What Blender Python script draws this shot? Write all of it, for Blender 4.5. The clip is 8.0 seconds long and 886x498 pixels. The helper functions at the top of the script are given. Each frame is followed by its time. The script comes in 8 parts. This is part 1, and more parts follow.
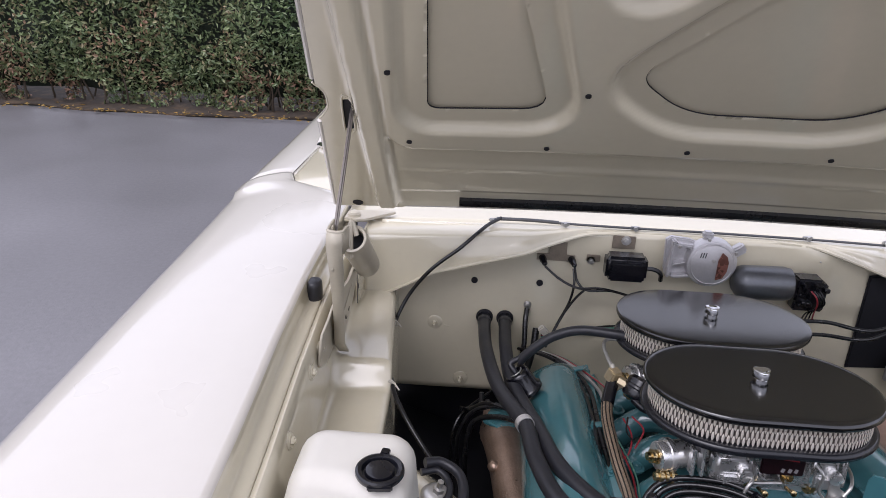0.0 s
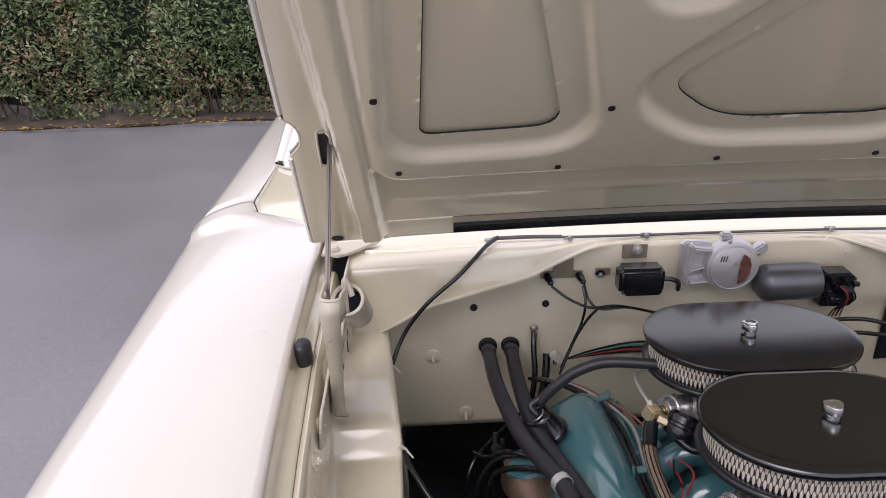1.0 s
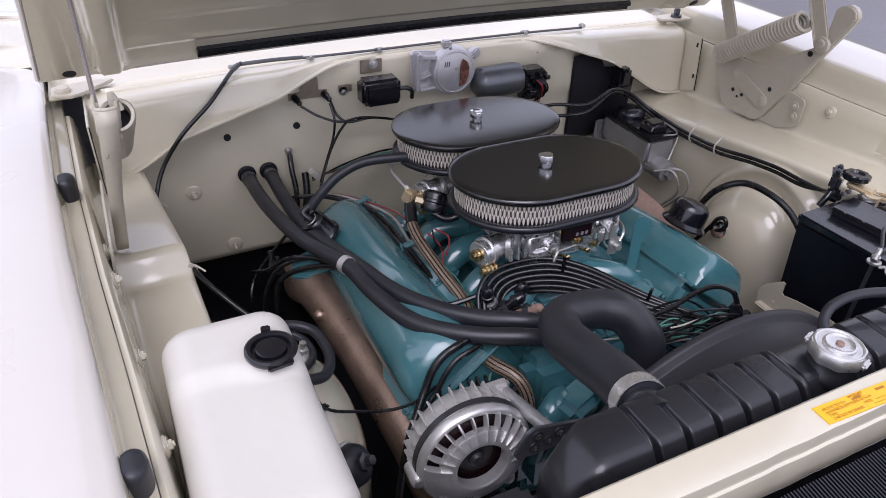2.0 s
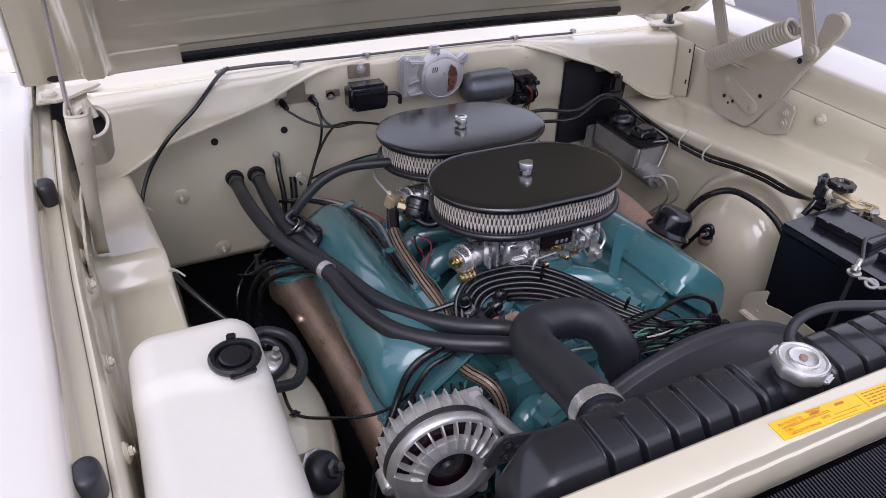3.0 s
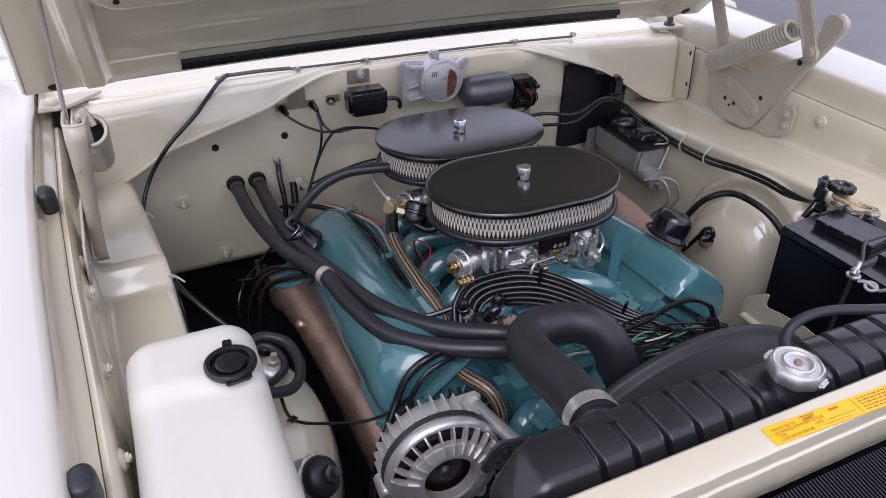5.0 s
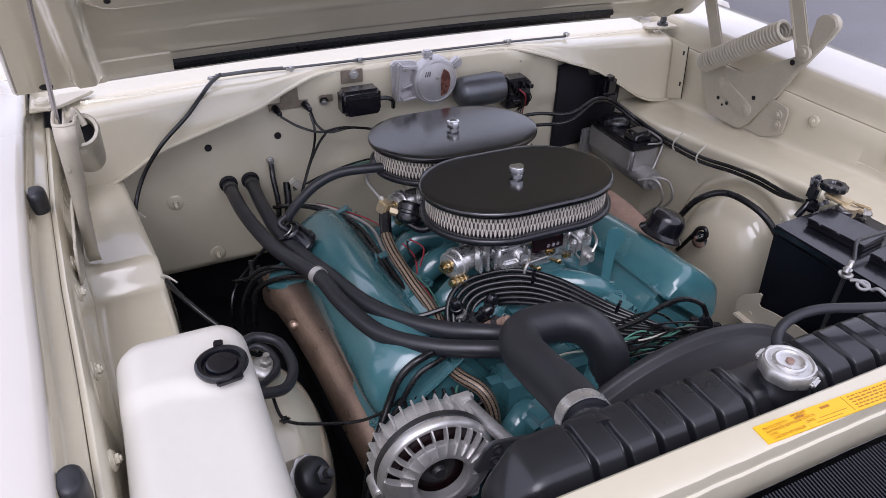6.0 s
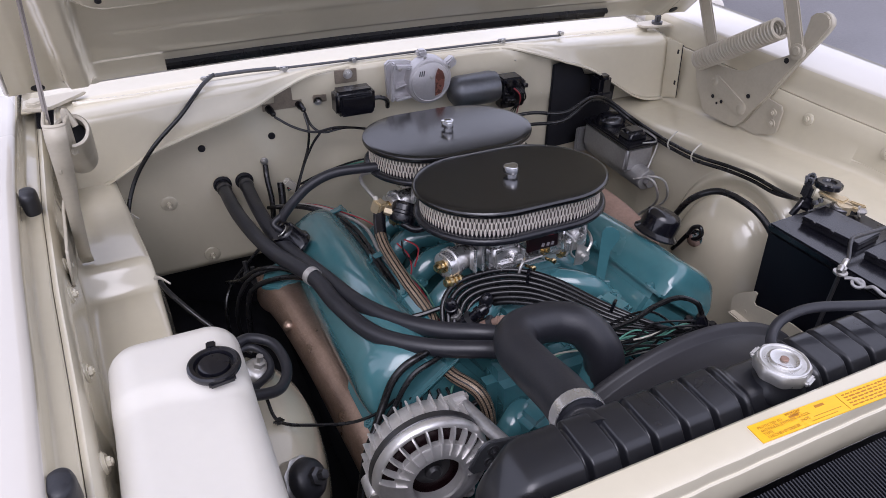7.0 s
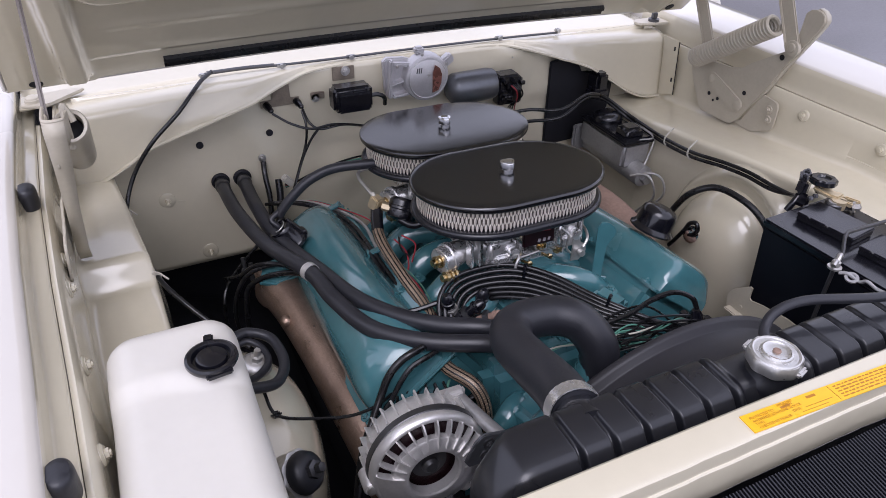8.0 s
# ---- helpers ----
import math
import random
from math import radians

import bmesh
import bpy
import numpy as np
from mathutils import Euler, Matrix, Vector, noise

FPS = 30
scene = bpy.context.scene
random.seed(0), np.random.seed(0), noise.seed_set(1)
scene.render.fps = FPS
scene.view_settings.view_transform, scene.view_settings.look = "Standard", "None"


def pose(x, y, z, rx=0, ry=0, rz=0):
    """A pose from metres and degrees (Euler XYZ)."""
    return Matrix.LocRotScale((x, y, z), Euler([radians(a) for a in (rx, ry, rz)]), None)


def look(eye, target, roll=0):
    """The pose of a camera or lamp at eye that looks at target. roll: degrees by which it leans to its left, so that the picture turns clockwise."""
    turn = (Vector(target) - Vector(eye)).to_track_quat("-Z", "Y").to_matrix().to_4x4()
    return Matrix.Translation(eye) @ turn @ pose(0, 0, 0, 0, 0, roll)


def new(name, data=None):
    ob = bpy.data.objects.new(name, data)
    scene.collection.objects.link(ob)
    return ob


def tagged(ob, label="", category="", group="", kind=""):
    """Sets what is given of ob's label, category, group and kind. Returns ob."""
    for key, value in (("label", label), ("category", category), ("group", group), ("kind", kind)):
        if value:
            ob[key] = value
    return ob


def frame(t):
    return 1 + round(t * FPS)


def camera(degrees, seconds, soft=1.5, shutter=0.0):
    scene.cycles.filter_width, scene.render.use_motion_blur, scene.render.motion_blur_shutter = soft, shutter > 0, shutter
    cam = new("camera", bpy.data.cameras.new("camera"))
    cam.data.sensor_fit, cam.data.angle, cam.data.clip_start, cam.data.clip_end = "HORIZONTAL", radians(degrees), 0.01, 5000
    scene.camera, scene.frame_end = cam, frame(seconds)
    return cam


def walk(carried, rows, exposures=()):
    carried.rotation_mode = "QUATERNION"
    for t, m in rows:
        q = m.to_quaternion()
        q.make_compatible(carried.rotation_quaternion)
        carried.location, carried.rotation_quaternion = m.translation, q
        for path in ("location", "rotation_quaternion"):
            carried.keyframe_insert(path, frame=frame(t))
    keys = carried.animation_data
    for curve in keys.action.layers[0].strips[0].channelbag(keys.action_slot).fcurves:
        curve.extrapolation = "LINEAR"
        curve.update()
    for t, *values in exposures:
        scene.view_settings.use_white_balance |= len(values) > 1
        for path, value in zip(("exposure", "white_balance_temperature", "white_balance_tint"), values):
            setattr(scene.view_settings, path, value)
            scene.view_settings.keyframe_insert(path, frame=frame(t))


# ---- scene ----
cam = camera(65.0, 8.0, soft=0.4)
PATH = [
    (0, (-0.434, -1.179, 1.504), (-0.545, 0.666, 0.739), 2.2),
    (0.2, (-0.469, -1.177, 1.503), (-0.592, 0.658, 0.718), 1.8),
    (0.5, (-0.522, -1.112, 1.495), (-0.666, 0.714, 0.691), 0.4),
    (0.7, (-0.539, -1.041, 1.5), (-0.69, 0.773, 0.672), -1.2),
    (1, (-0.519, -0.987, 1.529), (-0.499, 0.838, 0.711), -1.8),
    (1.2, (-0.522, -0.986, 1.529), (-0.299, 0.814, 0.686), -1.1),
    (1.5, (-0.571, -1.027, 1.499), (-0.07, 0.665, 0.558), 0.1),
    (1.7, (-0.604, -1.066, 1.467), (0.04, 0.519, 0.431), 1.4),
    (2, (-0.632, -1.117, 1.482), (0.113, 0.351, 0.347), 2.4),
    (3.5, (-0.565, -1.137, 1.495), (0.138, 0.352, 0.36), 2.0),
    (4, (-0.567, -1.14, 1.498), (0.129, 0.353, 0.363), 1.7),
    (4.5, (-0.57, -1.14, 1.5), (0.127, 0.354, 0.367), 1.6),
    (6, (-0.564, -1.142, 1.497), (0.148, 0.347, 0.368), 1.7),
    (6.5, (-0.564, -1.141, 1.498), (0.152, 0.347, 0.369), 1.7),
    (7, (-0.559, -1.141, 1.495), (0.161, 0.344, 0.366), 1.6),
    (7.5, (-0.555, -1.147, 1.495), (0.167, 0.337, 0.365), 1.6),
    (8, (-0.559, -1.151, 1.493), (0.163, 0.333, 0.362), 1.6),
]
walk(cam, [(t, look(eye, target, roll)) for t, eye, target, roll in PATH], exposures=[(0, 0.72, 6050, 18), (0.5, 0.84, 6130, 20), (1.0, 0.78, 6340, 20), (1.5, 0.79, 6000, 20), (2.0, 0.74, 5900, 21), (8, 0.72, 5890, 21)])

# ---- sky and sun (bright overcast) ----
world = bpy.data.worlds.new("overcast_sky")
scene.world = world
world.use_nodes = True
wn, wl = world.node_tree.nodes, world.node_tree.links
sky = wn.new("ShaderNodeTexSky")
sky.sky_type = "NISHITA"
sky.sun_disc = False
sky.sun_elevation, sky.sun_rotation = radians(57), radians(215)
sky.air_density, sky.dust_density, sky.ozone_density = 1.0, 4.0, 1.0
pale = wn.new("ShaderNodeHueSaturation")
pale.inputs["Saturation"].default_value = 0.55
wl.new(sky.outputs[0], pale.inputs["Color"])
cloud = wn.new("ShaderNodeMix")
cloud.data_type = "RGBA"
cloud.inputs["Factor"].default_value = 0.8
cloud.inputs[7].default_value = (5.5, 5.5, 5.8, 1)
wl.new(pale.outputs[0], cloud.inputs[6])
wl.new(cloud.outputs[2], wn["Background"].inputs["Color"])
wn["Background"].inputs["Strength"].default_value = 0.15
sun_data = bpy.data.lights.new("sun", "SUN")
sun_data.energy, sun_data.angle, sun_data.color = 0.85, radians(40), (1.0, 0.97, 0.95)
sun = new("sun", sun_data)
sun.matrix_world = look((-2.6, -3.7, 7.1), (0, 0, 0.8))


# ---- materials ----
def mat(name, color, rough=0.5, metal=0.0, coat=0.0, vary=0.12, scale=6.0, fine=90.0, bump=0.0, bump_scale=200.0,
        tint=None, tint_amount=0.0, tint_scale=3.0, spec=0.5, rough_vary=0.08, random=0.0):
    m = bpy.data.materials.new(name)
    m.use_nodes = True
    n, l = m.node_tree.nodes, m.node_tree.links
    b = n["Principled BSDF"]
    tex = n.new("ShaderNodeTexCoord")
    big, small = n.new("ShaderNodeTexNoise"), n.new("ShaderNodeTexNoise")
    for t, s, d in ((big, scale, 4.0), (small, fine, 3.0)):
        t.inputs["Scale"].default_value, t.inputs["Detail"].default_value = s, d
        l.new(tex.outputs["Object"], t.inputs["Vector"])
    mix = n.new("ShaderNodeMath")
    mix.operation = "MULTIPLY_ADD"
    mix.inputs[1].default_value, mix.inputs[2].default_value = 0.4, 0.3
    l.new(small.outputs["Fac"], mix.inputs[0])
    add = n.new("ShaderNodeMath")
    add.operation = "MULTIPLY_ADD"
    add.inputs[1].default_value = 0.6
    l.new(big.outputs["Fac"], add.inputs[0])
    l.new(mix.outputs[0], add.inputs[2])
    ramp = n.new("ShaderNodeMapRange")
    ramp.inputs["From Min"].default_value, ramp.inputs["From Max"].default_value = 0.55, 1.05
    ramp.inputs["To Min"].default_value, ramp.inputs["To Max"].default_value = 1 - vary, 1 + vary
    l.new(add.outputs[0], ramp.inputs["Value"])
    hsv = n.new("ShaderNodeHueSaturation")
    hsv.inputs["Color"].default_value = (*color, 1)
    l.new(ramp.outputs[0], hsv.inputs["Value"])
    out = hsv.outputs[0]
    if random:
        info = n.new("ShaderNodeObjectInfo")
        r2 = n.new("ShaderNodeMapRange")
        r2.inputs["To Min"].default_value, r2.inputs["To Max"].default_value = 1 - random, 1 + random
        l.new(info.outputs["Random"], r2.inputs["Value"])
        l.new(r2.outputs[0], hsv.inputs["Saturation"])
    if tint:
        patch = n.new("ShaderNodeTexNoise")
        patch.inputs["Scale"].default_value, patch.inputs["Detail"].default_value = tint_scale, 6.0
        l.new(tex.outputs["Object"], patch.inputs["Vector"])
        r3 = n.new("ShaderNodeMapRange")
        r3.inputs["From Min"].default_value, r3.inputs["From Max"].default_value = 0.5, 0.7
        r3.inputs["To Max"].default_value = tint_amount
        l.new(patch.outputs["Fac"], r3.inputs["Value"])
        mx = n.new("ShaderNodeMix")
        mx.data_type = "RGBA"
        l.new(r3.outputs[0], mx.inputs["Factor"])
        l.new(out, mx.inputs[6])
        mx.inputs[7].default_value = (*tint, 1)
        out = mx.outputs[2]
    l.new(out, b.inputs["Base Color"])
    rr = n.new("ShaderNodeMapRange")
    rr.inputs["From Min"].default_value, rr.inputs["From Max"].default_value = 0.3, 0.7
    rr.inputs["To Min"].default_value, rr.inputs["To Max"].default_value = max(0.02, rough - rough_vary), min(1, rough + rough_vary)
    l.new(big.outputs["Fac"], rr.inputs["Value"])
    l.new(rr.outputs[0], b.inputs["Roughness"])
    b.inputs["Metallic"].default_value = metal
    b.inputs["Specular IOR Level"].default_value = spec
    b.inputs["Coat Weight"].default_value, b.inputs["Coat Roughness"].default_value = coat, 0.06
    if bump:
        g = n.new("ShaderNodeTexNoise")
        g.inputs["Scale"].default_value, g.inputs["Detail"].default_value = bump_scale, 5.0
        l.new(tex.outputs["Object"], g.inputs["Vector"])
        bp = n.new("ShaderNodeBump")
        bp.inputs["Strength"].default_value, bp.inputs["Distance"].default_value = bump, 0.002
        l.new(g.outputs["Fac"], bp.inputs["Height"])
        l.new(bp.outputs[0], b.inputs["Normal"])
    return m


CREAM = (0.60, 0.565, 0.505)
paint = mat("cream_car_paint", CREAM, 0.28, coat=0.9, vary=0.02, scale=3, fine=30, rough_vary=0.01, bump=0.015, bump_scale=9)
# copy of the cream with the bay's shade put into its colour
paint_shaded = mat("cream_paint_shaded", (0.585, 0.535, 0.405), 0.22, coat=1.0, vary=0.04, scale=5, fine=60, rough_vary=0.015, bump=0.05, bump_scale=22)
# cream parts turned from the light: their shade is this taupe colour
taupe_shade = mat("taupe_shaded_cream", (0.17, 0.15, 0.135), 0.45, metal=0.2, vary=0.15, scale=30, fine=200, bump=0.1, bump_scale=200)
paint_hinge = mat("cream_satin_paint", (0.44, 0.40, 0.315), 0.40, coat=0.2, vary=0.08, scale=20, fine=150, bump=0.1, bump_scale=120)
teal = mat("teal_engine_enamel", (0.050, 0.152, 0.170), 0.20, coat=1.0, vary=0.12, scale=9, fine=70, bump=0.05, bump_scale=60, tint=(0.05, 0.15, 0.165), tint_amount=0.25, tint_scale=16)
satin_black = mat("satin_black_paint", (0.011, 0.0115, 0.015), 0.24, vary=0.15, scale=10, fine=200, bump=0.03, bump_scale=400)
lid_black = mat("semi_gloss_black_lid", (0.004, 0.004, 0.005), 0.17, vary=0.15, scale=10, fine=200, bump=0.01, bump_scale=500, spec=0.5, rough_vary=0.02)
lid_black.node_tree.nodes["Principled BSDF"].inputs["IOR"].default_value = 1.72
rad_black = mat("gloss_black_tank_paint", (0.010, 0.0105, 0.0135), 0.33, coat=0.25, vary=0.2, scale=12, fine=120, bump=0.12, bump_scale=90)
rubber = mat("black_rubber", (0.017, 0.0175, 0.022), 0.42, vary=0.2, scale=14, fine=160, bump=0.1, bump_scale=260)
wire_black = mat("black_wire_sleeve", (0.007, 0.007, 0.008), 0.27, vary=0.2, scale=30, fine=200)
plastic_black = mat("black_moulded_plastic", (0.005, 0.005, 0.008), 0.24, vary=0.15, scale=15, fine=150, bump=0.04, bump_scale=300, spec=0.5, coat=0.25)
shroud_black = mat("matt_black_shroud", (0.017, 0.0165, 0.020), 0.5, vary=0.15, scale=12, fine=120, bump=0.08, bump_scale=150)
case_black = mat("dark_polypropylene_case", (0.0035, 0.004, 0.0075), 0.42, vary=0.1, scale=15, fine=150, bump=0.06, bump_scale=300, spec=0.3)
# undercoat on lower panels; in holes, slots and gaps it stands for shade
deep_black = mat("undercoat_and_hole_shade", (0.005, 0.005, 0.0085), 0.7, vary=0.3, scale=8, fine=60, bump=0.2, bump_scale=80)
chrome = mat("polished_chrome", (0.75, 0.75, 0.76), 0.09, metal=1, vary=0.04, rough_vary=0.04)
tin = mat("tinned_steel", (0.66, 0.65, 0.625), 0.33, metal=0.85, vary=0.08, scale=40, fine=300, tint=(0.45, 0.42, 0.38), tint_amount=0.4, tint_scale=60)
alloy = mat("cast_aluminium", (0.70, 0.685, 0.67), 0.38, metal=0.7, vary=0.12, scale=30, fine=200, bump=0.10, bump_scale=600, tint=(0.42, 0.41, 0.40), tint_amount=0.4, tint_scale=30)
bright_alloy = mat("polished_carburettor_alloy", (0.76, 0.75, 0.74), 0.27, metal=0.85, vary=0.1, scale=40, fine=200, bump=0.1, bump_scale=160)
steel = mat("dull_steel", (0.52, 0.51, 0.49), 0.36, metal=0.8, vary=0.15, scale=30, fine=250, tint=(0.25, 0.2, 0.15), tint_amount=0.4, tint_scale=40)
dark_steel = mat("dark_steel", (0.10, 0.10, 0.105), 0.4, metal=0.8, vary=0.2, scale=30, fine=200)
brass = mat("brass", (0.60, 0.50, 0.33), 0.40, metal=0.7, vary=0.15, scale=40, fine=200)
gold = mat("yellow_zinc_plating", (0.50, 0.39, 0.21), 0.27, metal=1, vary=0.2, scale=60, fine=300)
bronze = mat("bronze_cast_iron", (0.37, 0.265, 0.205), 0.34, metal=0.85, vary=0.3, scale=18, fine=220, bump=0.5, bump_scale=430, tint=(0.17, 0.12, 0.09), tint_amount=0.55, tint_scale=11)
rust = mat("rusty_iron", (0.26, 0.17, 0.13), 0.75, vary=0.25, scale=20, fine=140, bump=0.5, bump_scale=160)
white_plastic = mat("milky_white_plastic", (0.62, 0.595, 0.535), 0.40, vary=0.03, scale=5, fine=60, bump=0.05, bump_scale=40)
white_plastic.node_tree.nodes["Principled BSDF"].inputs["Subsurface Weight"].default_value = 0.25
white_plastic.node_tree.nodes["Principled BSDF"].inputs["Subsurface Radius"].default_value = (0.02, 0.02, 0.018)
# pale gauze coloured dark: holds the shade in the screen's gaps
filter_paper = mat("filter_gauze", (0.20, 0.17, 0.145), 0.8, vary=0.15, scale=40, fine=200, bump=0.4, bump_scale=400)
mesh_alloy = mat("filter_mesh_alloy", (0.90, 0.83, 0.74), 0.34, metal=0.6, vary=0.1)
yellow = mat("yellow_decal", (0.86, 0.47, 0.004), 0.33, vary=0.05, scale=20, fine=120)
light_alloy = mat("pale_zinc_casting", (0.56, 0.545, 0.55), 0.40, metal=0.6, vary=0.12, scale=30, fine=200, bump=0.15, bump_scale=300)
grey_case = mat("grey_zinc_case", (0.13, 0.135, 0.145), 0.36, metal=0.7, vary=0.15, scale=20, fine=150, bump=0.05)
brown_ink = mat("brown_ink", (0.42, 0.16, 0.008), 0.5, vary=0.1)
white_ink = mat("pale_ink", (0.30, 0.28, 0.29), 0.5, vary=0.1)
red_wire = mat("red_wire_sleeve", (0.30, 0.025, 0.035), 0.4, vary=0.1)
green_wire = mat("green_wire_sleeve", (0.09, 0.24, 0.18), 0.4, vary=0.1)
clear_tie = mat("natural_nylon", (0.50, 0.475, 0.41), 0.4, vary=0.1)
cast_iron = mat("grey_cast_iron", (0.36, 0.355, 0.35), 0.42, metal=0.6, vary=0.2, scale=30, fine=200, bump=0.3, bump_scale=300)
tarnish = mat("tarnished_zinc_plate", (0.27, 0.225, 0.175), 0.45, metal=0.5, vary=0.25, scale=60, fine=300, bump=0.1, bump_scale=300)
maroon = mat("dark_red_plate", (0.014, 0.004, 0.006), 0.3, vary=0.2)


def banded(name, a, b, count, rough):
    """A woven sleeve: fine bands across two directions."""
    m = mat(name, a, rough, metal=0.3, vary=0.15, scale=40, fine=200)
    n, l = m.node_tree.nodes, m.node_tree.links
    bs = n["Principled BSDF"]
    src = bs.inputs["Base Color"].links[0].from_socket
    tex, w1, w2 = n.new("ShaderNodeTexCoord"), n.new("ShaderNodeTexWave"), n.new("ShaderNodeTexWave")
    w1.bands_direction, w2.bands_direction = "DIAGONAL", "Y"
    for w in (w1, w2):
        w.inputs["Scale"].default_value = count
        l.new(tex.outputs["Object"], w.inputs["Vector"])
    mul = n.new("ShaderNodeMath")
    mul.operation = "MULTIPLY"
    l.new(w1.outputs["Fac"], mul.inputs[0])
    l.new(w2.outputs["Fac"], mul.inputs[1])
    mx = n.new("ShaderNodeMix")
    mx.data_type = "RGBA"
    l.new(mul.outputs[0], mx.inputs["Factor"])
    l.new(src, mx.inputs[6])
    mx.inputs[7].default_value = (*b, 1)
    l.new(mx.outputs[2], bs.inputs["Base Color"])
    return m


braid = banded("braided_sleeve", (0.17, 0.125, 0.085), (0.40, 0.30, 0.21), 150, 0.4)

glass = bpy.data.materials.new("windscreen_glass")
glass.use_nodes = True
gn, gl = glass.node_tree.nodes, glass.node_tree.links
gmix, gclear, gloss = gn.new("ShaderNodeMixShader"), gn.new("ShaderNodeBsdfTransparent"), gn.new("ShaderNodeBsdfGlossy")
gclear.inputs["Color"].default_value = (0.80, 0.84, 0.85, 1)
gloss.inputs["Roughness"].default_value = 0.03
gloss.inputs["Color"].default_value = (0.92, 0.93, 0.94, 1)
gmix.inputs[0].default_value = 0.8
gl.new(gclear.outputs[0], gmix.inputs[1])
gl.new(gloss.outputs[0], gmix.inputs[2])
gl.new(gmix.outputs[0], gn["Material Output"].inputs["Surface"])

asphalt = mat("damp_asphalt", (0.185, 0.180, 0.190), 0.40, vary=0.22, scale=0.7, fine=40, bump=0.5, bump_scale=90, rough_vary=0.12)
soil = mat("leaf_litter_soil", (0.04, 0.03, 0.022), 0.9, vary=0.4, scale=5, fine=60, bump=0.8, bump_scale=40, tint=(0.14, 0.09, 0.05), tint_amount=0.5, tint_scale=12)


def leaf_mat(name, a, b, c):
    m = bpy.data.materials.new(name)
    m.use_nodes = True
    n, l = m.node_tree.nodes, m.node_tree.links
    bs = n["Principled BSDF"]
    geo, ramp = n.new("ShaderNodeNewGeometry"), n.new("ShaderNodeValToRGB")
    tex, patch, add = n.new("ShaderNodeTexCoord"), n.new("ShaderNodeTexNoise"), n.new("ShaderNodeMath")
    patch.inputs["Scale"].default_value = 1.1
    l.new(tex.outputs["Object"], patch.inputs["Vector"])
    add.operation = "MULTIPLY_ADD"
    add.inputs[1].default_value = 0.55
    l.new(geo.outputs["Random Per Island"], add.inputs[0])
    sc = n.new("ShaderNodeMath")
    sc.operation = "MULTIPLY_ADD"
    sc.inputs[1].default_value, sc.inputs[2].default_value = 1.6, -0.6
    l.new(patch.outputs["Fac"], sc.inputs[0])
    l.new(sc.outputs[0], add.inputs[2])
    l.new(add.outputs[0], ramp.inputs["Fac"])
    e = ramp.color_ramp.elements
    e[0].position, e[0].color = 0.1, (*a, 1)
    e[1].position, e[1].color = 0.62, (*b, 1)
    x = e.new(0.85)
    x.color = (*c, 1)
    l.new(ramp.outputs[0], bs.inputs["Base Color"])
    bs.inputs["Roughness"].default_value = 0.38
    return m


leaf = leaf_mat("hedge_leaves", (0.06, 0.10, 0.04), (0.20, 0.25, 0.11), (0.31, 0.18, 0.115))
twig = mat("hedge_twigs", (0.06, 0.045, 0.03), 0.9, vary=0.3)
# near-black: the shade deep between the leaves is put into the colour
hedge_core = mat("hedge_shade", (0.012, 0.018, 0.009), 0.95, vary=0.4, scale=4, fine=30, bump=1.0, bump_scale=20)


# ---- shape helpers ----
def mesh_of(bm, name, material, sharp=38):
    bmesh.ops.recalc_face_normals(bm, faces=bm.faces)
    me = bpy.data.meshes.new(name)
    bm.to_mesh(me)
    bm.free()
    me.materials.append(material)
    me.polygons.foreach_set("use_smooth", [True] * len(me.polygons))
    me.set_sharp_from_angle(angle=radians(sharp))
    return me


def part(name, bm, material, parent=None, label="", sharp=38, solid=0.0):
    ob = new(name, mesh_of(bm, name, material, sharp))
    if parent:
        ob.parent = parent
        ob.matrix_parent_inverse = parent.matrix_world.inverted()
    if label:
        tagged(ob, label)
    if solid:
        s = ob.modifiers.new("thickness", "SOLIDIFY")
        s.thickness, s.offset = solid, 0
    return ob


def thing(name, label, category, loc=(0, 0, 0), group="", kind=""):
    ob = new(name)
    ob.empty_display_size = 0.05
    ob.matrix_world = Matrix.Translation(loc)
    bpy.context.view_layer.update()
    return tagged(ob, label, category, group, kind)


def bm_new():
    return bmesh.new()


def box(bm, c, s, bev=0.0, seg=2, m=None, top=1.0):
    g = bmesh.ops.create_cube(bm, size=1.0)
    vs = g["verts"]
    for v in vs:
        k = top if v.co.z > 0 else 1.0
        v.co = Vector((v.co.x * s[0] * k, v.co.y * s[1] * k, v.co.z * s[2]))
    if bev:
        es = list({e for v in vs for e in v.link_edges})
        r = bmesh.ops.bevel(bm, geom=es, offset=bev, segments=seg, affect="EDGES", clamp_overlap=True)
        vs = list({v for f in r["faces"] for v in f.verts} | {v for v in vs if v.is_valid})
    mm = Matrix.Translation(c) @ (m if m else Matrix())
    for v in vs:
        v.co = mm @ v.co
    return vs


def frame_of(d):
    d = d.normalized()
    a = Vector((0, 0, 1)) if abs(d.z) < 0.9 else Vector((1, 0, 0))
    x = a.cross(d).normalized()
    return x, d.cross(x)


def rings(bm, loops, close=True, caps=True):
    rows = [[bm.verts.new(p) for p in lp] for lp in loops]
    for a, b in zip(rows, rows[1:]):
        n = len(a)
        for i in range(n if close else n - 1):
            j = (i + 1) % n
            bm.faces.new((a[i], a[j], b[j], b[i]))
    if caps and close:
        bm.faces.new(rows[0])
        bm.faces.new(rows[-1][::-1])
    return rows


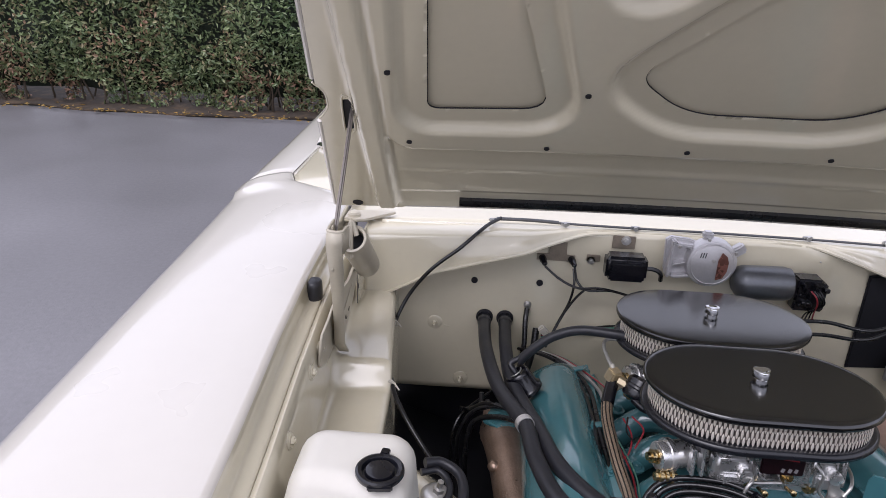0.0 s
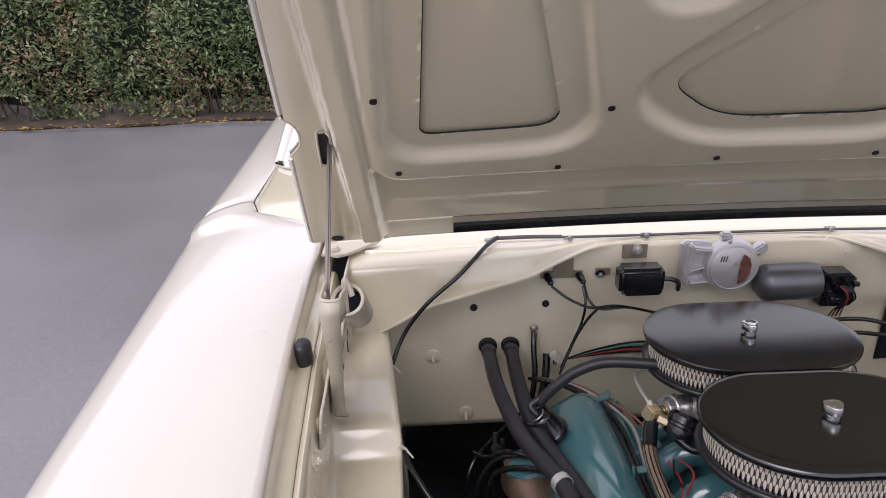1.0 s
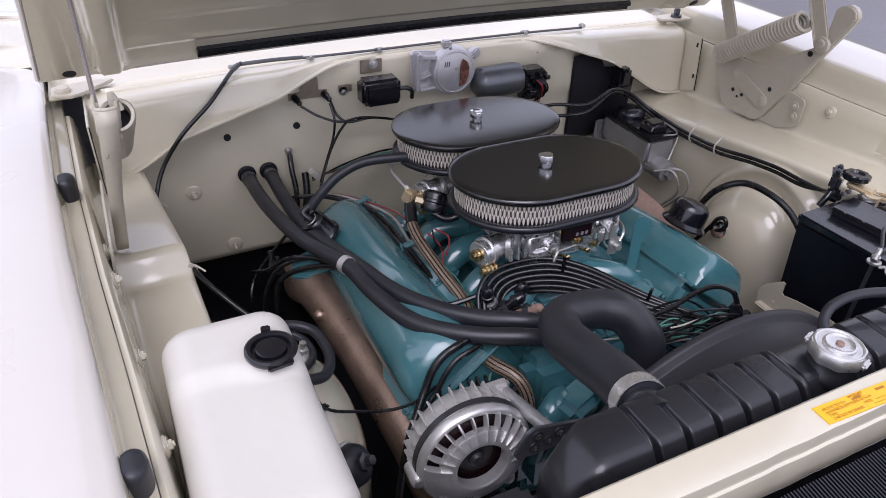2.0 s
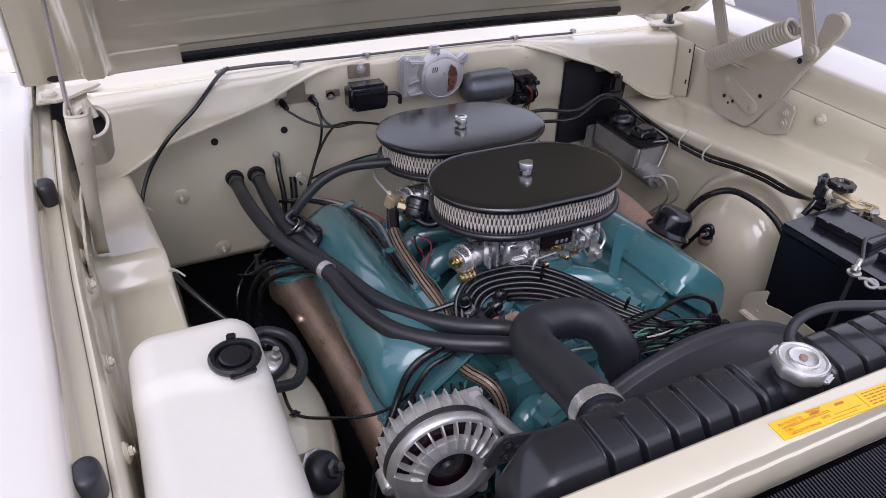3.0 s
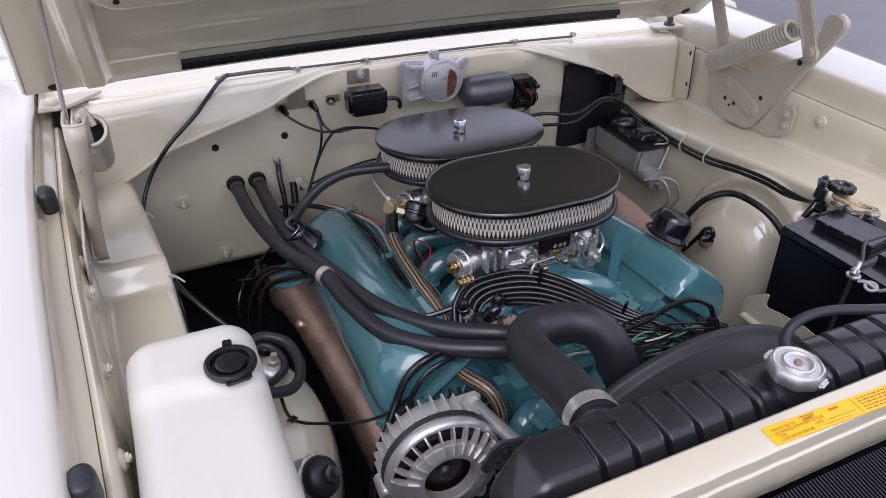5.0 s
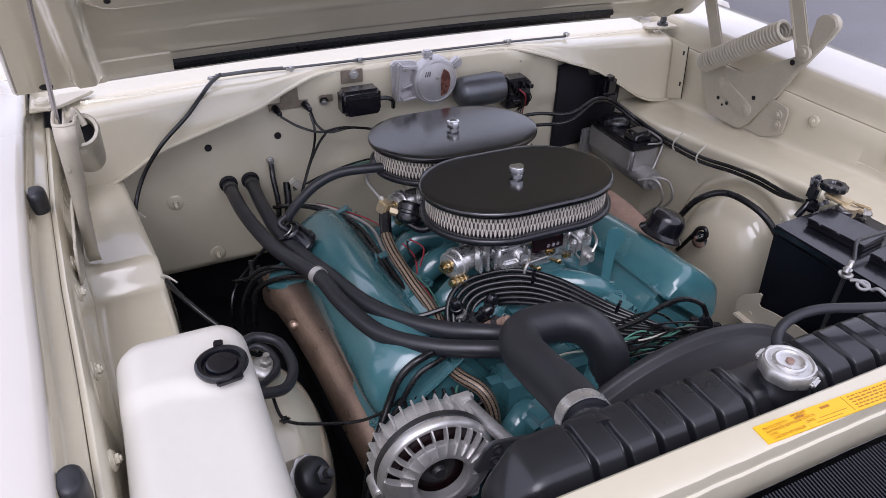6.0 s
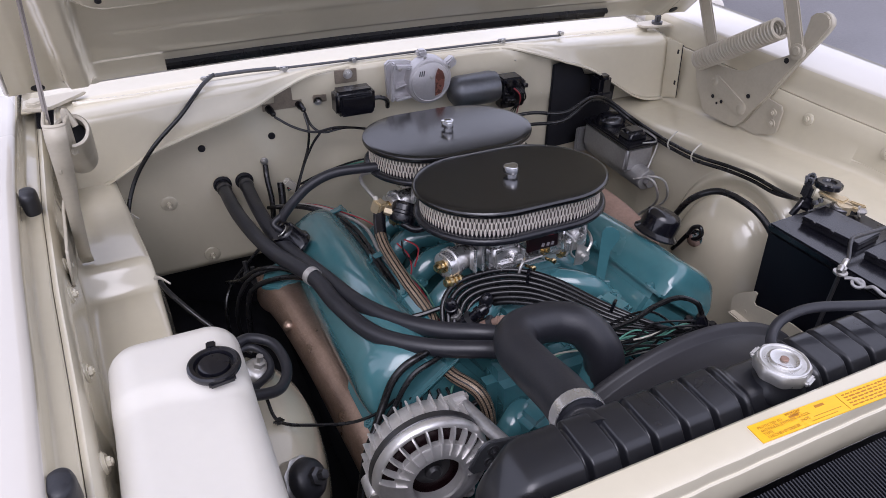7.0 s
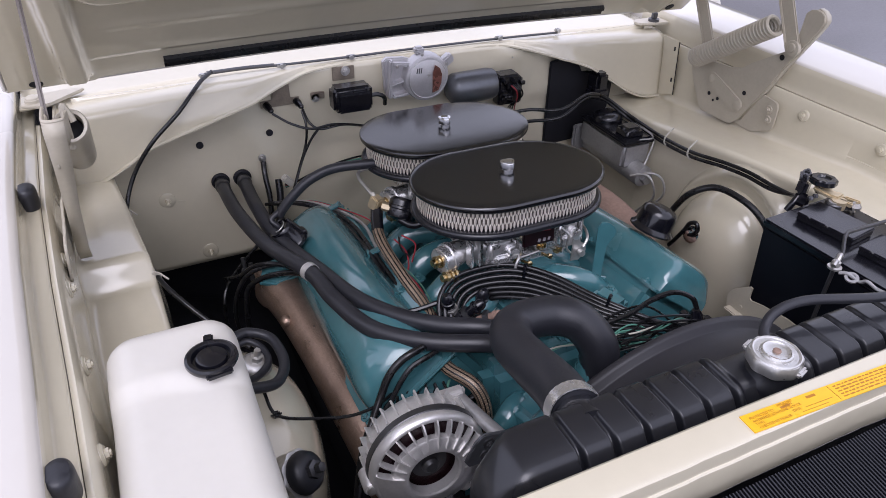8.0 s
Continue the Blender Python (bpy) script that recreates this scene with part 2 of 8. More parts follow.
def lathe(bm, profile, origin, axis=(0, 0, 1), seg=32, caps=True, lobes=0, depth=0.0):
    o, d = Vector(origin), Vector(axis).normalized()
    x, y = frame_of(d)
    loops = []
    for r, h in profile:
        lp = []
        for i in range(seg):
            t = 2 * math.pi * i / seg
            k = r * (1 + (depth * math.cos(lobes * t) if lobes else 0))
            lp.append(o + d * h + x * (k * math.cos(t)) + y * (k * math.sin(t)))
        loops.append(lp)
    return rings(bm, loops, caps=caps)


def cyl(bm, p, q, r, r2=None, seg=20, bev=0.0):
    p, q = Vector(p), Vector(q)
    h = (q - p).length
    r2 = r if r2 is None else r2
    prof = [(r, 0), (r2, h)] if not bev else [(r - bev, 0), (r - bev * 0.3, bev * 0.3), (r, bev), (r2, h - bev), (r2 - bev * 0.3, h - bev * 0.3), (r2 - bev, h)]
    lathe(bm, prof, p, q - p, seg)


def smooth_path(pts, n=8):
    pts = [Vector(p) for p in pts]
    ext = [pts[0] * 2 - pts[1]] + pts + [pts[-1] * 2 - pts[-2]]
    out = []
    for i in range(1, len(ext) - 2):
        a, b, c, d = ext[i - 1:i + 3]
        for k in range(n):
            t = k / n
            out.append(0.5 * ((2 * b) + (c - a) * t + (2 * a - 5 * b + 4 * c - d) * t * t + (3 * b - a - 3 * c + d) * t ** 3))
    out.append(pts[-1])
    return out


def tube(bm, pts, r, seg=10, n=8, ripple=0.0, period=1.0, inner=0.0):
    path = smooth_path(pts, n) if n > 1 else [Vector(p) for p in pts]
    x = None
    loops = []
    run = 0.0
    for i, p in enumerate(path):
        d = (path[min(i + 1, len(path) - 1)] - path[max(i - 1, 0)]).normalized()
        if i:
            run += (p - path[i - 1]).length
        if x is None:
            x, y = frame_of(d)
        else:
            x = (x - d * x.dot(d)).normalized()
            y = d.cross(x)
        k = r(i / (len(path) - 1)) if callable(r) else r
        k *= 1 + ripple * math.sin(run / period * 2 * math.pi)
        loops.append([p + x * (k * math.cos(2 * math.pi * j / seg)) + y * (k * math.sin(2 * math.pi * j / seg)) for j in range(seg)])
    return rings(bm, loops)


def sheet(bm, f, nu, nv):
    rows = [[bm.verts.new(f(i / nu, j / nv)) for i in range(nu + 1)] for j in range(nv + 1)]
    for a, b in zip(rows, rows[1:]):
        for i in range(nu):
            bm.faces.new((a[i], a[i + 1], b[i + 1], b[i]))
    return rows


def prism(bm, outline, m, h, bev=0.0, seg=2):
    """An outline in the plane of m, h thick along m's z."""
    lo = [bm.verts.new(m @ Vector((x, y, 0))) for x, y in outline]
    hi = [bm.verts.new(m @ Vector((x, y, h))) for x, y in outline]
    n = len(outline)
    fs = [bm.faces.new(lo[::-1]), bm.faces.new(hi)]
    for i in range(n):
        j = (i + 1) % n
        fs.append(bm.faces.new((lo[i], lo[j], hi[j], hi[i])))
    if bev:
        es = [e for e in fs[0].edges] + [e for e in fs[1].edges]
        bmesh.ops.bevel(bm, geom=es, offset=bev, segments=seg, affect="EDGES", clamp_overlap=True)


def lerp_table(x, table):
    if x <= table[0][0]:
        return table[0][1]
    for (a, p), (b, q) in zip(table, table[1:]):
        if x <= b:
            return p + (q - p) * (x - a) / (b - a)
    return table[-1][1]


def smoothstep(a, b, x):
    t = min(1, max(0, (x - a) / (b - a)))
    return t * t * (3 - 2 * t)


def bolt(bm, p, d, r=0.008, h=0.006, washer=True):
    p, d = Vector(p), Vector(d).normalized()
    if washer:
        cyl(bm, p - d * 0.001, p + d * 0.002, r * 1.35, seg=14)
    cyl(bm, p + d * 0.0015, p + d * h, r * 0.8, seg=6)
    cyl(bm, p + d * (h - 0.0005), p + d * (h + 0.002), r * 0.45, seg=8)


ZX = Matrix(((0, 0, 1, 0), (1, 0, 0, 0), (0, 1, 0, 0), (0, 0, 0, 1)))  # outline (y, z), thickness along x
XZ = Matrix(((1, 0, 0, 0), (0, 0, -1, 0), (0, 1, 0, 0), (0, 0, 0, 1)))  # outline (x, z), thickness along -y

# ---- ground and hedge ----
def ground():
    bm = bm_new()
    sheet(bm, lambda u, v: Vector((-400 + 800 * u, -400 + 800 * v, 0)), 8, 8)
    tagged(part("ground", bm, asphalt), "dark grey damp asphalt driveway with a faint sheen", "ground", kind="structure")
    bm = bm_new()
    sheet(bm, lambda u, v: Vector((-26 + 60 * u, 5.50 + 0.05 * math.sin(u * 97) + 0.03 * math.sin(u * 310) + 1.6 * v, 0.012 + 0.05 * math.sin(v * 3.1) + 0.012 * math.sin(u * 400 + v * 9))), 500, 8)
    tagged(part("soil_strip", bm, soil, solid=0.03), "strip of brown soil and leaf litter under the hedge", "soil", kind="structure")


def hedge():
    h = thing("hedge", "tall clipped green hedge with brown patches beside the asphalt", "hedge", (-4, 6.3, 0), kind="stuff")
    rnd = random.Random(4)

    def face(x, z):
        p = Vector((x * 0.9, z * 1.1, 3))
        return 5.58 + 0.20 * noise.noise(p) + 0.12 * noise.noise(p * 2.7) - 0.22 * smoothstep(0.0, 0.9, z) + 0.12
    def crest(x):
        return 3.0 - 0.6 * smoothstep(-1.5, 1.0, x) + 0.05 * noise.noise(Vector((x * 1.3, 0, 7)))
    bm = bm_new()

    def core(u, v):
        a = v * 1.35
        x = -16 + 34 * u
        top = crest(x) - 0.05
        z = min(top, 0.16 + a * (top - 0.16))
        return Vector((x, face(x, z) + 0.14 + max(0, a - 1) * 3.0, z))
    # sheet behind the leaves that carries the hedge's inner shade as colour
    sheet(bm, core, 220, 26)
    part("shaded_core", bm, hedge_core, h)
    verts, faces = [], []
    for i in range(105000):
        x = rnd.uniform(-9.0, 0.5) if i < 86000 else rnd.uniform(0.5, 12)
        z = 0.03 + 2.5 * rnd.random() ** 1.2 if i % 6 else rnd.uniform(2.2, 3.02)
        thin = 0.5 + 0.5 * noise.noise(Vector((x * 2.1, z * 2.1, 9)))
        if z < 0.30 and (thin < 0.40 or rnd.random() < 0.25):
            continue
        if thin < 0.3 and rnd.random() < 0.6 or z > crest(x) + 0.04:
            continue
        clump = noise.noise(Vector((x * 5.5, z * 5.5, 1)))
        y = face(x, z) - 0.07 * clump + rnd.uniform(-0.03, 0.12)
        s = rnd.uniform(0.014, 0.034)
        d = Vector((rnd.gauss(0, 1), rnd.gauss(-0.5, 0.7), rnd.gauss(0.35, 0.8))).normalized()
        e = d.cross(Vector((rnd.gauss(0, 1), rnd.gauss(0, 1), rnd.gauss(0, 1)))).normalized()
        c, k = Vector((x, y, z)), len(verts)
        f = d.cross(e) * s * 0.25
        verts += [c - d * s, c + e * s * 0.5 + f, c + d * s * 1.2, c - e * s * 0.5 + f]
        faces.append((k, k + 1, k + 2, k + 3))
    me = bpy.data.meshes.new("leaves")
    me.from_pydata(verts, [], faces)
    me.materials.append(leaf)
    ob = tagged(new("leaves", me), kind="stuff")
    ob.parent, ob.matrix_parent_inverse = h, h.matrix_world.inverted()
    bm = bm_new()
    for i in range(160):
        x, z = rnd.uniform(-9, 0.5), rnd.uniform(0.0, 0.1)
        y = face(x, 0.2) + rnd.uniform(0.0, 0.2)
        a = Vector((x, y, z))
        tube(bm, [a, a + Vector((rnd.gauss(0, 0.06), rnd.gauss(0, 0.05), 0.28)), a + Vector((rnd.gauss(0, 0.16), rnd.gauss(-0.03, 0.08), 0.6))], lambda t: 0.012 * (1 - 0.7 * t), 5, 3)
    part("twigs", bm, twig, h)
    verts, faces = [], []
    for i in range(420):
        x, y = rnd.uniform(-9, 2), 5.36 + abs(rnd.gauss(0, 0.10)) - 0.04
        s, k, t = rnd.uniform(0.015, 0.035), len(verts), rnd.uniform(0, 6.3)
        d, e = Vector((math.cos(t), math.sin(t), 0)) * s, Vector((-math.sin(t), math.cos(t), 0)) * s * 0.45
        c = Vector((x, y, 0.03 + rnd.uniform(0, 0.012)))
        verts += [c - d, c + e + Vector((0, 0, 0.008)), c + d, c - e + Vector((0, 0, 0.006))]
        faces.append((k, k + 1, k + 2, k + 3))
    me = bpy.data.meshes.new("fallen_leaves")
    me.from_pydata(verts, [], faces)
    me.materials.append(fallen)
    tagged(new("fallen_leaves", me), "scattered yellow and brown fallen leaves along the hedge foot", "leaves", kind="stuff")


fallen = leaf_mat("fallen_leaves", (0.12, 0.06, 0.02), (0.45, 0.28, 0.05), (0.5, 0.36, 0.16))
ground()
hedge()

# ---- car body ----
car = thing("car_body", "cream painted vintage car with its hood raised, parked on asphalt", "car", (0, 0, 0))

EDGE = [(-1.1, 0.675), (-0.65, 0.704), (-0.48, 0.716), (-0.28, 0.732), (-0.05, 0.746), (0.29, 0.757), (0.6, 0.765)]
EDGE_RIGHT = [(-1.1, 0.800), (-0.364, 0.785), (-0.24, 0.777), (-0.115, 0.773), (0.0, 0.770), (0.29, 0.768), (0.6, 0.768)]
OUTER = [(-1.1, 0.985), (-0.54, 1.010), (-0.2, 1.028), (0.34, 1.056), (0.6, 1.064), (1.13, 1.082), (1.56, 1.096), (2.1, 1.105)]


def edge(y, side):
    return lerp_table(y, EDGE if side < 0 else EDGE_RIGHT)


def ledge(side):
    return 0.024 if side < 0 else 0.007


def fender(side):
    bm = bm_new()
    lw = ledge(side)

    def section(y):
        e, o = edge(y, side), lerp_table(y, OUTER)
        e = max(e, lerp_table(y, [(0.36, 0.0), (0.40, 0.76), (0.432, 0.803), (0.498, 0.921), (0.578, 0.950)]))
        if side > 0:
            o -= (0.100 + 0.02 * smoothstep(-0.20, 0.36, y)) * (1 - smoothstep(0.36, 0.45, y))
        w = o - e
        dip = 0.02 * smoothstep(-0.7, -1.1, y)
        t = 1 - smoothstep(0.36, 0.45, y)
        if side < 0:
            lip = [(e - lw * t, 0.900), (e - lw * t, 0.926), (e - lw * 0.9 * t, 0.929), (e - 0.010 * t, 0.930), (e - 0.006 * t, 0.932), (e - 0.004 * t, 0.938), (e - 0.0015 * t, 0.956), (e, 0.9665), (e + 0.003, 0.9705), (e + 0.010, 0.9725)]
        else:
            lip = [(e - lw * t, 0.900), (e - lw * t, 0.926), (e - lw * 0.7 * t, 0.930), (e - 0.006 * t, 0.931), (e - 0.004 * t, 0.935), (e - 0.003 * t, 0.945), (e - 0.0015 * t, 0.956), (e, 0.9630), (e + 0.0025, 0.9658), (e + 0.007, 0.9672)]
        top = [(e + w * 0.2, 0.9745), (e + w * 0.42, 0.975), (e + w * 0.62, 0.973), (e + w * 0.78, 0.967), (e + w * 0.9, 0.958), (o - 0.012, 0.946), (o - 0.002, 0.928), (o + 0.003, 0.900), (o + 0.008, 0.86), (o + 0.004, 0.78), (o - 0.006, 0.64), (o - 0.02, 0.48), (o - 0.04, 0.34)]
        if side > 0:
            top[:6] = [(e + w * 0.25, 0.9715), (e + w * 0.44, 0.9752), (e + w * 0.50, 0.9765), (e + w * 0.56, 0.9772), (e + w * 0.75, 0.9778), (e + w * 0.90, 0.9765), (o - 0.010, 0.972), (o - 0.004, 0.960)]
        # the far fender's rise over its gutter, like its width, fits the camera's view
        rise = 0.0 if side < 0 else 0.025 * t
        pts = [(x, z + rise * smoothstep(0.936, 0.9665, z) if x < e + w * 0.5 else z + rise * smoothstep(0.5, 0.96, z)) for x, z in lip + top]
        k = smoothstep(0.2, 0.578, y)
        return [Vector((side * x, y - k * max(0, x - 0.950), z - dip)) for x, z in pts]
    rings(bm, [section(-1.1 + 1.676 * i / 110) for i in range(111)], close=False)
    ob = part("fender", bm, paint, car, "cream fender with a glossy rounded top", sharp=60, solid=0.003)
    # the gutter inside the hood line takes the shaded copy of the cream
    ob.data.materials.append(paint_shaded)
    for f in ob.data.polygons:
        if f.center.y < 0.36 and abs(f.center.x) < edge(f.center.y, side) + 0.0012 and f.center.z > 0.90:
            f.material_index = 1
    return ob


fender(-1)
fender(1)


def door(side):
    bm = bm_new()

    def section(y):
        o = lerp_table(y, OUTER)
        e = 0.9545
        w = o - e
        k = 1 - smoothstep(0.58, 0.95, y)
        pts = [(e, 0.940), (e, 0.963), (e + 0.007, 0.9665), (e + w * 0.42, 0.970), (e + w * 0.70, 0.966), (e + w * 0.85, 0.957), (o - 0.012, 0.946), (o - 0.002, 0.928), (o + 0.003, 0.900), (o + 0.008, 0.86), (o + 0.004, 0.78), (o - 0.006, 0.64), (o - 0.02, 0.48), (o - 0.04, 0.34)]
        return [Vector((side * x, y - k * max(0, x - 0.950), z)) for x, z in pts]
    rings(bm, [section(0.5805 + 1.52 * i / 24) for i in range(25)], close=False)
    part("door", bm, paint, car, "cream door beltline behind the fender seam", sharp=60, solid=0.003)
    bm = bm_new()

    def corner(u, v):
        y = 0.436 + 0.46 * v
        x0, x1 = 0.735, lerp_table(y, [(0.432, 0.800), (0.498, 0.917), (0.578, 0.946), (0.90, 0.951)])
        x = x0 + (x1 - x0) * u
        return Vector((side * x, y, 0.9675 + 0.010 * smoothstep(0, 0.25, v) * (1 - u * u) - 0.003 * u ** 6))
    sheet(bm, corner, 14, 24)
    part("cowl_corner", bm, paint_shaded, car, sharp=60, solid=0.004)
    bm = bm_new()
    tube(bm, [(side * 0.945, 0.90, 0.955), (side * 0.915, 1.02, 1.06), (side * 0.86, 1.22, 1.22), (side * 0.79, 1.44, 1.37)], 0.022, 12, 6)
    part("windscreen_pillar", bm, paint, car)
    bm = bm_new()
    tube(bm, [(side * 0.925, 0.875, 0.972), (side * 0.89, 1.0, 1.07), (side * 0.835, 1.20, 1.23), (side * 0.77, 1.42, 1.38)], 0.008, 8, 6)
    part("pillar_trim", bm, chrome, car, "bright metal windscreen trim")


door(-1)
door(1)


def cowl():
    bm = bm_new()

    def top(u, v):
        x = -0.75 + 1.5 * u
        y = 0.287 + 0.66 * v
        return Vector((x, y, 0.9700 - 0.016 * (x / 0.7) ** 2 + 0.012 * v - 0.0010 * math.exp(-v * 13)))
    sheet(bm, top, 40, 24)
    part("cowl_panel", bm, paint_shaded, car, sharp=60, solid=0.004)
    bm = bm_new()
    tube(bm, [(-0.945, 0.865, 0.975), (-0.88, 0.80, 0.983), (-0.7, 0.742, 0.985), (0, 0.715, 0.99), (0.7, 0.742, 0.985), (0.88, 0.80, 0.983), (0.945, 0.865, 0.975)], 0.009, 8, 8)
    part("windscreen_trim", bm, chrome, car, "bright metal windscreen trim")
    bm = bm_new()

    def pane(u, v):
        x = (-0.93 + 1.86 * u) * (1 - 0.15 * v)
        return Vector((x, 0.72 + 0.14 * (x / 0.93) ** 6 * (1 - 0.3 * v) + 0.55 * v, 0.988 - 0.008 * (x / 0.93) ** 2 + 0.40 * v))
    sheet(bm, pane, 24, 8)
    part("windscreen", bm, glass, car, "curved clear windscreen glass")


cowl()

ARC_LEFT = [(0.0, 0.968), (0.08, 0.967), (0.20, 0.961), (0.30, 0.943), (0.368, 0.925), (0.543, 0.873), (0.603, 0.837), (0.691, 0.796), (0.80, 0.789)]
ARC_RIGHT = [(0.0, 0.967), (0.20, 0.965), (0.28, 0.961), (0.355, 0.946), (0.40, 0.935), (0.455, 0.916), (0.50, 0.897), (0.56, 0.859), (0.614, 0.824), (0.650, 0.806), (0.68, 0.796), (0.72, 0.793), (0.80, 0.793)]


def arc_z(x):
    a, table = abs(x), ARC_LEFT if x < 0 else ARC_RIGHT
    return sum(lerp_table(abs(a + d * 0.008), table) for d in range(-3, 4)) / 7


def plenum():

    def f(u, v):
        x = -0.692 + 1.424 * u
        if v < 0.08:
            y = 0.335 - 0.049 * v / 0.08
            back = max(0.0, (y - 0.287) / 0.66)
            return Vector((x, y, 0.9704 - 0.016 * (x / 0.7) ** 2 + 0.012 * back - 0.0010 * math.exp(-13 * back)))
        v = (v - 0.08) / 0.92
        zt, zb = 0.9694 - 0.016 * (x / 0.7) ** 2, arc_z(x)
        h = zt - zb
        k = smoothstep(0.0, 0.035, h)
        shelf = min(1.0, v / 0.22)
        y = 0.286 - k * (0.058 * math.sin(shelf * math.pi / 2) + 0.020 * max(0.0, v - 0.1))
        y += 0.003 * k * noise.noise(Vector((x * 9, v * 2, 5)))
        lead = 0.05 * smoothstep(0.0, 0.25, v) + 0.95 * max(0.0, v - 0.13) / 0.87
        return Vector((x, y, zt - h * lead))
    bm = bm_new()
    sheet(bm, f, 130, 44)
    part("plenum_panel", bm, paint_shaded, car, "curved cream panel under the cowl lip", sharp=60, solid=0.003)
    bm = bm_new()
    loops = []
    for i in range(131):
        p = f(i / 130, 1.0)
        loops.append([p + Vector((0, a, b)) for a, b in ((0.03, 0.002), (-0.005, 0.002), (-0.0085, 0.0), (-0.009, -0.0035), (-0.006, -0.0055), (0.03, -0.005))])
    rings(bm, loops)
    part("plenum_lip", bm, paint_shaded, car, "folded lower lip of the cowl panel", sharp=40)
    for side in (-1, 1):
        bm = bm_new()
        plate = [(0.128, 0.958), (0.124, 0.829), (0.150, 0.826), (0.215, 0.79), (0.285, 0.79), (0.285, 0.958)] if side < 0 else [(0.171, 0.946), (0.157, 0.812), (0.21, 0.790), (0.285, 0.785), (0.285, 0.946)]
        px = -0.6915 if side < 0 else 0.7335
        prism(bm, plate, Matrix.Translation((px - 0.002, 0, 0)) @ ZX, 0.004, 0.0012)
        part("gusset_plate", bm, paint_shaded, car)
        # black strip along the edge stands for the shade in the seam
        bm = bm_new()
        seam = [(0.126, 0.956), (0.122, 0.829)] if side < 0 else [(0.169, 0.945), (0.155, 0.811)]
        tube(bm, [(px - side * 0.002, y, z) for y, z in seam], 0.0011, 6, 2)
        part("seam_shade_strip", bm, deep_black, car, "thin black strip standing for the shade in the plate seam")
        # slots are not cut; black blocks stand for their shade
        for y, z in ((0.142, 0.935), (0.138, 0.862)) if side < 0 else ((0.181, 0.924), (0.171, 0.846)):
            bm = bm_new()
            box(bm, (px - side * 0.0022, y, z), (0.0012, 0.006, 0.011), 0.0004, 1)
            part("slot_shade_block", bm, deep_black, car, "small black block standing for the shade in a slot")


plenum()


def fw_y(z):
    return 0.268 + 0.063 * (z - 0.833)


def firewall():
    bm = bm_new()

    def f(u, v):
        x = -0.66 + 1.36 * u
        z = 0.553 + 0.412 * v
        y = fw_y(z)
        y -= 0.010 * math.exp(-(((x - 0.30) / 0.045) ** 2 + ((z - 0.93) / 0.03) ** 2))
        y -= 0.020 * math.exp(-(((x + 0.14) / 0.06) ** 2 + ((z - 0.72) / 0.05) ** 2))
        y -= 0.012 * smoothstep(0.33, 0.36, x) * smoothstep(0.43, 0.40, x) * smoothstep(0.80, 0.84, z)
        y += 0.004 * noise.noise(Vector((x * 4, z * 4, 0)))
        return Vector((x, y, z))
    sheet(bm, f, 90, 30)
    part("firewall", bm, paint_shaded, car, "cream painted firewall with holes and studs", solid=0.004)
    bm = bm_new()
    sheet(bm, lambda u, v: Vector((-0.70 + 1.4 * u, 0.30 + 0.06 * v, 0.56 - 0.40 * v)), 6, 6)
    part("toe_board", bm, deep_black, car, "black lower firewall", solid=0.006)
    bm = bm_new()
    sheet(bm, lambda u, v: Vector((0.28 + 0.4 * u, 0.262 - 0.004 * v, 0.56 - 0.26 * v)), 6, 6)
    part("firewall_side", bm, paint_shaded, car, solid=0.004)
    # solid black discs stand for the shade in two firewall holes
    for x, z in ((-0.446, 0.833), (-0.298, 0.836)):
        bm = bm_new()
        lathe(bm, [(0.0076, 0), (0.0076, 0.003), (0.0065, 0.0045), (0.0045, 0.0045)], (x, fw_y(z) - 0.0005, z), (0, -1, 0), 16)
        part("hole_shade_disc", bm, deep_black, car, "raised black disc standing for the shade in a firewall hole")
    for x, z, r in ((-0.533, 0.722, 0.012), (-0.467, 0.580, 0.012), (0.30, 0.93, 0.004), (0.375, 0.865, 0.004), (0.378, 0.84, 0.004)):
        bm = bm_new()
        if r > 0.01:
            lathe(bm, [(0.018, -0.001), (0.018, 0.003), (0.0165, 0.0042), (0.010, 0.0048)], (x, fw_y(z), z), (0, -1, 0), 18)
        bolt(bm, (x, fw_y(z) - 0.003, z), (0, -1, 0), r * 0.62, 0.010)
        cyl(bm, (x, fw_y(z) - 0.01, z), (x, fw_y(z) - 0.012 - r, z), r * 0.32, seg=12, bev=0.0006)
        part("stud", bm, paint_shaded if r > 0.01 else steel, car)
    bm = bm_new()
    box(bm, (-0.505, fw_y(0.715) - 0.002, 0.714), (0.017, 0.003, 0.006), 0.001, m=pose(0, 0, 0, 0, 12, 0))
    part("embossed_tab", bm, paint_shaded, car)


firewall()


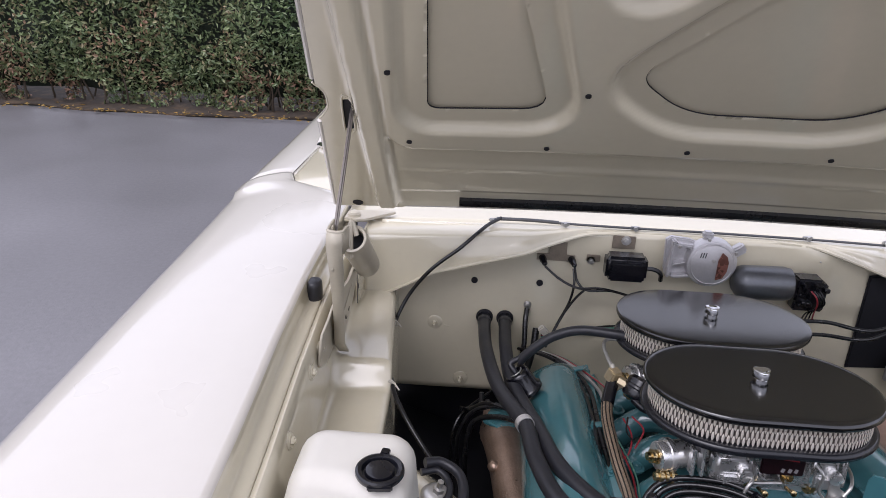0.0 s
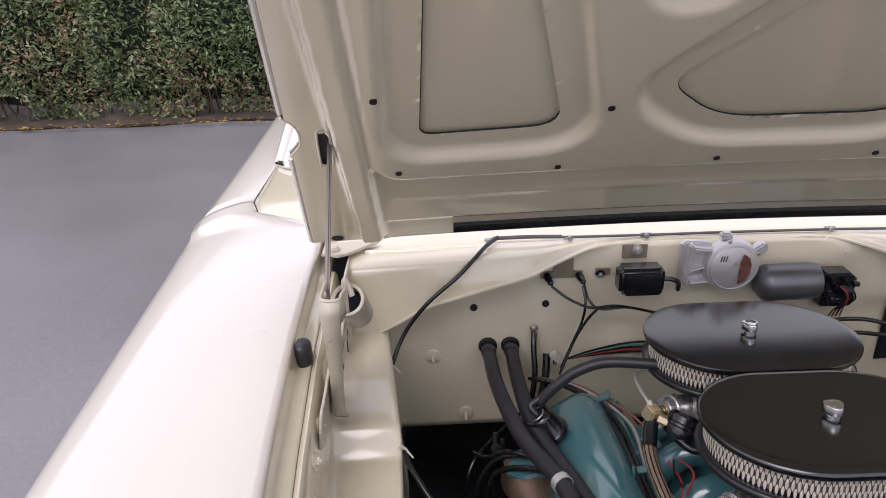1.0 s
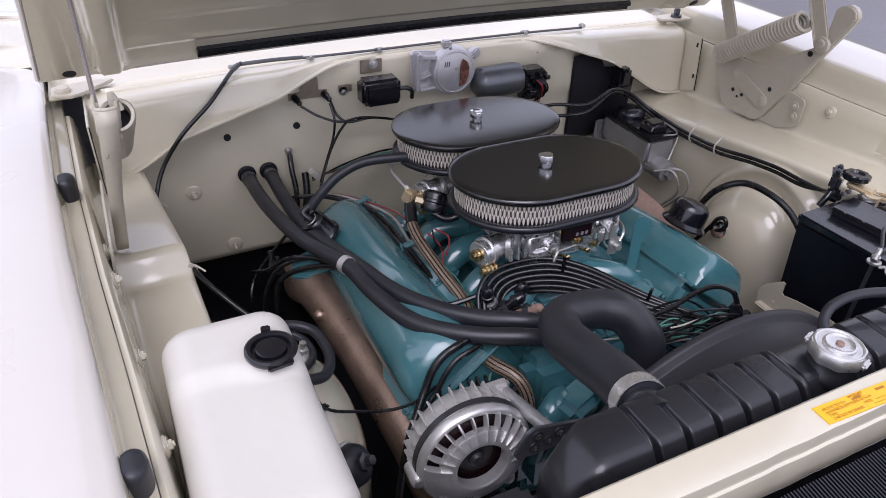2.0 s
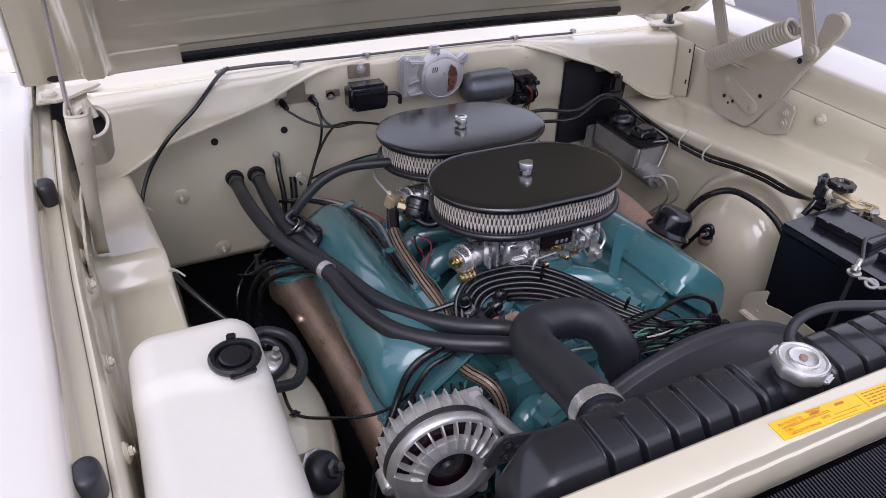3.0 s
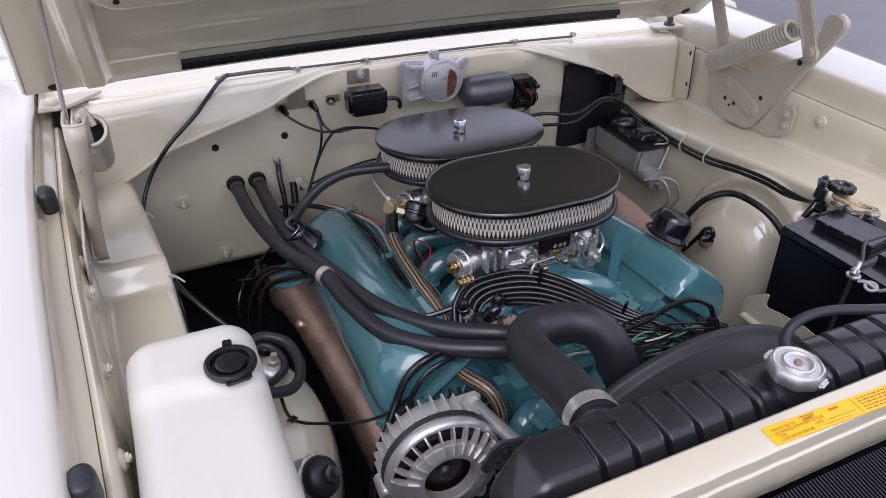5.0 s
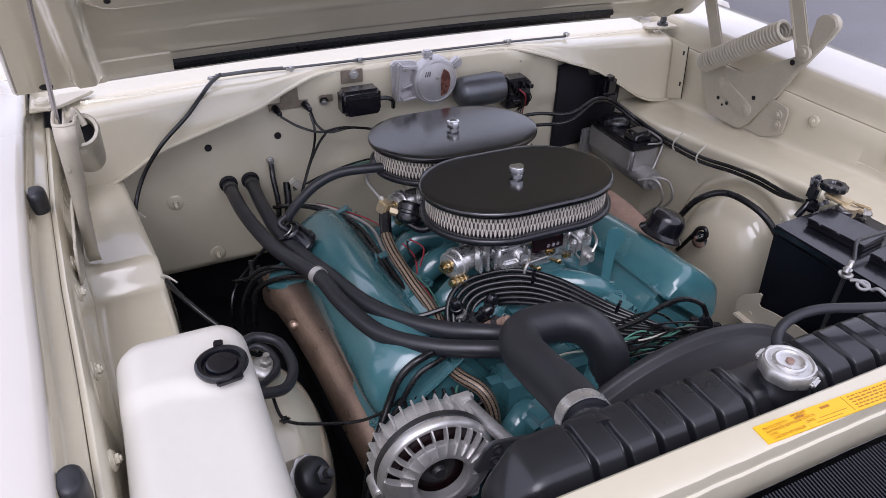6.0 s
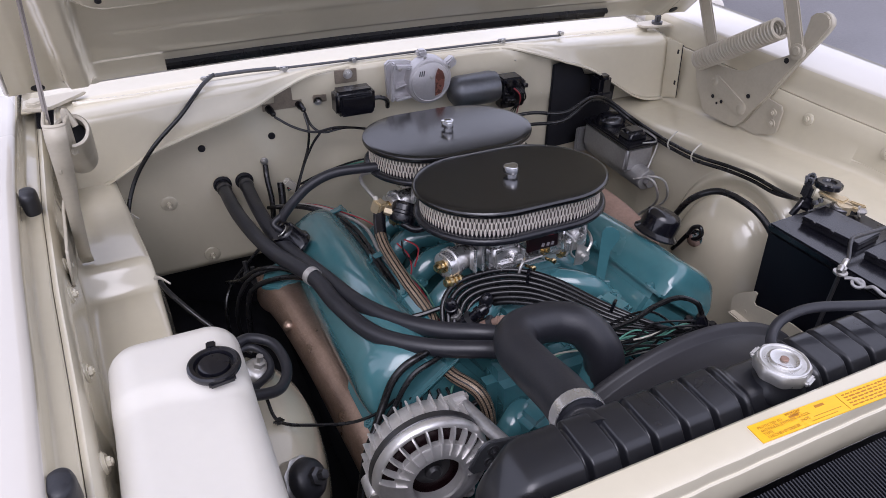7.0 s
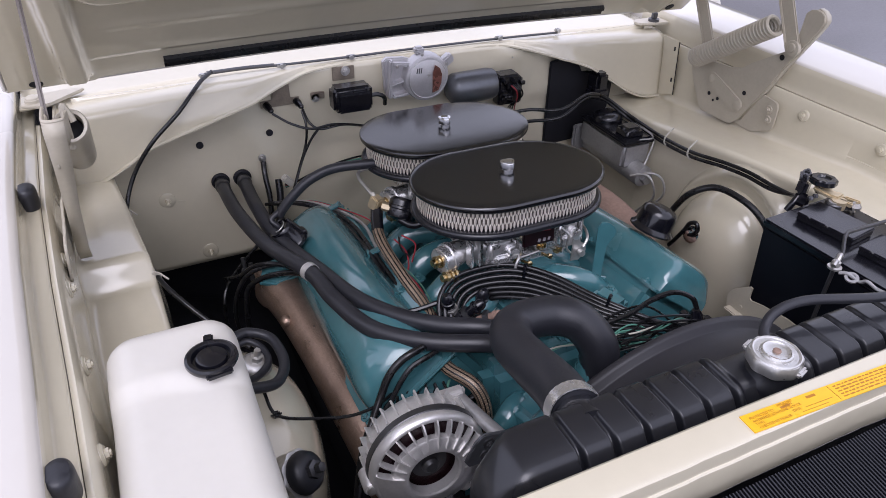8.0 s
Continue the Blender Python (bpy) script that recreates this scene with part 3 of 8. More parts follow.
def apron(side):
    bm = bm_new()

    def shelf_z(y):
        if side > 0:
            return lerp_table(y, [(-0.86, 0.845), (-0.36, 0.838), (-0.25, 0.828), (-0.085, 0.811), (0.06, 0.797), (0.16, 0.786), (0.28, 0.780)])
        return 0.777 + 0.040 * smoothstep(-0.125, -0.075, y)

    def tower(y, z):
        if side > 0:
            e = math.hypot((y + 0.253) / 0.130, max(0, z - 0.60) / 0.163)
            g = math.hypot((y + 0.262) / 0.178, max(0, z - 0.60) / 0.205)
            ring = 0.022 * smoothstep(1.07, 0.95, g) - 0.010 * smoothstep(0.97, 0.86, g)
            return ring + 0.092 * math.sqrt(max(0, 1 - min(1, e) ** 2.6))
        e = math.hypot((y + 0.395) / 0.185, max(0, z - 0.60) / 0.19)
        dome = 0.150 * math.sqrt(max(0, 1 - min(1, e) ** 2.6))
        g = math.hypot((y + 0.34) / 0.245, max(0, z - 0.55) / 0.225)
        return dome + 0.016 * smoothstep(1.03, 0.97, g)

    def section(y):
        xs = edge(y, side) - ledge(side) - 0.005
        zs = shelf_z(y)
        xi = lerp_table(y, [(-0.9, 0.575), (-0.3, 0.578), (-0.1, 0.585), (0.2, 0.618), (0.28, 0.625)] if side < 0 else [(-0.9, 0.608), (-0.25, 0.606), (-0.08, 0.597), (0.06, 0.586), (0.16, 0.594), (0.28, 0.602)])
        gap = 0.0 if side > 0 else 0.0015
        cap_z = 0.9235 if side < 0 else 0.929
        pts = [(xs + 0.004 - gap, cap_z), (xs - 0.002 - gap, cap_z), (xs - 0.006 - gap, cap_z - 0.0055), (xs - 0.010 - gap * 0.5, 0.895), (xs - 0.014, 0.86)]
        fold = zs + (0.004 if side > 0 else 0.0)
        pts += [(xs - 0.0165, fold + 0.018), (xs - 0.018, fold + 0.010), (xs - 0.021, fold + 0.004), (xs - 0.027, fold + 0.0005), (xs - 0.034, fold - 0.001)]
        pts += [(xs * 0.5 + xi * 0.5, zs * 0.5 + fold * 0.5), (xi + 0.014, zs + 0.0015), (xi + 0.007, zs), (xi + 0.0025, zs - 0.002), (xi + 0.0005, zs - 0.006), (xi, zs - 0.012)]
        for k in range(1, 141):
            z = zs - 0.012 - k * 0.0024
            pts.append((xi - 0.006 * min(1, k / 28) - tower(y, z), z))
        return [Vector((side * x, y, z)) for x, z in pts]
    n = 420
    rings(bm, [section(-0.86 + 1.13 * i / n) for i in range(n + 1)], close=False)
    part("inner_fender", bm, paint_shaded, car, "cream inner fender with a pressed shelf and wheel housing", sharp=45, solid=0.003)
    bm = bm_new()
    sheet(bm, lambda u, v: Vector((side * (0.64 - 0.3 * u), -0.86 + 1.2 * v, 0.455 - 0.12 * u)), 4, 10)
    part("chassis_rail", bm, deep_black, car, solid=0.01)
    # added sheet; its black stands for the shade below the engine
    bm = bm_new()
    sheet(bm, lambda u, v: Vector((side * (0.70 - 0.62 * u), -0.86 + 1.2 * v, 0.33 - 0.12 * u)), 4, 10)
    part("bay_shade_sheet", bm, deep_black, car, "added black sheet standing for the shade under the engine bay", solid=0.006)
    for y in (-0.72, -0.57, -0.42, -0.25, -0.175) if side < 0 else (-0.72, -0.56, -0.40, -0.218, 0.091):
        bm = bm_new()
        x = edge(y, side) - ledge(side) - 0.0175
        z = 0.893 if side < 0 else 0.900
        if y > 0:
            z = 0.863
        lathe(bm, [(0.013, -0.001), (0.013, 0.0015), (0.010, 0.0035)], (side * x, y, z), (-side, 0, 0.12), 16)
        bolt(bm, (side * (x - 0.002), y, z), (-side, 0, 0.12), 0.0075, 0.006)
        part("apron_bolt", bm, paint_shaded, car)
    for y, x in ((-0.062, 0.7315), (-0.642, 0.6935)) if side < 0 else ():
        bm = bm_new()
        lathe(bm, [(0.0165, 0), (0.0170, 0.004), (0.0168, 0.030), (0.0158, 0.037), (0.0130, 0.0405), (0.006, 0.042), (0.001, 0.0422)], (0, 0, 0), (0, 0, 1), 28)
        for v in bm.verts:
            v.co.x = max(v.co.x, -0.0105)
        bm.transform(Matrix.Translation((side * x, y, 0.930)) @ Matrix.Diagonal((0.85, 1.15, 0.86, 1.0)))
        part("hood_bumper", bm, rubber, car, "black rubber hood bumper block")


apron(-1)
apron(1)


def support():
    bm = bm_new()
    front = [(-0.7, -0.872), (-0.25, -0.8805), (0.05, -0.8800), (0.2, -0.882), (0.7, -0.880)]
    back = [(-0.846, 0.945), (-0.846, 0.976), (-0.8468, 0.979), (-0.849, 0.981)]
    lip = [(0.0025, 0.981), (0.0008, 0.9806), (0.0, 0.9796), (-0.0002, 0.977), (-0.0002, 0.9612), (-0.0006, 0.9602), (-0.0020, 0.9596), (-0.0026, 0.9588), (-0.0027, 0.9570), (-0.0022, 0.918), (-0.0016, 0.9145), (0.004, 0.9135)]
    loops = []
    for i in range(81):
        x = -0.70 + 1.4 * i / 80
        f = lerp_table(x, front) + 0.0008 * noise.noise(Vector((x * 30, 1, 2))) + 0.0006 * noise.noise(Vector((x * 140, 4, 2)))
        loops.append([Vector((x, y, z)) for y, z in back] + [Vector((x, f + y, z)) for y, z in lip])
    rings(bm, loops, close=False)
    part("radiator_support", bm, paint_shaded, car, "cream upper radiator support bar with a stepped front lip", sharp=28, solid=0.003)
    for x0 in (-0.70, 0.37):
        bm = bm_new()
        sheet(bm, lambda u, v: Vector((x0 + 0.33 * u, -0.846 + 0.004 * math.sin(v * 3), 0.975 - 0.6 * v)), 6, 8)
        part("support_wing", bm, paint_shaded, car, solid=0.003)
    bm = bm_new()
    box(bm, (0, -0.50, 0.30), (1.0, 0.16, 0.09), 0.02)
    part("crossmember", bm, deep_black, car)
    for side in (-1, 1):
        bm = bm_new()
        lathe(bm, [(0.20, -0.09), (0.30, -0.095), (0.325, -0.07), (0.33, 0), (0.325, 0.07), (0.30, 0.095), (0.20, 0.09)], (side * 0.84, -0.33, 0.33), (1, 0, 0), 40)
        t = part("tyre", bm, rubber, car, "black rubber tyre")
        bm = bm_new()
        lathe(bm, [(0.02, side * 0.06), (0.12, side * 0.05), (0.17, side * 0.07), (0.20, side * 0.085)], (side * 0.84, -0.33, 0.33), (1, 0, 0), 32)
        part("rim", bm, chrome, t)


support()


def rear_body():
    """Plain closing panels behind the doors and over the cabin."""
    for side in (-1, 1):
        bm = bm_new()

        def quarter(u, v):
            y = 2.105 + 1.5 * u
            o = 1.105 - 0.10 * u ** 2
            pts = [(0.95, 0.955), (0.98, 0.966), (o - 0.05, 0.966), (o - 0.012, 0.946), (o + 0.003, 0.90), (o + 0.006, 0.80), (o - 0.02, 0.48), (o - 0.05, 0.30)]
            k = v * (len(pts) - 1)
            a = min(int(k), len(pts) - 2)
            t = k - a
            return Vector((side * (pts[a][0] * (1 - t) + pts[a + 1][0] * t), y, pts[a][1] * (1 - t) + pts[a + 1][1] * t))
        sheet(bm, quarter, 16, 21)
        part("rear_quarter", bm, paint, car, sharp=60, solid=0.004)
    bm = bm_new()
    sheet(bm, lambda u, v: Vector(((2 * u - 1) * (0.80 - 0.04 * math.sin(math.pi * v)), 1.27 + 1.35 * v, 1.388 + 0.05 * math.sin(math.pi * v) - 0.04 * (2 * u - 1) ** 2)), 20, 20)
    part("roof", bm, paint, car, "cream roof panel", sharp=60, solid=0.01)
    bm = bm_new()
    sheet(bm, lambda u, v: Vector(((2 * u - 1) * (0.80 + 0.15 * v), 2.62 + 0.30 * v, 1.35 - 0.39 * v)), 12, 8)
    part("rear_window_panel", bm, paint, car, sharp=60, solid=0.01)
    bm = bm_new()
    sheet(bm, lambda u, v: Vector(((2 * u - 1) * 0.97, 2.92 + 0.69 * v, 0.962 - 0.02 * v)), 10, 8)
    part("boot_lid", bm, paint, car, sharp=60, solid=0.006)
    bm = bm_new()
    sheet(bm, lambda u, v: Vector(((2 * u - 1) * 1.0, 3.61 - 0.03 * v, 0.945 - 0.62 * v)), 10, 8)
    part("rear_panel", bm, paint, car, sharp=60, solid=0.006)
    bm = bm_new()
    sheet(bm, lambda u, v: Vector(((2 * u - 1) * 0.98, -1.10 + 0.02 * v, 0.78 - 0.44 * v)), 10, 8)
    part("front_panel", bm, paint, car, sharp=60, solid=0.006)
    bm = bm_new()
    sheet(bm, lambda u, v: Vector(((2 * u - 1) * 1.0, 0.40 + 3.2 * v, 0.30)), 6, 8)
    part("floor_pan", bm, deep_black, car, solid=0.01)


rear_body()

# ---- hood ----
HOOD = Matrix.Translation((0, 0.175, 1.055)) @ Matrix(((1, 0, 0, 0), (0, -math.sqrt(0.5), -math.sqrt(0.5), 0), (0, math.sqrt(0.5), -math.sqrt(0.5), 0), (0, 0, 0, 1)))


def seg_dist(p, a, b):
    ab, ap = (b[0] - a[0], b[1] - a[1]), (p[0] - a[0], p[1] - a[1])
    t = max(0, min(1, (ap[0] * ab[0] + ap[1] * ab[1]) / (ab[0] ** 2 + ab[1] ** 2)))
    q = (a[0] + ab[0] * t, a[1] + ab[1] * t)
    return math.hypot(p[0] - q[0], p[1] - q[1]), q


def poly_sdf(p, poly):
    best, near, inside = 9, None, False
    for i in range(len(poly)):
        a, b = poly[i], poly[(i + 1) % len(poly)]
        d, q = seg_dist(p, a, b)
        if d < best:
            best, near = d, q
        if (a[1] > p[1]) != (b[1] > p[1]) and p[0] < (b[0] - a[0]) * (p[1] - a[1]) / (b[1] - a[1]) + a[0]:
            inside = not inside
    return (-best if inside else best), near


def rounded(poly, r, n=5):
    out = []
    k = len(poly)
    for i in range(k):
        p, c, q = Vector(poly[i - 1]), Vector(poly[i]), Vector(poly[(i + 1) % k])
        rr = r[i] if isinstance(r, (list, tuple)) else r
        a, b = c + (p - c).normalized() * rr, c + (q - c).normalized() * rr
        for j in range(n + 1):
            t = j / n
            out.append(tuple((a * (1 - t) ** 2 + c * 2 * t * (1 - t) + b * t * t)))
    return out


def hood_half(v):
    return 0.752 - 0.088 * (v + 0.06)


def hood():
    h = thing("hood", "cream car hood propped open, braced underside with stamped openings", "hood", (0, 0.175, 1.055))
    a = rounded([(-0.537, 0.316), (-0.338, 0.322), (-0.485, 0.92), (-0.508, 0.92)], [0.022, 0.05, 0.01, 0.01])
    am = [(-x, y) for x, y in a][::-1]
    b = rounded([(-0.125, 0.322), (0.125, 0.322), (0.222, 0.415), (0.05, 0.63), (-0.05, 0.63), (-0.222, 0.415)], [0.06, 0.06, 0.045, 0.045, 0.045, 0.045], 8)
    c = rounded([(-0.25, 0.60), (-0.06, 0.80), (-0.33, 0.92)], 0.03)
    cm = [(-x, y) for x, y in c][::-1]
    d = rounded([(-0.16, 0.72 + 0.25), (0.0, 0.74), (0.16, 0.97)], 0.03)
    cuts = [a, am, b, c, cm, d]
    notch = [(-0.80, 0.388), (-0.715, 0.381), (-0.703, 0.366), (-0.698, 0.346), (-0.701, 0.315), (-0.715, 0.290), (-0.727, 0.276), (-0.80, 0.27)]
    notch_m = [(-x, y) for x, y in notch][::-1]
    slot = rounded([(-0.681, 0.25), (-0.666, 0.25), (-0.660, 0.338), (-0.674, 0.338)], 0.005, 3)
    slot_m = [(-x, y) for x, y in slot][::-1]
    boxes = [(min(p[0] for p in q), max(p[0] for p in q), min(p[1] for p in q), max(p[1] for p in q)) for q in cuts]

    def relief(x, y, dist):
        ax = abs(x)
        q = (max(0, ax - 0.555), max(0, 0.262 - y))
        web = smoothstep(0.063, 0.047, math.hypot(*q))
        z = 0.006 + 0.015 * web
        z += (0.0045 - z) * smoothstep(0.056, 0.036, dist)
        z += 0.002 * math.exp(-((y - 0.125) / 0.011) ** 2) * smoothstep(0.60, 0.52, ax)
        rail = smoothstep(0.606, 0.620, ax) * smoothstep(0.662, 0.648, ax) * smoothstep(-0.035, -0.015, y)
        z = z * (1 - rail) + 0.026 * rail
        z = z + (0.004 - z) * smoothstep(0.648, 0.664, ax) * 1.0
        z = z + (0.003 - z) * smoothstep(0.034, 0.020, y) * smoothstep(0.61, 0.595, ax)
        return z + 0.0006 * noise.noise(Vector((x * 7, y * 7, 2)))

    def crown(x, y):
        return -0.018 * (1 - (x / 0.75) ** 2) - 0.006 * smoothstep(0.3, 1.2, y)
    nu, nv, v0, v1 = 290, 215, -0.05, 1.18
    bm = bm_new()
    grid = []
    for j in range(nv + 1):
        y = v0 + (v1 - v0) * (j / nv) ** 1.25
        row = []
        for i in range(nu + 1):
            x = (2 * i / nu - 1) * (hood_half(y) - 0.004)
            row.append(bm.verts.new((x, y, 0)))
        grid.append(row)
    inside = set()
    for row in grid:
        for v in row:
            p = (v.co.x, v.co.y)
            best = 9.0
            for poly, bb in zip(cuts, boxes):
                if p[0] < bb[0] - 0.08 or p[0] > bb[1] + 0.08 or p[1] < bb[2] - 0.08 or p[1] > bb[3] + 0.08:
                    continue
                s, q = poly_sdf(p, poly)
                if abs(s) < 0.0042:
                    v.co.x, v.co.y, s = q[0], q[1], 0.0
                best = min(best, s)
            if abs(p[0]) > 0.64 and 0.23 < p[1] < 0.41:
                for poly in (notch, notch_m, slot, slot_m):
                    s, q = poly_sdf((v.co.x, v.co.y), poly)
                    if abs(s) < 0.0045:
                        v.co.x, v.co.y, s = q[0], q[1], 0.0
                    if s < -0.0001:
                        inside.add(v)
            if best < -0.0001:
                inside.add(v)
            v.co.z = relief(v.co.x, v.co.y, max(0, best)) + crown(v.co.x, v.co.y) + 0.0015
    for r0, r1 in zip(grid, grid[1:]):
        for i in range(nu):
            q = (r0[i], r0[i + 1], r1[i + 1], r1[i])
            if any(v in inside for v in q):
                continue
            bm.faces.new(q)
    for v in list(inside):
        bm.verts.remove(v)
    bm.transform(HOOD)
    part("inner_brace", bm, paint_shaded, h, "stamped cream bracing panel with rounded openings", sharp=80)
    # added black bead draws the shade between brace and skin
    for q in cuts:
        bm = bm_new()
        ring = [HOOD @ Vector((x, y, crown(x, y) + 0.0045)) for x, y in q]
        if q is a:
            ring = ring[20:] + ring[:11]
        elif q is am:
            ring = ring[12:] + ring[:4]
        elif q is b:
            ring = ring[46:] + ring[:25]
        else:
            ring = ring + ring[:1]
        tube(bm, ring, 0.0013, 8, 1)
        part("gap_shade_bead", bm, deep_black, h, "thin black bead drawing the gap's shade round the opening")
    bm = bm_new()

    def skin(u, v):
        y = -0.052 + 1.246 * v
        x = (2 * u - 1) * hood_half(y)
        return HOOD @ Vector((x, y, crown(x, y) - 0.0026))
    rows = sheet(bm, skin, 170, 150)
    gone = set()
    inv = HOOD.inverted()
    for row in rows:
        for v in row:
            p = inv @ v.co
            if abs(p.x) > 0.65 and 0.26 < p.y < 0.41:
                for poly in (notch, notch_m):
                    s, q = poly_sdf((p.x, p.y), poly)
                    if abs(s) < 0.005:
                        p.x, p.y, s = q[0], q[1], 0.0
                        v.co = HOOD @ p
                    if s < -0.0001:
                        gone.add(v)
    bmesh.ops.delete(bm, geom=list(gone), context="VERTS")
    part("outer_skin", bm, paint_shaded, h, "glossy cream outer hood skin", sharp=60, solid=0.0016)
    bm = bm_new()
    for side in (-1, 1):
        pts = [(side * hood_half(y), y, crown(0.75, y)) for y in (-0.048, 0.1, 0.27)]
        pts2 = [(side * hood_half(y), y, crown(0.75, y)) for y in (0.39, 0.6, 0.9, 1.18)]
        for q in (pts, pts2):
            tube(bm, [HOOD @ Vector(p) for p in q], 0.0045, 8, 6)
    tube(bm, [HOOD @ Vector((x, -0.05, crown(x, 0) + 0.001)) for x in (-0.75, -0.5, -0.25, 0, 0.25, 0.5, 0.75)], 0.0045, 8, 6)
    part("hemmed_edge", bm, paint, h)
    bm = bm_new()
    m = 60
    loops = []
    for i in range(m + 1):
        x = -0.486 + 0.972 * i / m
        o = Vector((x, -0.012, crown(x, 0) + 0.004))
        loops.append([HOOD @ (o + Vector((0, dy, dz))) for dy, dz in ((-0.016, 0), (-0.016, 0.008), (-0.011, 0.012), (-0.004, 0.008), (0.003, 0.012), (0.008, 0.008), (0.008, 0))])
    rings(bm, loops)
    part("rubber_seal", bm, wire_black, h, "black rubber cowl seal along the rear edge")
    # nothing is cut: black discs stand for the shade in drain holes
    for x, y in ((-0.589, 0.432), (-0.57, 0.24), (-0.333, 0.23), (-0.287, 0.386), (-0.096, 0.235), (0.143, 0.234), (0.393, 0.226), (0.57, 0.24), (0.589, 0.432), (0.287, 0.386)):
        bm = bm_new()
        zz = relief(x, y, min(0.08, min(max(0, poly_sdf((x, y), q)[0]) for q in cuts))) + crown(x, y) + 0.0015
        lathe(bm, [(0.0048, -0.002), (0.0048, 0.0024)], HOOD @ Vector((x, y, zz)), HOOD.to_3x3() @ Vector((0, 0, 1)), 14)
        part("drain_shade_disc", bm, deep_black, h, "small black disc standing for the shade in a drain hole")
    for side in (-1, 1):
        # black disc for the shade in the corner access hole
        bm = bm_new()
        lathe(bm, [(0.011, 0.004), (0.011, 0.0095)], HOOD @ Vector((side * 0.700, -0.034, -0.005)), HOOD.to_3x3() @ Vector((0, 0, 1)), 18)
        part("corner_shade_disc", bm, deep_black, h, "black disc standing for the shade in a corner access hole")
        outline = smooth_path([(side * u, v, 0) for u, v in ((0.7135, 0.382), (0.709, 0.374), (0.703, 0.366), (0.698, 0.346), (0.701, 0.315), (0.713, 0.292), (0.7215, 0.281))], 5)
        bm = bm_new()
        rows = [[bm.verts.new(HOOD @ Vector((p.x, p.y, crown(p.x, p.y) + z))) for p in outline] for z in (0.004, 0.001, -0.004)]
        for r0, r1 in zip(rows, rows[1:]):
            for k in range(len(outline) - 1):
                bm.faces.new((r0[k], r0[k + 1], r1[k + 1], r1[k]))
        # taupe puts the shade on the return into its colour
        part("notch_return", bm, taupe_shade, h, "folded edge of the hood notch, its shade in the colour", solid=0.0015)
        bm = bm_new()
        tube(bm, [HOOD @ Vector((p.x, p.y, crown(p.x, p.y) + 0.005)) for p in outline], 0.0018, 8, 1)
        part("notch_rim", bm, paint_shaded, h)
        # added black plate stands for the shade inside the slot
        bm = bm_new()
        prism(bm, [(side * 0.690, 0.24), (side * 0.656, 0.24), (side * 0.652, 0.348), (side * 0.682, 0.348)][::side], HOOD @ Matrix.Translation((0, 0, -0.0060)), 0.004)
        part("slot_shade_plate", bm, deep_black, h, "added black plate standing for the shade inside the hinge slot")
        bm = bm_new()
        ring = [(side * u, v) for u, v in ((0.683, 0.246), (0.665, 0.246), (0.658, 0.338), (0.663, 0.343), (0.674, 0.343))]
        tube(bm, [HOOD @ Vector((u, v, crown(u, v) + 0.0055)) for u, v in ring + ring[:1]], 0.0022, 8, 3)
        part("slot_rim", bm, paint_shaded, h)

hood()


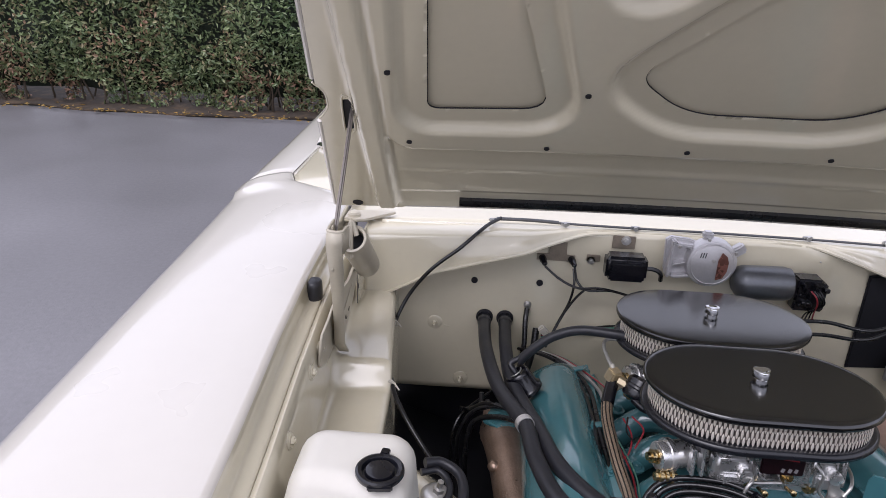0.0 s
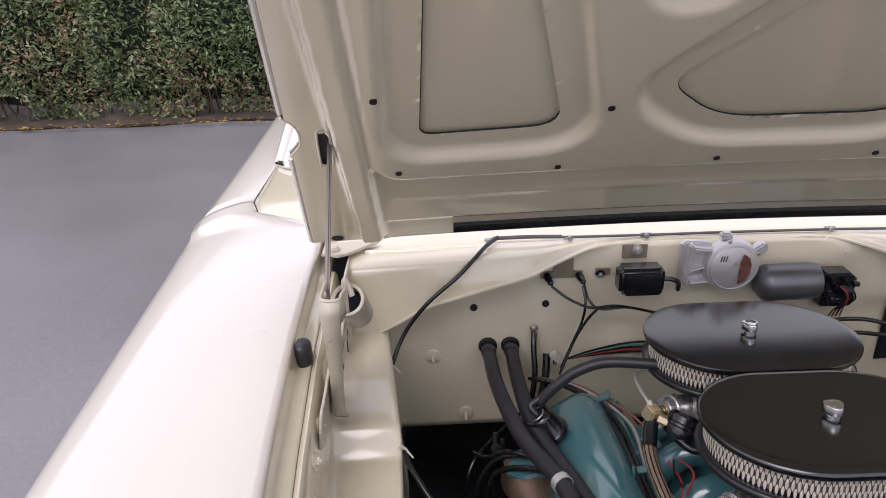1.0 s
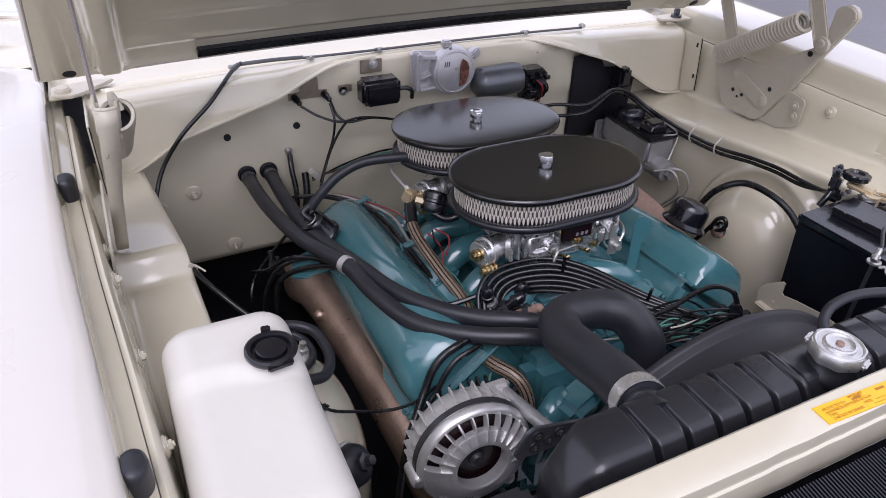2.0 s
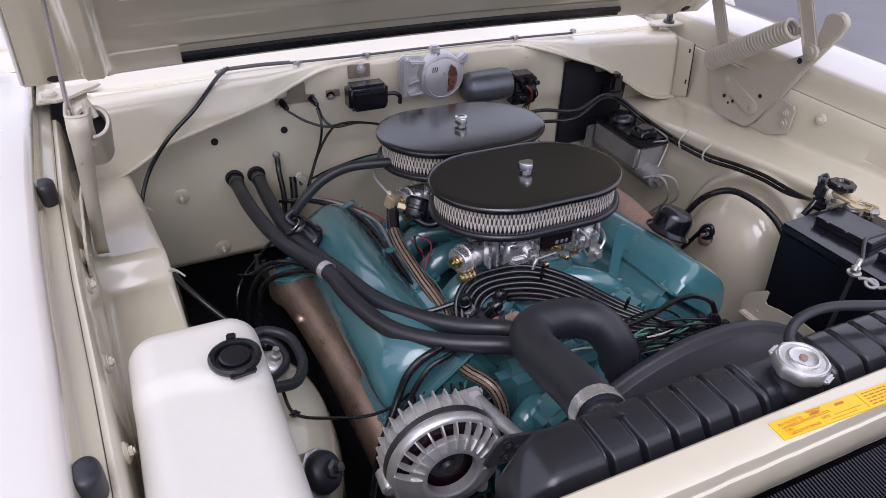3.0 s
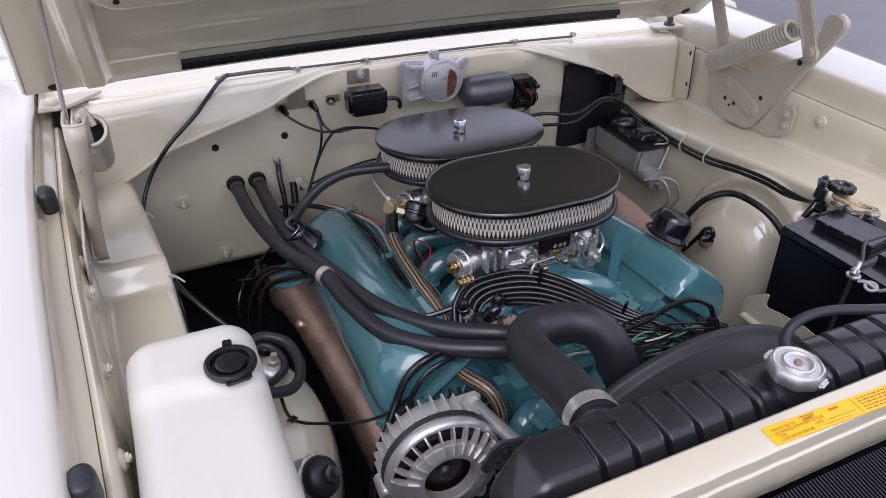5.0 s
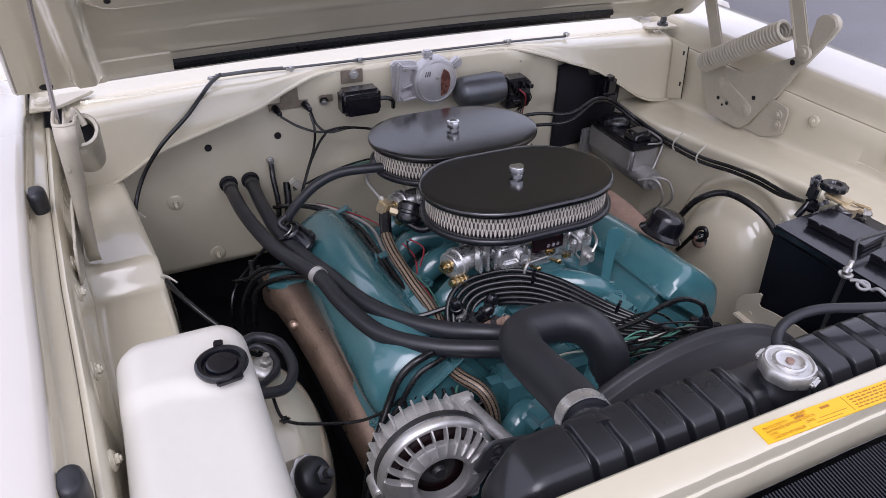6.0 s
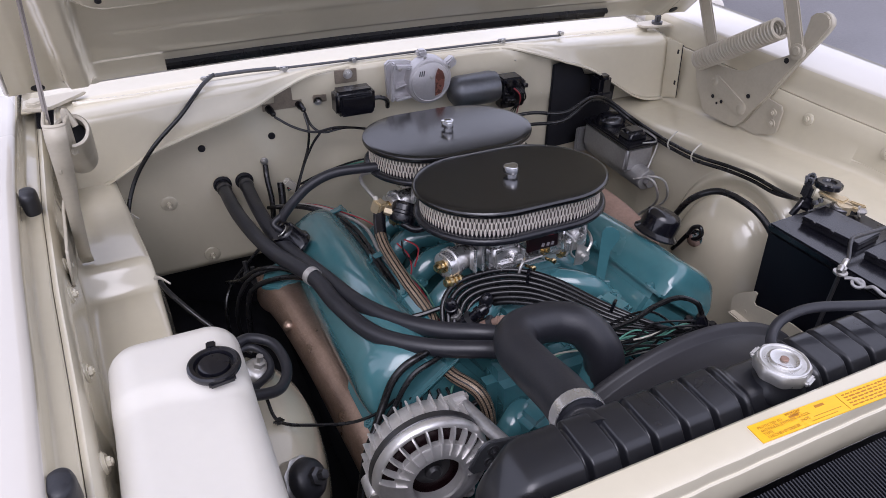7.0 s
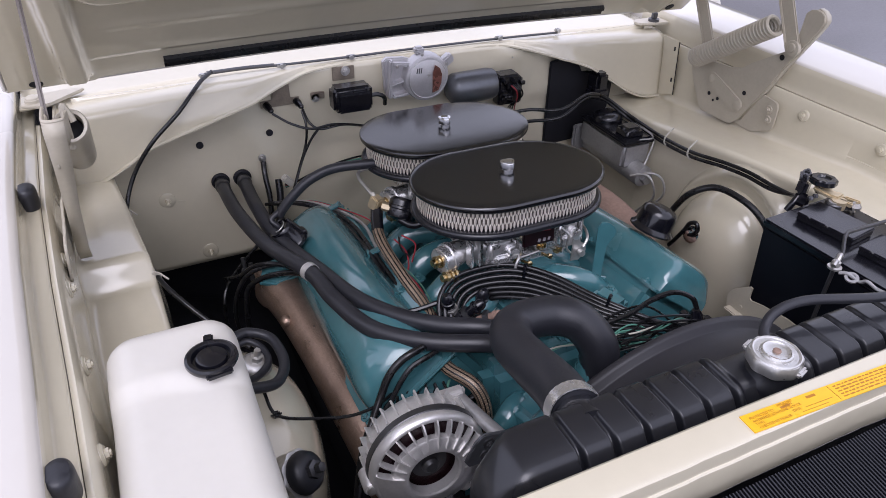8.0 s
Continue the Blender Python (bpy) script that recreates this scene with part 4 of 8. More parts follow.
def hinge(side):
    x = side * 0.675
    lean = Matrix(((1, 0, 0.09 if side < 0 else 0.0, -0.09 * 0.96 if side < 0 else 0.0), (0, 1, 0, 0), (0, 0, 1, 0), (0, 0, 0, 1)))
    # far hinge: no lean, but scaled and moved to fit the camera's view
    if side > 0:
        base = Vector((0.675, 0.0, 0.95))
        lean = Matrix.Translation(base + Vector((0.0496, 0.0455, -0.0218))) @ Matrix.Scale(1.04, 4) @ Matrix.Translation(-base)

    def put(name, bm, material, parent, label="", solid=0.0):
        bm.transform(lean)
        return part(name, bm, material, parent, label, solid=solid)
    bm = bm_new()
    plate = [(0.063, 0.946), (0.043, 0.902), (0.004, 0.846), (-0.004, 0.841), (-0.088, 0.843), (-0.098, 0.846), (-0.115, 0.862), (-0.164, 0.948), (-0.193, 1.008), (-0.241, 1.092), (-0.249, 1.108), (-0.2515, 1.117), (-0.248, 1.126), (-0.240, 1.132), (-0.228, 1.1345), (-0.215, 1.131), (-0.206, 1.122), (-0.205, 1.066), (-0.187, 1.040), (-0.114, 0.993), (-0.090, 0.972), (-0.059, 0.964), (0.007, 0.960), (0.050, 0.958)] if side > 0 else [(0.064, 0.947), (0.025, 0.889), (-0.033, 0.846), (-0.060, 0.822), (-0.110, 0.866), (-0.156, 0.969), (-0.204, 1.051), (-0.247, 1.112), (-0.243, 1.126), (-0.221, 1.134), (-0.200, 1.118), (-0.187, 1.062), (-0.140, 1.012), (-0.087, 0.966), (-0.037, 0.958), (0.017, 0.966)]
    prism(bm, plate, Matrix.Translation((x - 0.002, 0, 0)) @ ZX, 0.005, 0.001)
    h = put("hood_hinge", bm, paint_hinge, car, "cream painted hinge with coil spring and lever arms")
    bm = bm_new()
    edge = [(-0.115, 0.862), (-0.164, 0.948), (-0.193, 1.008), (-0.241, 1.092), (-0.249, 1.108), (-0.2515, 1.117), (-0.248, 1.126), (-0.240, 1.132), (-0.228, 1.1345)] if side > 0 else [(-0.060, 0.822), (-0.110, 0.866), (-0.156, 0.969), (-0.204, 1.051), (-0.245, 1.112), (-0.2455, 1.130)]
    low = [bm.verts.new((x + side * 0.002, y0, z0)) for y0, z0 in edge]
    out = [bm.verts.new((x - side * (0.0165 + 0.0055 * smoothstep(0.95, 1.10, z0) if side < 0 else -0.014), y0, z0)) for y0, z0 in edge]
    for i in range(len(edge) - 1):
        bm.faces.new((low[i], low[i + 1], out[i + 1], out[i]))
    put("plate_flange", bm, paint_hinge, h, solid=0.004)
    bm = bm_new()
    prism(bm, [(-0.02, 0.85), (-0.150, 0.846), (-0.196, 0.868), (-0.203, 0.876), (-0.203, 0.922), (-0.196, 0.932), (-0.158, 0.935), (-0.10, 0.95), (-0.02, 0.93)], Matrix.Translation((x + side * 0.009 - 0.002, 0, 0)) @ ZX, 0.004, 0.001)
    put("mounting_plate", bm, paint_hinge, h)
    for y, z in ((-0.182, 0.911), (-0.186, 0.889)) if side > 0 else ():
        bm = bm_new()
        bolt(bm, (0.681, y, z), (-1, 0, 0), 0.007, 0.005)
        put("plate_bolt", bm, paint_hinge, h)
    if side < 0:
        bm = bm_new()
        walls = [(-0.677, -0.198), (-0.677, -0.236), (-0.6735, -0.2435), (-0.667, -0.246), (-0.661, -0.246), (-0.655, -0.2435), (-0.653, -0.239), (-0.6525, -0.228), (-0.650, -0.220)]
        turns = smooth_path([(a, b, 0.0) for a, b in walls], 4)
        rings(bm, [[v + Vector((0, 0.0175, 1.092)), v + Vector((0, 0.003, 1.113)), v + Vector((0, 0, 1.1335))] for v in turns], close=False, caps=False)
        put("link_cup", bm, paint_hinge, h, solid=0.0036)
        bm = bm_new()
        tube(bm, [v + Vector((0, 0, 1.1335)) for v in turns], 0.0023, 8, 1)
        put("cup_rim", bm, paint_hinge, h)
    p, q = Vector((x - side * 0.024, 0.030, 0.960)), Vector((x - side * 0.024, -0.163, 1.090))
    d = (q - p).normalized()
    u, w = frame_of(d)
    bm = bm_new()
    n = 27 * 16
    pts = [p + d * ((q - p).length * i / n) + (u * math.cos(i * 2 * math.pi / 16) + w * math.sin(i * 2 * math.pi / 16)) * 0.0195 for i in range(n + 1)]
    if side > 0:
        tube(bm, pts, 0.0043, 8, 1)
    else:
        lathe(bm, [(0.0165, 0.0), (0.0235, 0.0)] + [(0.0238 - 0.0008 * (k % 2), (q - p).length * k / 44) for k in range(1, 44)] + [(0.0232, (q - p).length), (0.0215, (q - p).length + 0.003), (0.0175, (q - p).length + 0.002), (0.0165, (q - p).length - 0.02)], p, d, 36, caps=False)
    put("coil_spring", bm, paint_hinge, h, "tightly wound cream coil spring")
    # added black core stands for the shade inside the hollow spring
    bm = bm_new()
    lathe(bm, [(0.015, 0.0), (0.0155, 0.01), (0.0155, (q - p).length - 0.03)], p, d, 18)
    put("spring_shade_core", bm, deep_black, h)
    for hook in ([p + u * 0.0195, p - d * 0.012, Vector((x, p.y + 0.02, p.z - 0.012))],) if side > 0 else ([q + Vector((0.006, -0.004, 0.008)), q + Vector((0.003, -0.002, 0.016)), q + Vector((-0.004, 0.0, 0.030)), q + Vector((-0.0045, -0.003, 0.022)), q + Vector((-0.002, -0.006, -0.005)), q + Vector((0.0, -0.004, -0.030))], [p + u * 0.0195, p - d * 0.012, Vector((x, p.y + 0.02, p.z - 0.012))]):
        bm = bm_new()
        tube(bm, hook, 0.0042, 8, 6)
        put("spring_hook", bm, paint_hinge, h)
    front = (Vector((x - side * 0.009, -0.207, 1.054)), Vector((side * 0.668, -0.088, 1.265)), 0.0160) if side > 0 else (Vector((-0.674, -0.197, 1.112)), Vector((-0.690, -0.040, 1.268)), 0.0068)
    back = (Vector((x + side * 0.006, 0.010, 0.965)), Vector((side * 0.690, 0.094, 1.09)), 0.016) 
    for a, b, wd in (front, back) if side > 0 else (front,):
        bm = bm_new()
        dd = (b - a)
        mm = Matrix(((*(dd.normalized()), 0), (*Vector((1, 0, 0)), 0), (*dd.normalized().cross(Vector((1, 0, 0))), 0), (0, 0, 0, 1))).transposed()
        box(bm, (a + b) / 2, (dd.length + 0.02, 0.006, wd * 2), 0.0025, 2, m=mm)
        if side > 0:
            box(bm, (a + b) / 2 + mm.to_3x3() @ Vector((0, -0.003, wd - 0.002)), (dd.length, 0.008, 0.004), 0.0015, 2, m=mm)
        if side > 0:
            cyl(bm, a - Vector((0.0055, 0, 0)), a + Vector((0.0035, 0, 0)), wd * 1.02, seg=24, bev=0.001)
        # near link faces away from the light; taupe holds that shade
        put("lever_arm", bm, paint_hinge if side > 0 else taupe_shade, h)
    for y, z, r in ((-0.207, 1.056, 0.009), (-0.017, 0.925, 0.010), (-0.105, 0.892, 0.012), (0.055, 0.947, 0.006)) if side > 0 else ((-0.204, 1.060, 0.009),):
        bm = bm_new()
        lathe(bm, [(r, 0), (r, 0.003), (r * 0.85, 0.0042), (0.001, 0.0046)], (x - side * (0.0135 if side > 0 and z > 1 else 0.0025), y, z), (-side, 0, 0), 16)
        put("rivet", bm, paint_hinge, h)
    bm = bm_new()
    if side > 0:
        ends = [(0.044 + 0.0165 * math.cos(radians(90 - 15 * k)), 0.0165 * math.sin(radians(90 - 15 * k))) for k in range(13)] + [(-0.044 - 0.0165 * math.cos(radians(90 - 15 * k)), -0.0165 * math.sin(radians(90 - 15 * k))) for k in range(13)]
        prism(bm, ends, pose(0, 0, 0, 20, 0, 0) @ Matrix.Translation((-0.003, 0, 0)) @ ZX, 0.005, 0.001)
    else:
        box(bm, (0, 0, 0), (0.003, 0.115, 0.024), 0.001, 2, m=pose(0, 0, 0, 20, 0, 0))
    bm.transform(Matrix.Translation((x - side * 0.003, -0.06, 0.908)))
    put("link_plate", bm, paint_hinge, h)
    # plate stays solid; black discs stand for the shade in punched holes
    for y, z, r in ((-0.183, 1.027, 0.006), (-0.018, 0.889, 0.0045), (-0.046, 0.886, 0.004), (-0.115, 0.925, 0.005), (-0.034, 0.878, 0.003)):
        bm = bm_new()
        cyl(bm, (x - side * 0.0035, y, z), (x - side * 0.0028, y, z), r, seg=12)
        put("punched_shade_disc", bm, deep_black, h)
    c = thing("hood_pad", "cream adjuster pad with a bolt on the cowl corner", "hinge pad", (side * 0.72, 0.27, 0.965), group="hood pads")
    bm = bm_new()
    pad = [(0.758, 0.248), (0.700, 0.252), (0.676, 0.262), (0.668, 0.280), (0.685, 0.298), (0.758, 0.300)] if side > 0 else [(0.742, 0.256), (0.712, 0.242), (0.694, 0.250), (0.680, 0.264), (0.660, 0.284), (0.640, 0.300), (0.634, 0.309), (0.644, 0.314), (0.670, 0.314), (0.712, 0.306), (0.742, 0.298)]
    prism(bm, [(side * a, b) for a, b in pad][::side], Matrix.Translation((0, 0, 0.966)), 0.006, 0.0015)
    part("pad_plate", bm, paint_hinge, c)
    bm = bm_new()
    cyl(bm, (side * 0.722, 0.268, 0.97), (side * 0.722, 0.268, 0.978), 0.014, seg=18)
    if side > 0:
        box(bm, (0.722, 0.268, 0.986), (0.013, 0.013, 0.016), 0.002)
    else:
        lathe(bm, [(0.012, 0.0), (0.011, 0.004), (0.006, 0.007), (0.001, 0.0075)], (-0.722, 0.268, 0.977), (0, 0, 1), 24)
    part("adjuster_bolt", bm, dark_steel if side > 0 else paint_hinge, c)


hinge(-1)
hinge(1)

# ---- engine ----
engine = thing("engine", "teal painted V8 engine in the engine bay", "engine", (0, -0.15, 0.5))
TILT5 = pose(0, 0, 0, -5, 0, 0)


def on_engine(x, y, z):
    """A point of the engine, which leans 5 degrees back."""
    return Matrix.Translation((0, -0.15, 0.7)) @ TILT5 @ Vector((x, y + 0.15, z - 0.7))


def valve_cover(side):
    m = Matrix.Translation((side * 0.262, -0.165, 0.680)) @ TILT5 @ pose(0, 0, 0, 0, side * 37, 0)
    bm = bm_new()
    n = 44
    loops = []
    L = 0.285
    for i in range(n + 1):
        t = -1 + 2 * i / n
        y = t * L
        soft = 0.80 if side < 0 else 0.90
        e = max(0.0, (abs(t) - soft) / (1 - soft))
        k = math.sqrt(max(0.0, 1 - e * e * 0.85))
        w, h = 0.077 - 0.014 * (1 - k), (0.068 if side < 0 else 0.062) * (0.25 + 0.75 * k)
        h += 0.006 * smoothstep(-0.2, 0.6, -t)
        lp = []
        for j in range(17):
            a = math.pi * j / 16
            cx, sz = math.cos(a), math.sin(a)
            px = w * math.copysign(abs(cx) ** (0.72 if side < 0 else 0.55), cx)
            pz = h * abs(sz) ** (0.80 if side < 0 else 0.6)
            px *= 1 - 0.14 * (pz / 0.08)
            lp.append(m @ Vector((px, y, pz + 0.006)))
        loops.append(lp)
    rows = rings(bm, loops, close=False)
    bm.faces.new(rows[0])
    bm.faces.new(rows[-1][::-1])
    vc = part("valve_cover", bm, teal, engine, "glossy teal stamped valve cover", sharp=50)
    bm = bm_new()
    box(bm, (0, 0, 0), (0.182, 0.59, 0.006), 0.002)
    bm.transform(m @ Matrix.Translation((0, 0, 0.003)))
    part("rail", bm, teal, vc)
    for y in (-0.26, -0.09, 0.09, 0.26):
        for sx in (-1, 1):
            bm = bm_new()
            bolt(bm, m @ Vector((sx * 0.084, y, 0.006)), m.to_3x3() @ Vector((0, 0, 1)), 0.007, 0.006)
            part("cover_bolt", bm, teal, vc)
    bm = bm_new()
    box(bm, (0, 0, -0.06), (0.19, 0.57, 0.12), 0.012)
    box(bm, (side * 0.03, 0, -0.13), (0.16, 0.56, 0.06), 0.02)
    bm.transform(m)
    part("cylinder_head", bm, teal, engine)
    return m


VCL, VCR = valve_cover(-1), valve_cover(1)
bm = bm_new()
box(bm, (0, -0.16, 0.56), (0.44, 0.58, 0.20), 0.02, m=TILT5)
box(bm, (0, -0.16, 0.42), (0.30, 0.60, 0.22), 0.03, m=TILT5)
part("block", bm, teal, engine)
bm = bm_new()
box(bm, (0, -0.15, 0.70), (0.17, 0.50, 0.06), 0.02, 3, m=TILT5)
for cy in (0.0, -0.248):
    box(bm, on_engine(0, cy, 0.745), (0.15, 0.17, 0.05), 0.012, 2, m=TILT5)
intake = part("intake_manifold", bm, teal, engine, "teal cast intake manifold with runners")
for i, y in enumerate((-0.36, -0.26, -0.16, -0.06, 0.03)):
    for side in (-1, 1):
        bm = bm_new()
        tube(bm, [on_engine(side * 0.05, y * 0.8 - 0.03, 0.730), on_engine(side * 0.11, y, 0.722), on_engine(side * 0.18, y, 0.66)], 0.025, 12, 6)
        part("runner", bm, teal, intake)
for i, (x, y) in enumerate(((-0.14, -0.40), (0.14, -0.40), (-0.15, -0.21), (0.15, -0.21), (0.15, -0.02), (-0.15, -0.02))):
    bm = bm_new()
    bolt(bm, on_engine(x, y, 0.716), (0, 0, 1), 0.010, 0.010)
    part("manifold_bolt", bm, teal, engine)
# water pump, timing cover and thermostat housing
bm = bm_new()
box(bm, (-0.01, -0.485, 0.60), (0.30, 0.06, 0.28), 0.02, m=TILT5)
lathe(bm, [(0.075, 0), (0.075, 0.05), (0.055, 0.075), (0.03, 0.09)], (0.04, -0.50, 0.62), (0, -1, 0), 24)
tube(bm, [(-0.09, -0.50, 0.66), (-0.13, -0.535, 0.69), (-0.16, -0.545, 0.655), (-0.17, -0.54, 0.60)], 0.022, 16, 6)
box(bm, (-0.10, -0.545, 0.685), (0.085, 0.05, 0.06), 0.012, 2, m=pose(0, 0, 0, 10, 0, 20))
part("water_pump", bm, teal, engine, "teal water pump housing")
bm = bm_new()
lathe(bm, [(0.042, 0), (0.044, 0.018), (0.034, 0.03), (0.030, 0.07), (0.0285, 0.075)], (-0.02, -0.575, 0.715), (0, 0, 1), 24)
box(bm, (-0.02, -0.575, 0.716), (0.12, 0.055, 0.018), 0.006)
part("thermostat_housing", bm, teal, engine)
bm = bm_new()
box(bm, (0.105, -0.44, 0.735), (0.05, 0.07, 0.07), 0.014, 2, m=pose(0, 0, 0, 0, 0, 18))
box(bm, (-0.06, -0.415, 0.745), (0.05, 0.05, 0.05), 0.012, 2)
box(bm, (0.03, -0.455, 0.735), (0.09, 0.06, 0.03), 0.008, 2)
part("front_boss", bm, teal, engine)
# dipstick bracket, filler tube
bm = bm_new()
prism(bm, [(-0.008, -0.055), (0.008, -0.055), (0.009, 0.015), (0.014, 0.026), (0.022, 0.036), (0.024, 0.046), (0.019, 0.056), (0.008, 0.063), (-0.004, 0.062), (-0.009, 0.052), (-0.009, 0.030)], Matrix.Translation((0.146, -0.345, 0.785)) @ pose(0, 0, 0, -8, 0, -28) @ XZ, 0.004, 0.0012)
prism(bm, [(-0.020, -0.058), (0.018, -0.058), (0.014, -0.042), (-0.014, -0.042)], Matrix.Translation((0.146, -0.349, 0.785)) @ pose(0, 0, 0, -8, 0, -28) @ XZ, 0.010, 0.002)
part("lifting_bracket", bm, teal, engine)
# exhaust manifolds
bm = bm_new()
tube(bm, [(-0.374, 0.01, 0.61), (-0.368, -0.035, 0.638), (-0.358, -0.10, 0.640), (-0.344, -0.22, 0.625), (-0.330, -0.34, 0.604), (-0.315, -0.44, 0.578), (-0.305, -0.50, 0.53)], lambda t: 0.042 + 0.003 * math.sin(t * 9), 20, 10)
lathe(bm, [(0.012, 0), (0.010, 0.006), (0.004, 0.009)], (-0.388, -0.15, 0.655), (-0.6, -0.2, 0.75), 12)
exh = part("exhaust_manifold", bm, bronze, engine, "bronze coloured rough cast exhaust manifold", sharp=50)
for y in (-0.06, -0.20, -0.33):
    bm = bm_new()
    tube(bm, [(-0.36, y, 0.60 + 0.05 * (y + 0.2)), (-0.32, y, 0.60), (-0.28, y, 0.61)], 0.024, 12, 4)
    part("runner", bm, bronze, exh)
bm = bm_new()
tube(bm, [(0.345, 0.10, 0.655), (0.355, 0.0, 0.680), (0.360, -0.12, 0.684), (0.358, -0.22, 0.660), (0.350, -0.32, 0.59), (0.345, -0.40, 0.51)], 0.042, 18, 8)
part("exhaust_manifold", bm, rust, engine, "rust-brown cast exhaust manifold", sharp=50)
# fasteners on the exhaust flange
bm = bm_new()
box(bm, (-0.398, -0.0, 0.655), (0.024, 0.04, 0.02), 0.006, 2)
part("exhaust_flange", bm, bronze, engine)
bm = bm_new()
prism(bm, [(-0.422, -0.035), (-0.402, 0.012), (-0.345, 0.018), (-0.318, -0.030), (-0.340, -0.060), (-0.395, -0.062)], Matrix.Translation((-0.358, -0.028, 0.678)) @ pose(0, 0, 0, 0, -14, 0) @ Matrix.Translation((0.37, 0.02, 0)), 0.014, 0.004)
part("head_end_plate", bm, teal, engine, "teal end plate of the cylinder head")
# rear clutter, heater valve
bm = bm_new()
box(bm, (-0.11, -0.02, 0.755), (0.05, 0.06, 0.05), 0.01, 2)
part("rear_boss", bm, teal, engine)


def pcv():
    t = thing("breather_valve", "black rubber crankcase valve elbow in the valve cover", "breather", (-0.328, -0.01, 0.745))
    d = VCL.to_3x3() @ Vector((0, 0, 1))
    o = Vector((-0.325, -0.008, 0.728))
    bm = bm_new()
    lathe(bm, [(0.031, 0), (0.031, 0.006), (0.027, 0.011), (0.0255, 0.040), (0.0240, 0.0455), (0.0215, 0.0475), (0.0190, 0.0465), (0.0175, 0.042), (0.004, 0.041)], o, d, 36)
    part("grommet", bm, plastic_black, t)
    bm = bm_new()
    tube(bm, [o + d * 0.040, o + d * 0.050, o + d * 0.058 + Vector((-0.004, 0.010, 0.004)), Vector((-0.346, 0.012, 0.789))], 0.0058, 12, 6)
    part("elbow", bm, rubber, t)
    bm = bm_new()
    u, w = frame_of(d)
    tube(bm, [o + d * 0.0485 + (u * math.cos(a) + w * math.sin(a)) * 0.0135 for a in [-0.6 + 0.32 * k for k in range(9)]], 0.0013, 8, 2)
    part("wire_clip", bm, steel, t, "bright wire clip")
    b = thing("hose", "black rubber breather hose to the rear carburettor", "hose", (-0.25, 0.0, 0.85))
    bm = bm_new()
    tube(bm, [(-0.346, 0.012, 0.781), (-0.339, 0.012, 0.792), (-0.318, 0.012, 0.815), (-0.285, 0.012, 0.842), (-0.239, 0.006, 0.862), (-0.177, -0.01, 0.868), (-0.12, -0.02, 0.866)], 0.0095, 14, 8)
    part("rubber_hose", bm, rubber, b)
    c = thing("oil_filler_breather", "black push-in oil breather cap on the valve cover", "breather cap", (0.295, -0.305, 0.77))
    d = VCR.to_3x3() @ Vector((0, 0, 1))
    o = Vector((0.276, -0.305, 0.735))
    bm = bm_new()
    lathe(bm, [(0.020, 0), (0.020, 0.03)], o, d, 24)
    part("neck", bm, dark_steel, c)
    bm = bm_new()
    d2 = Vector((0.35, 0, 0.93))
    lathe(bm, [(0.040, 0.020), (0.0435, 0.022), (0.0435, 0.025), (0.040, 0.028), (0.0365, 0.032), (0.0355, 0.056), (0.033, 0.064), (0.027, 0.069), (0.015, 0.072), (0.003, 0.0725)], o + Vector((0.018, 0.004, 0.016)), d2, 40)
    part("cap", bm, plastic_black, c)


pcv()


# ---- carburettors and air cleaners ----
def stadium(a, b, n=26):
    out = []
    c = a - b
    for s, cx in ((1, c), (-1, -c)):
        for i in range(n + 1):
            t = -math.pi / 2 + math.pi * i / n
            out.append((cx + s * b * math.cos(t), s * b * math.sin(t)))
    return out


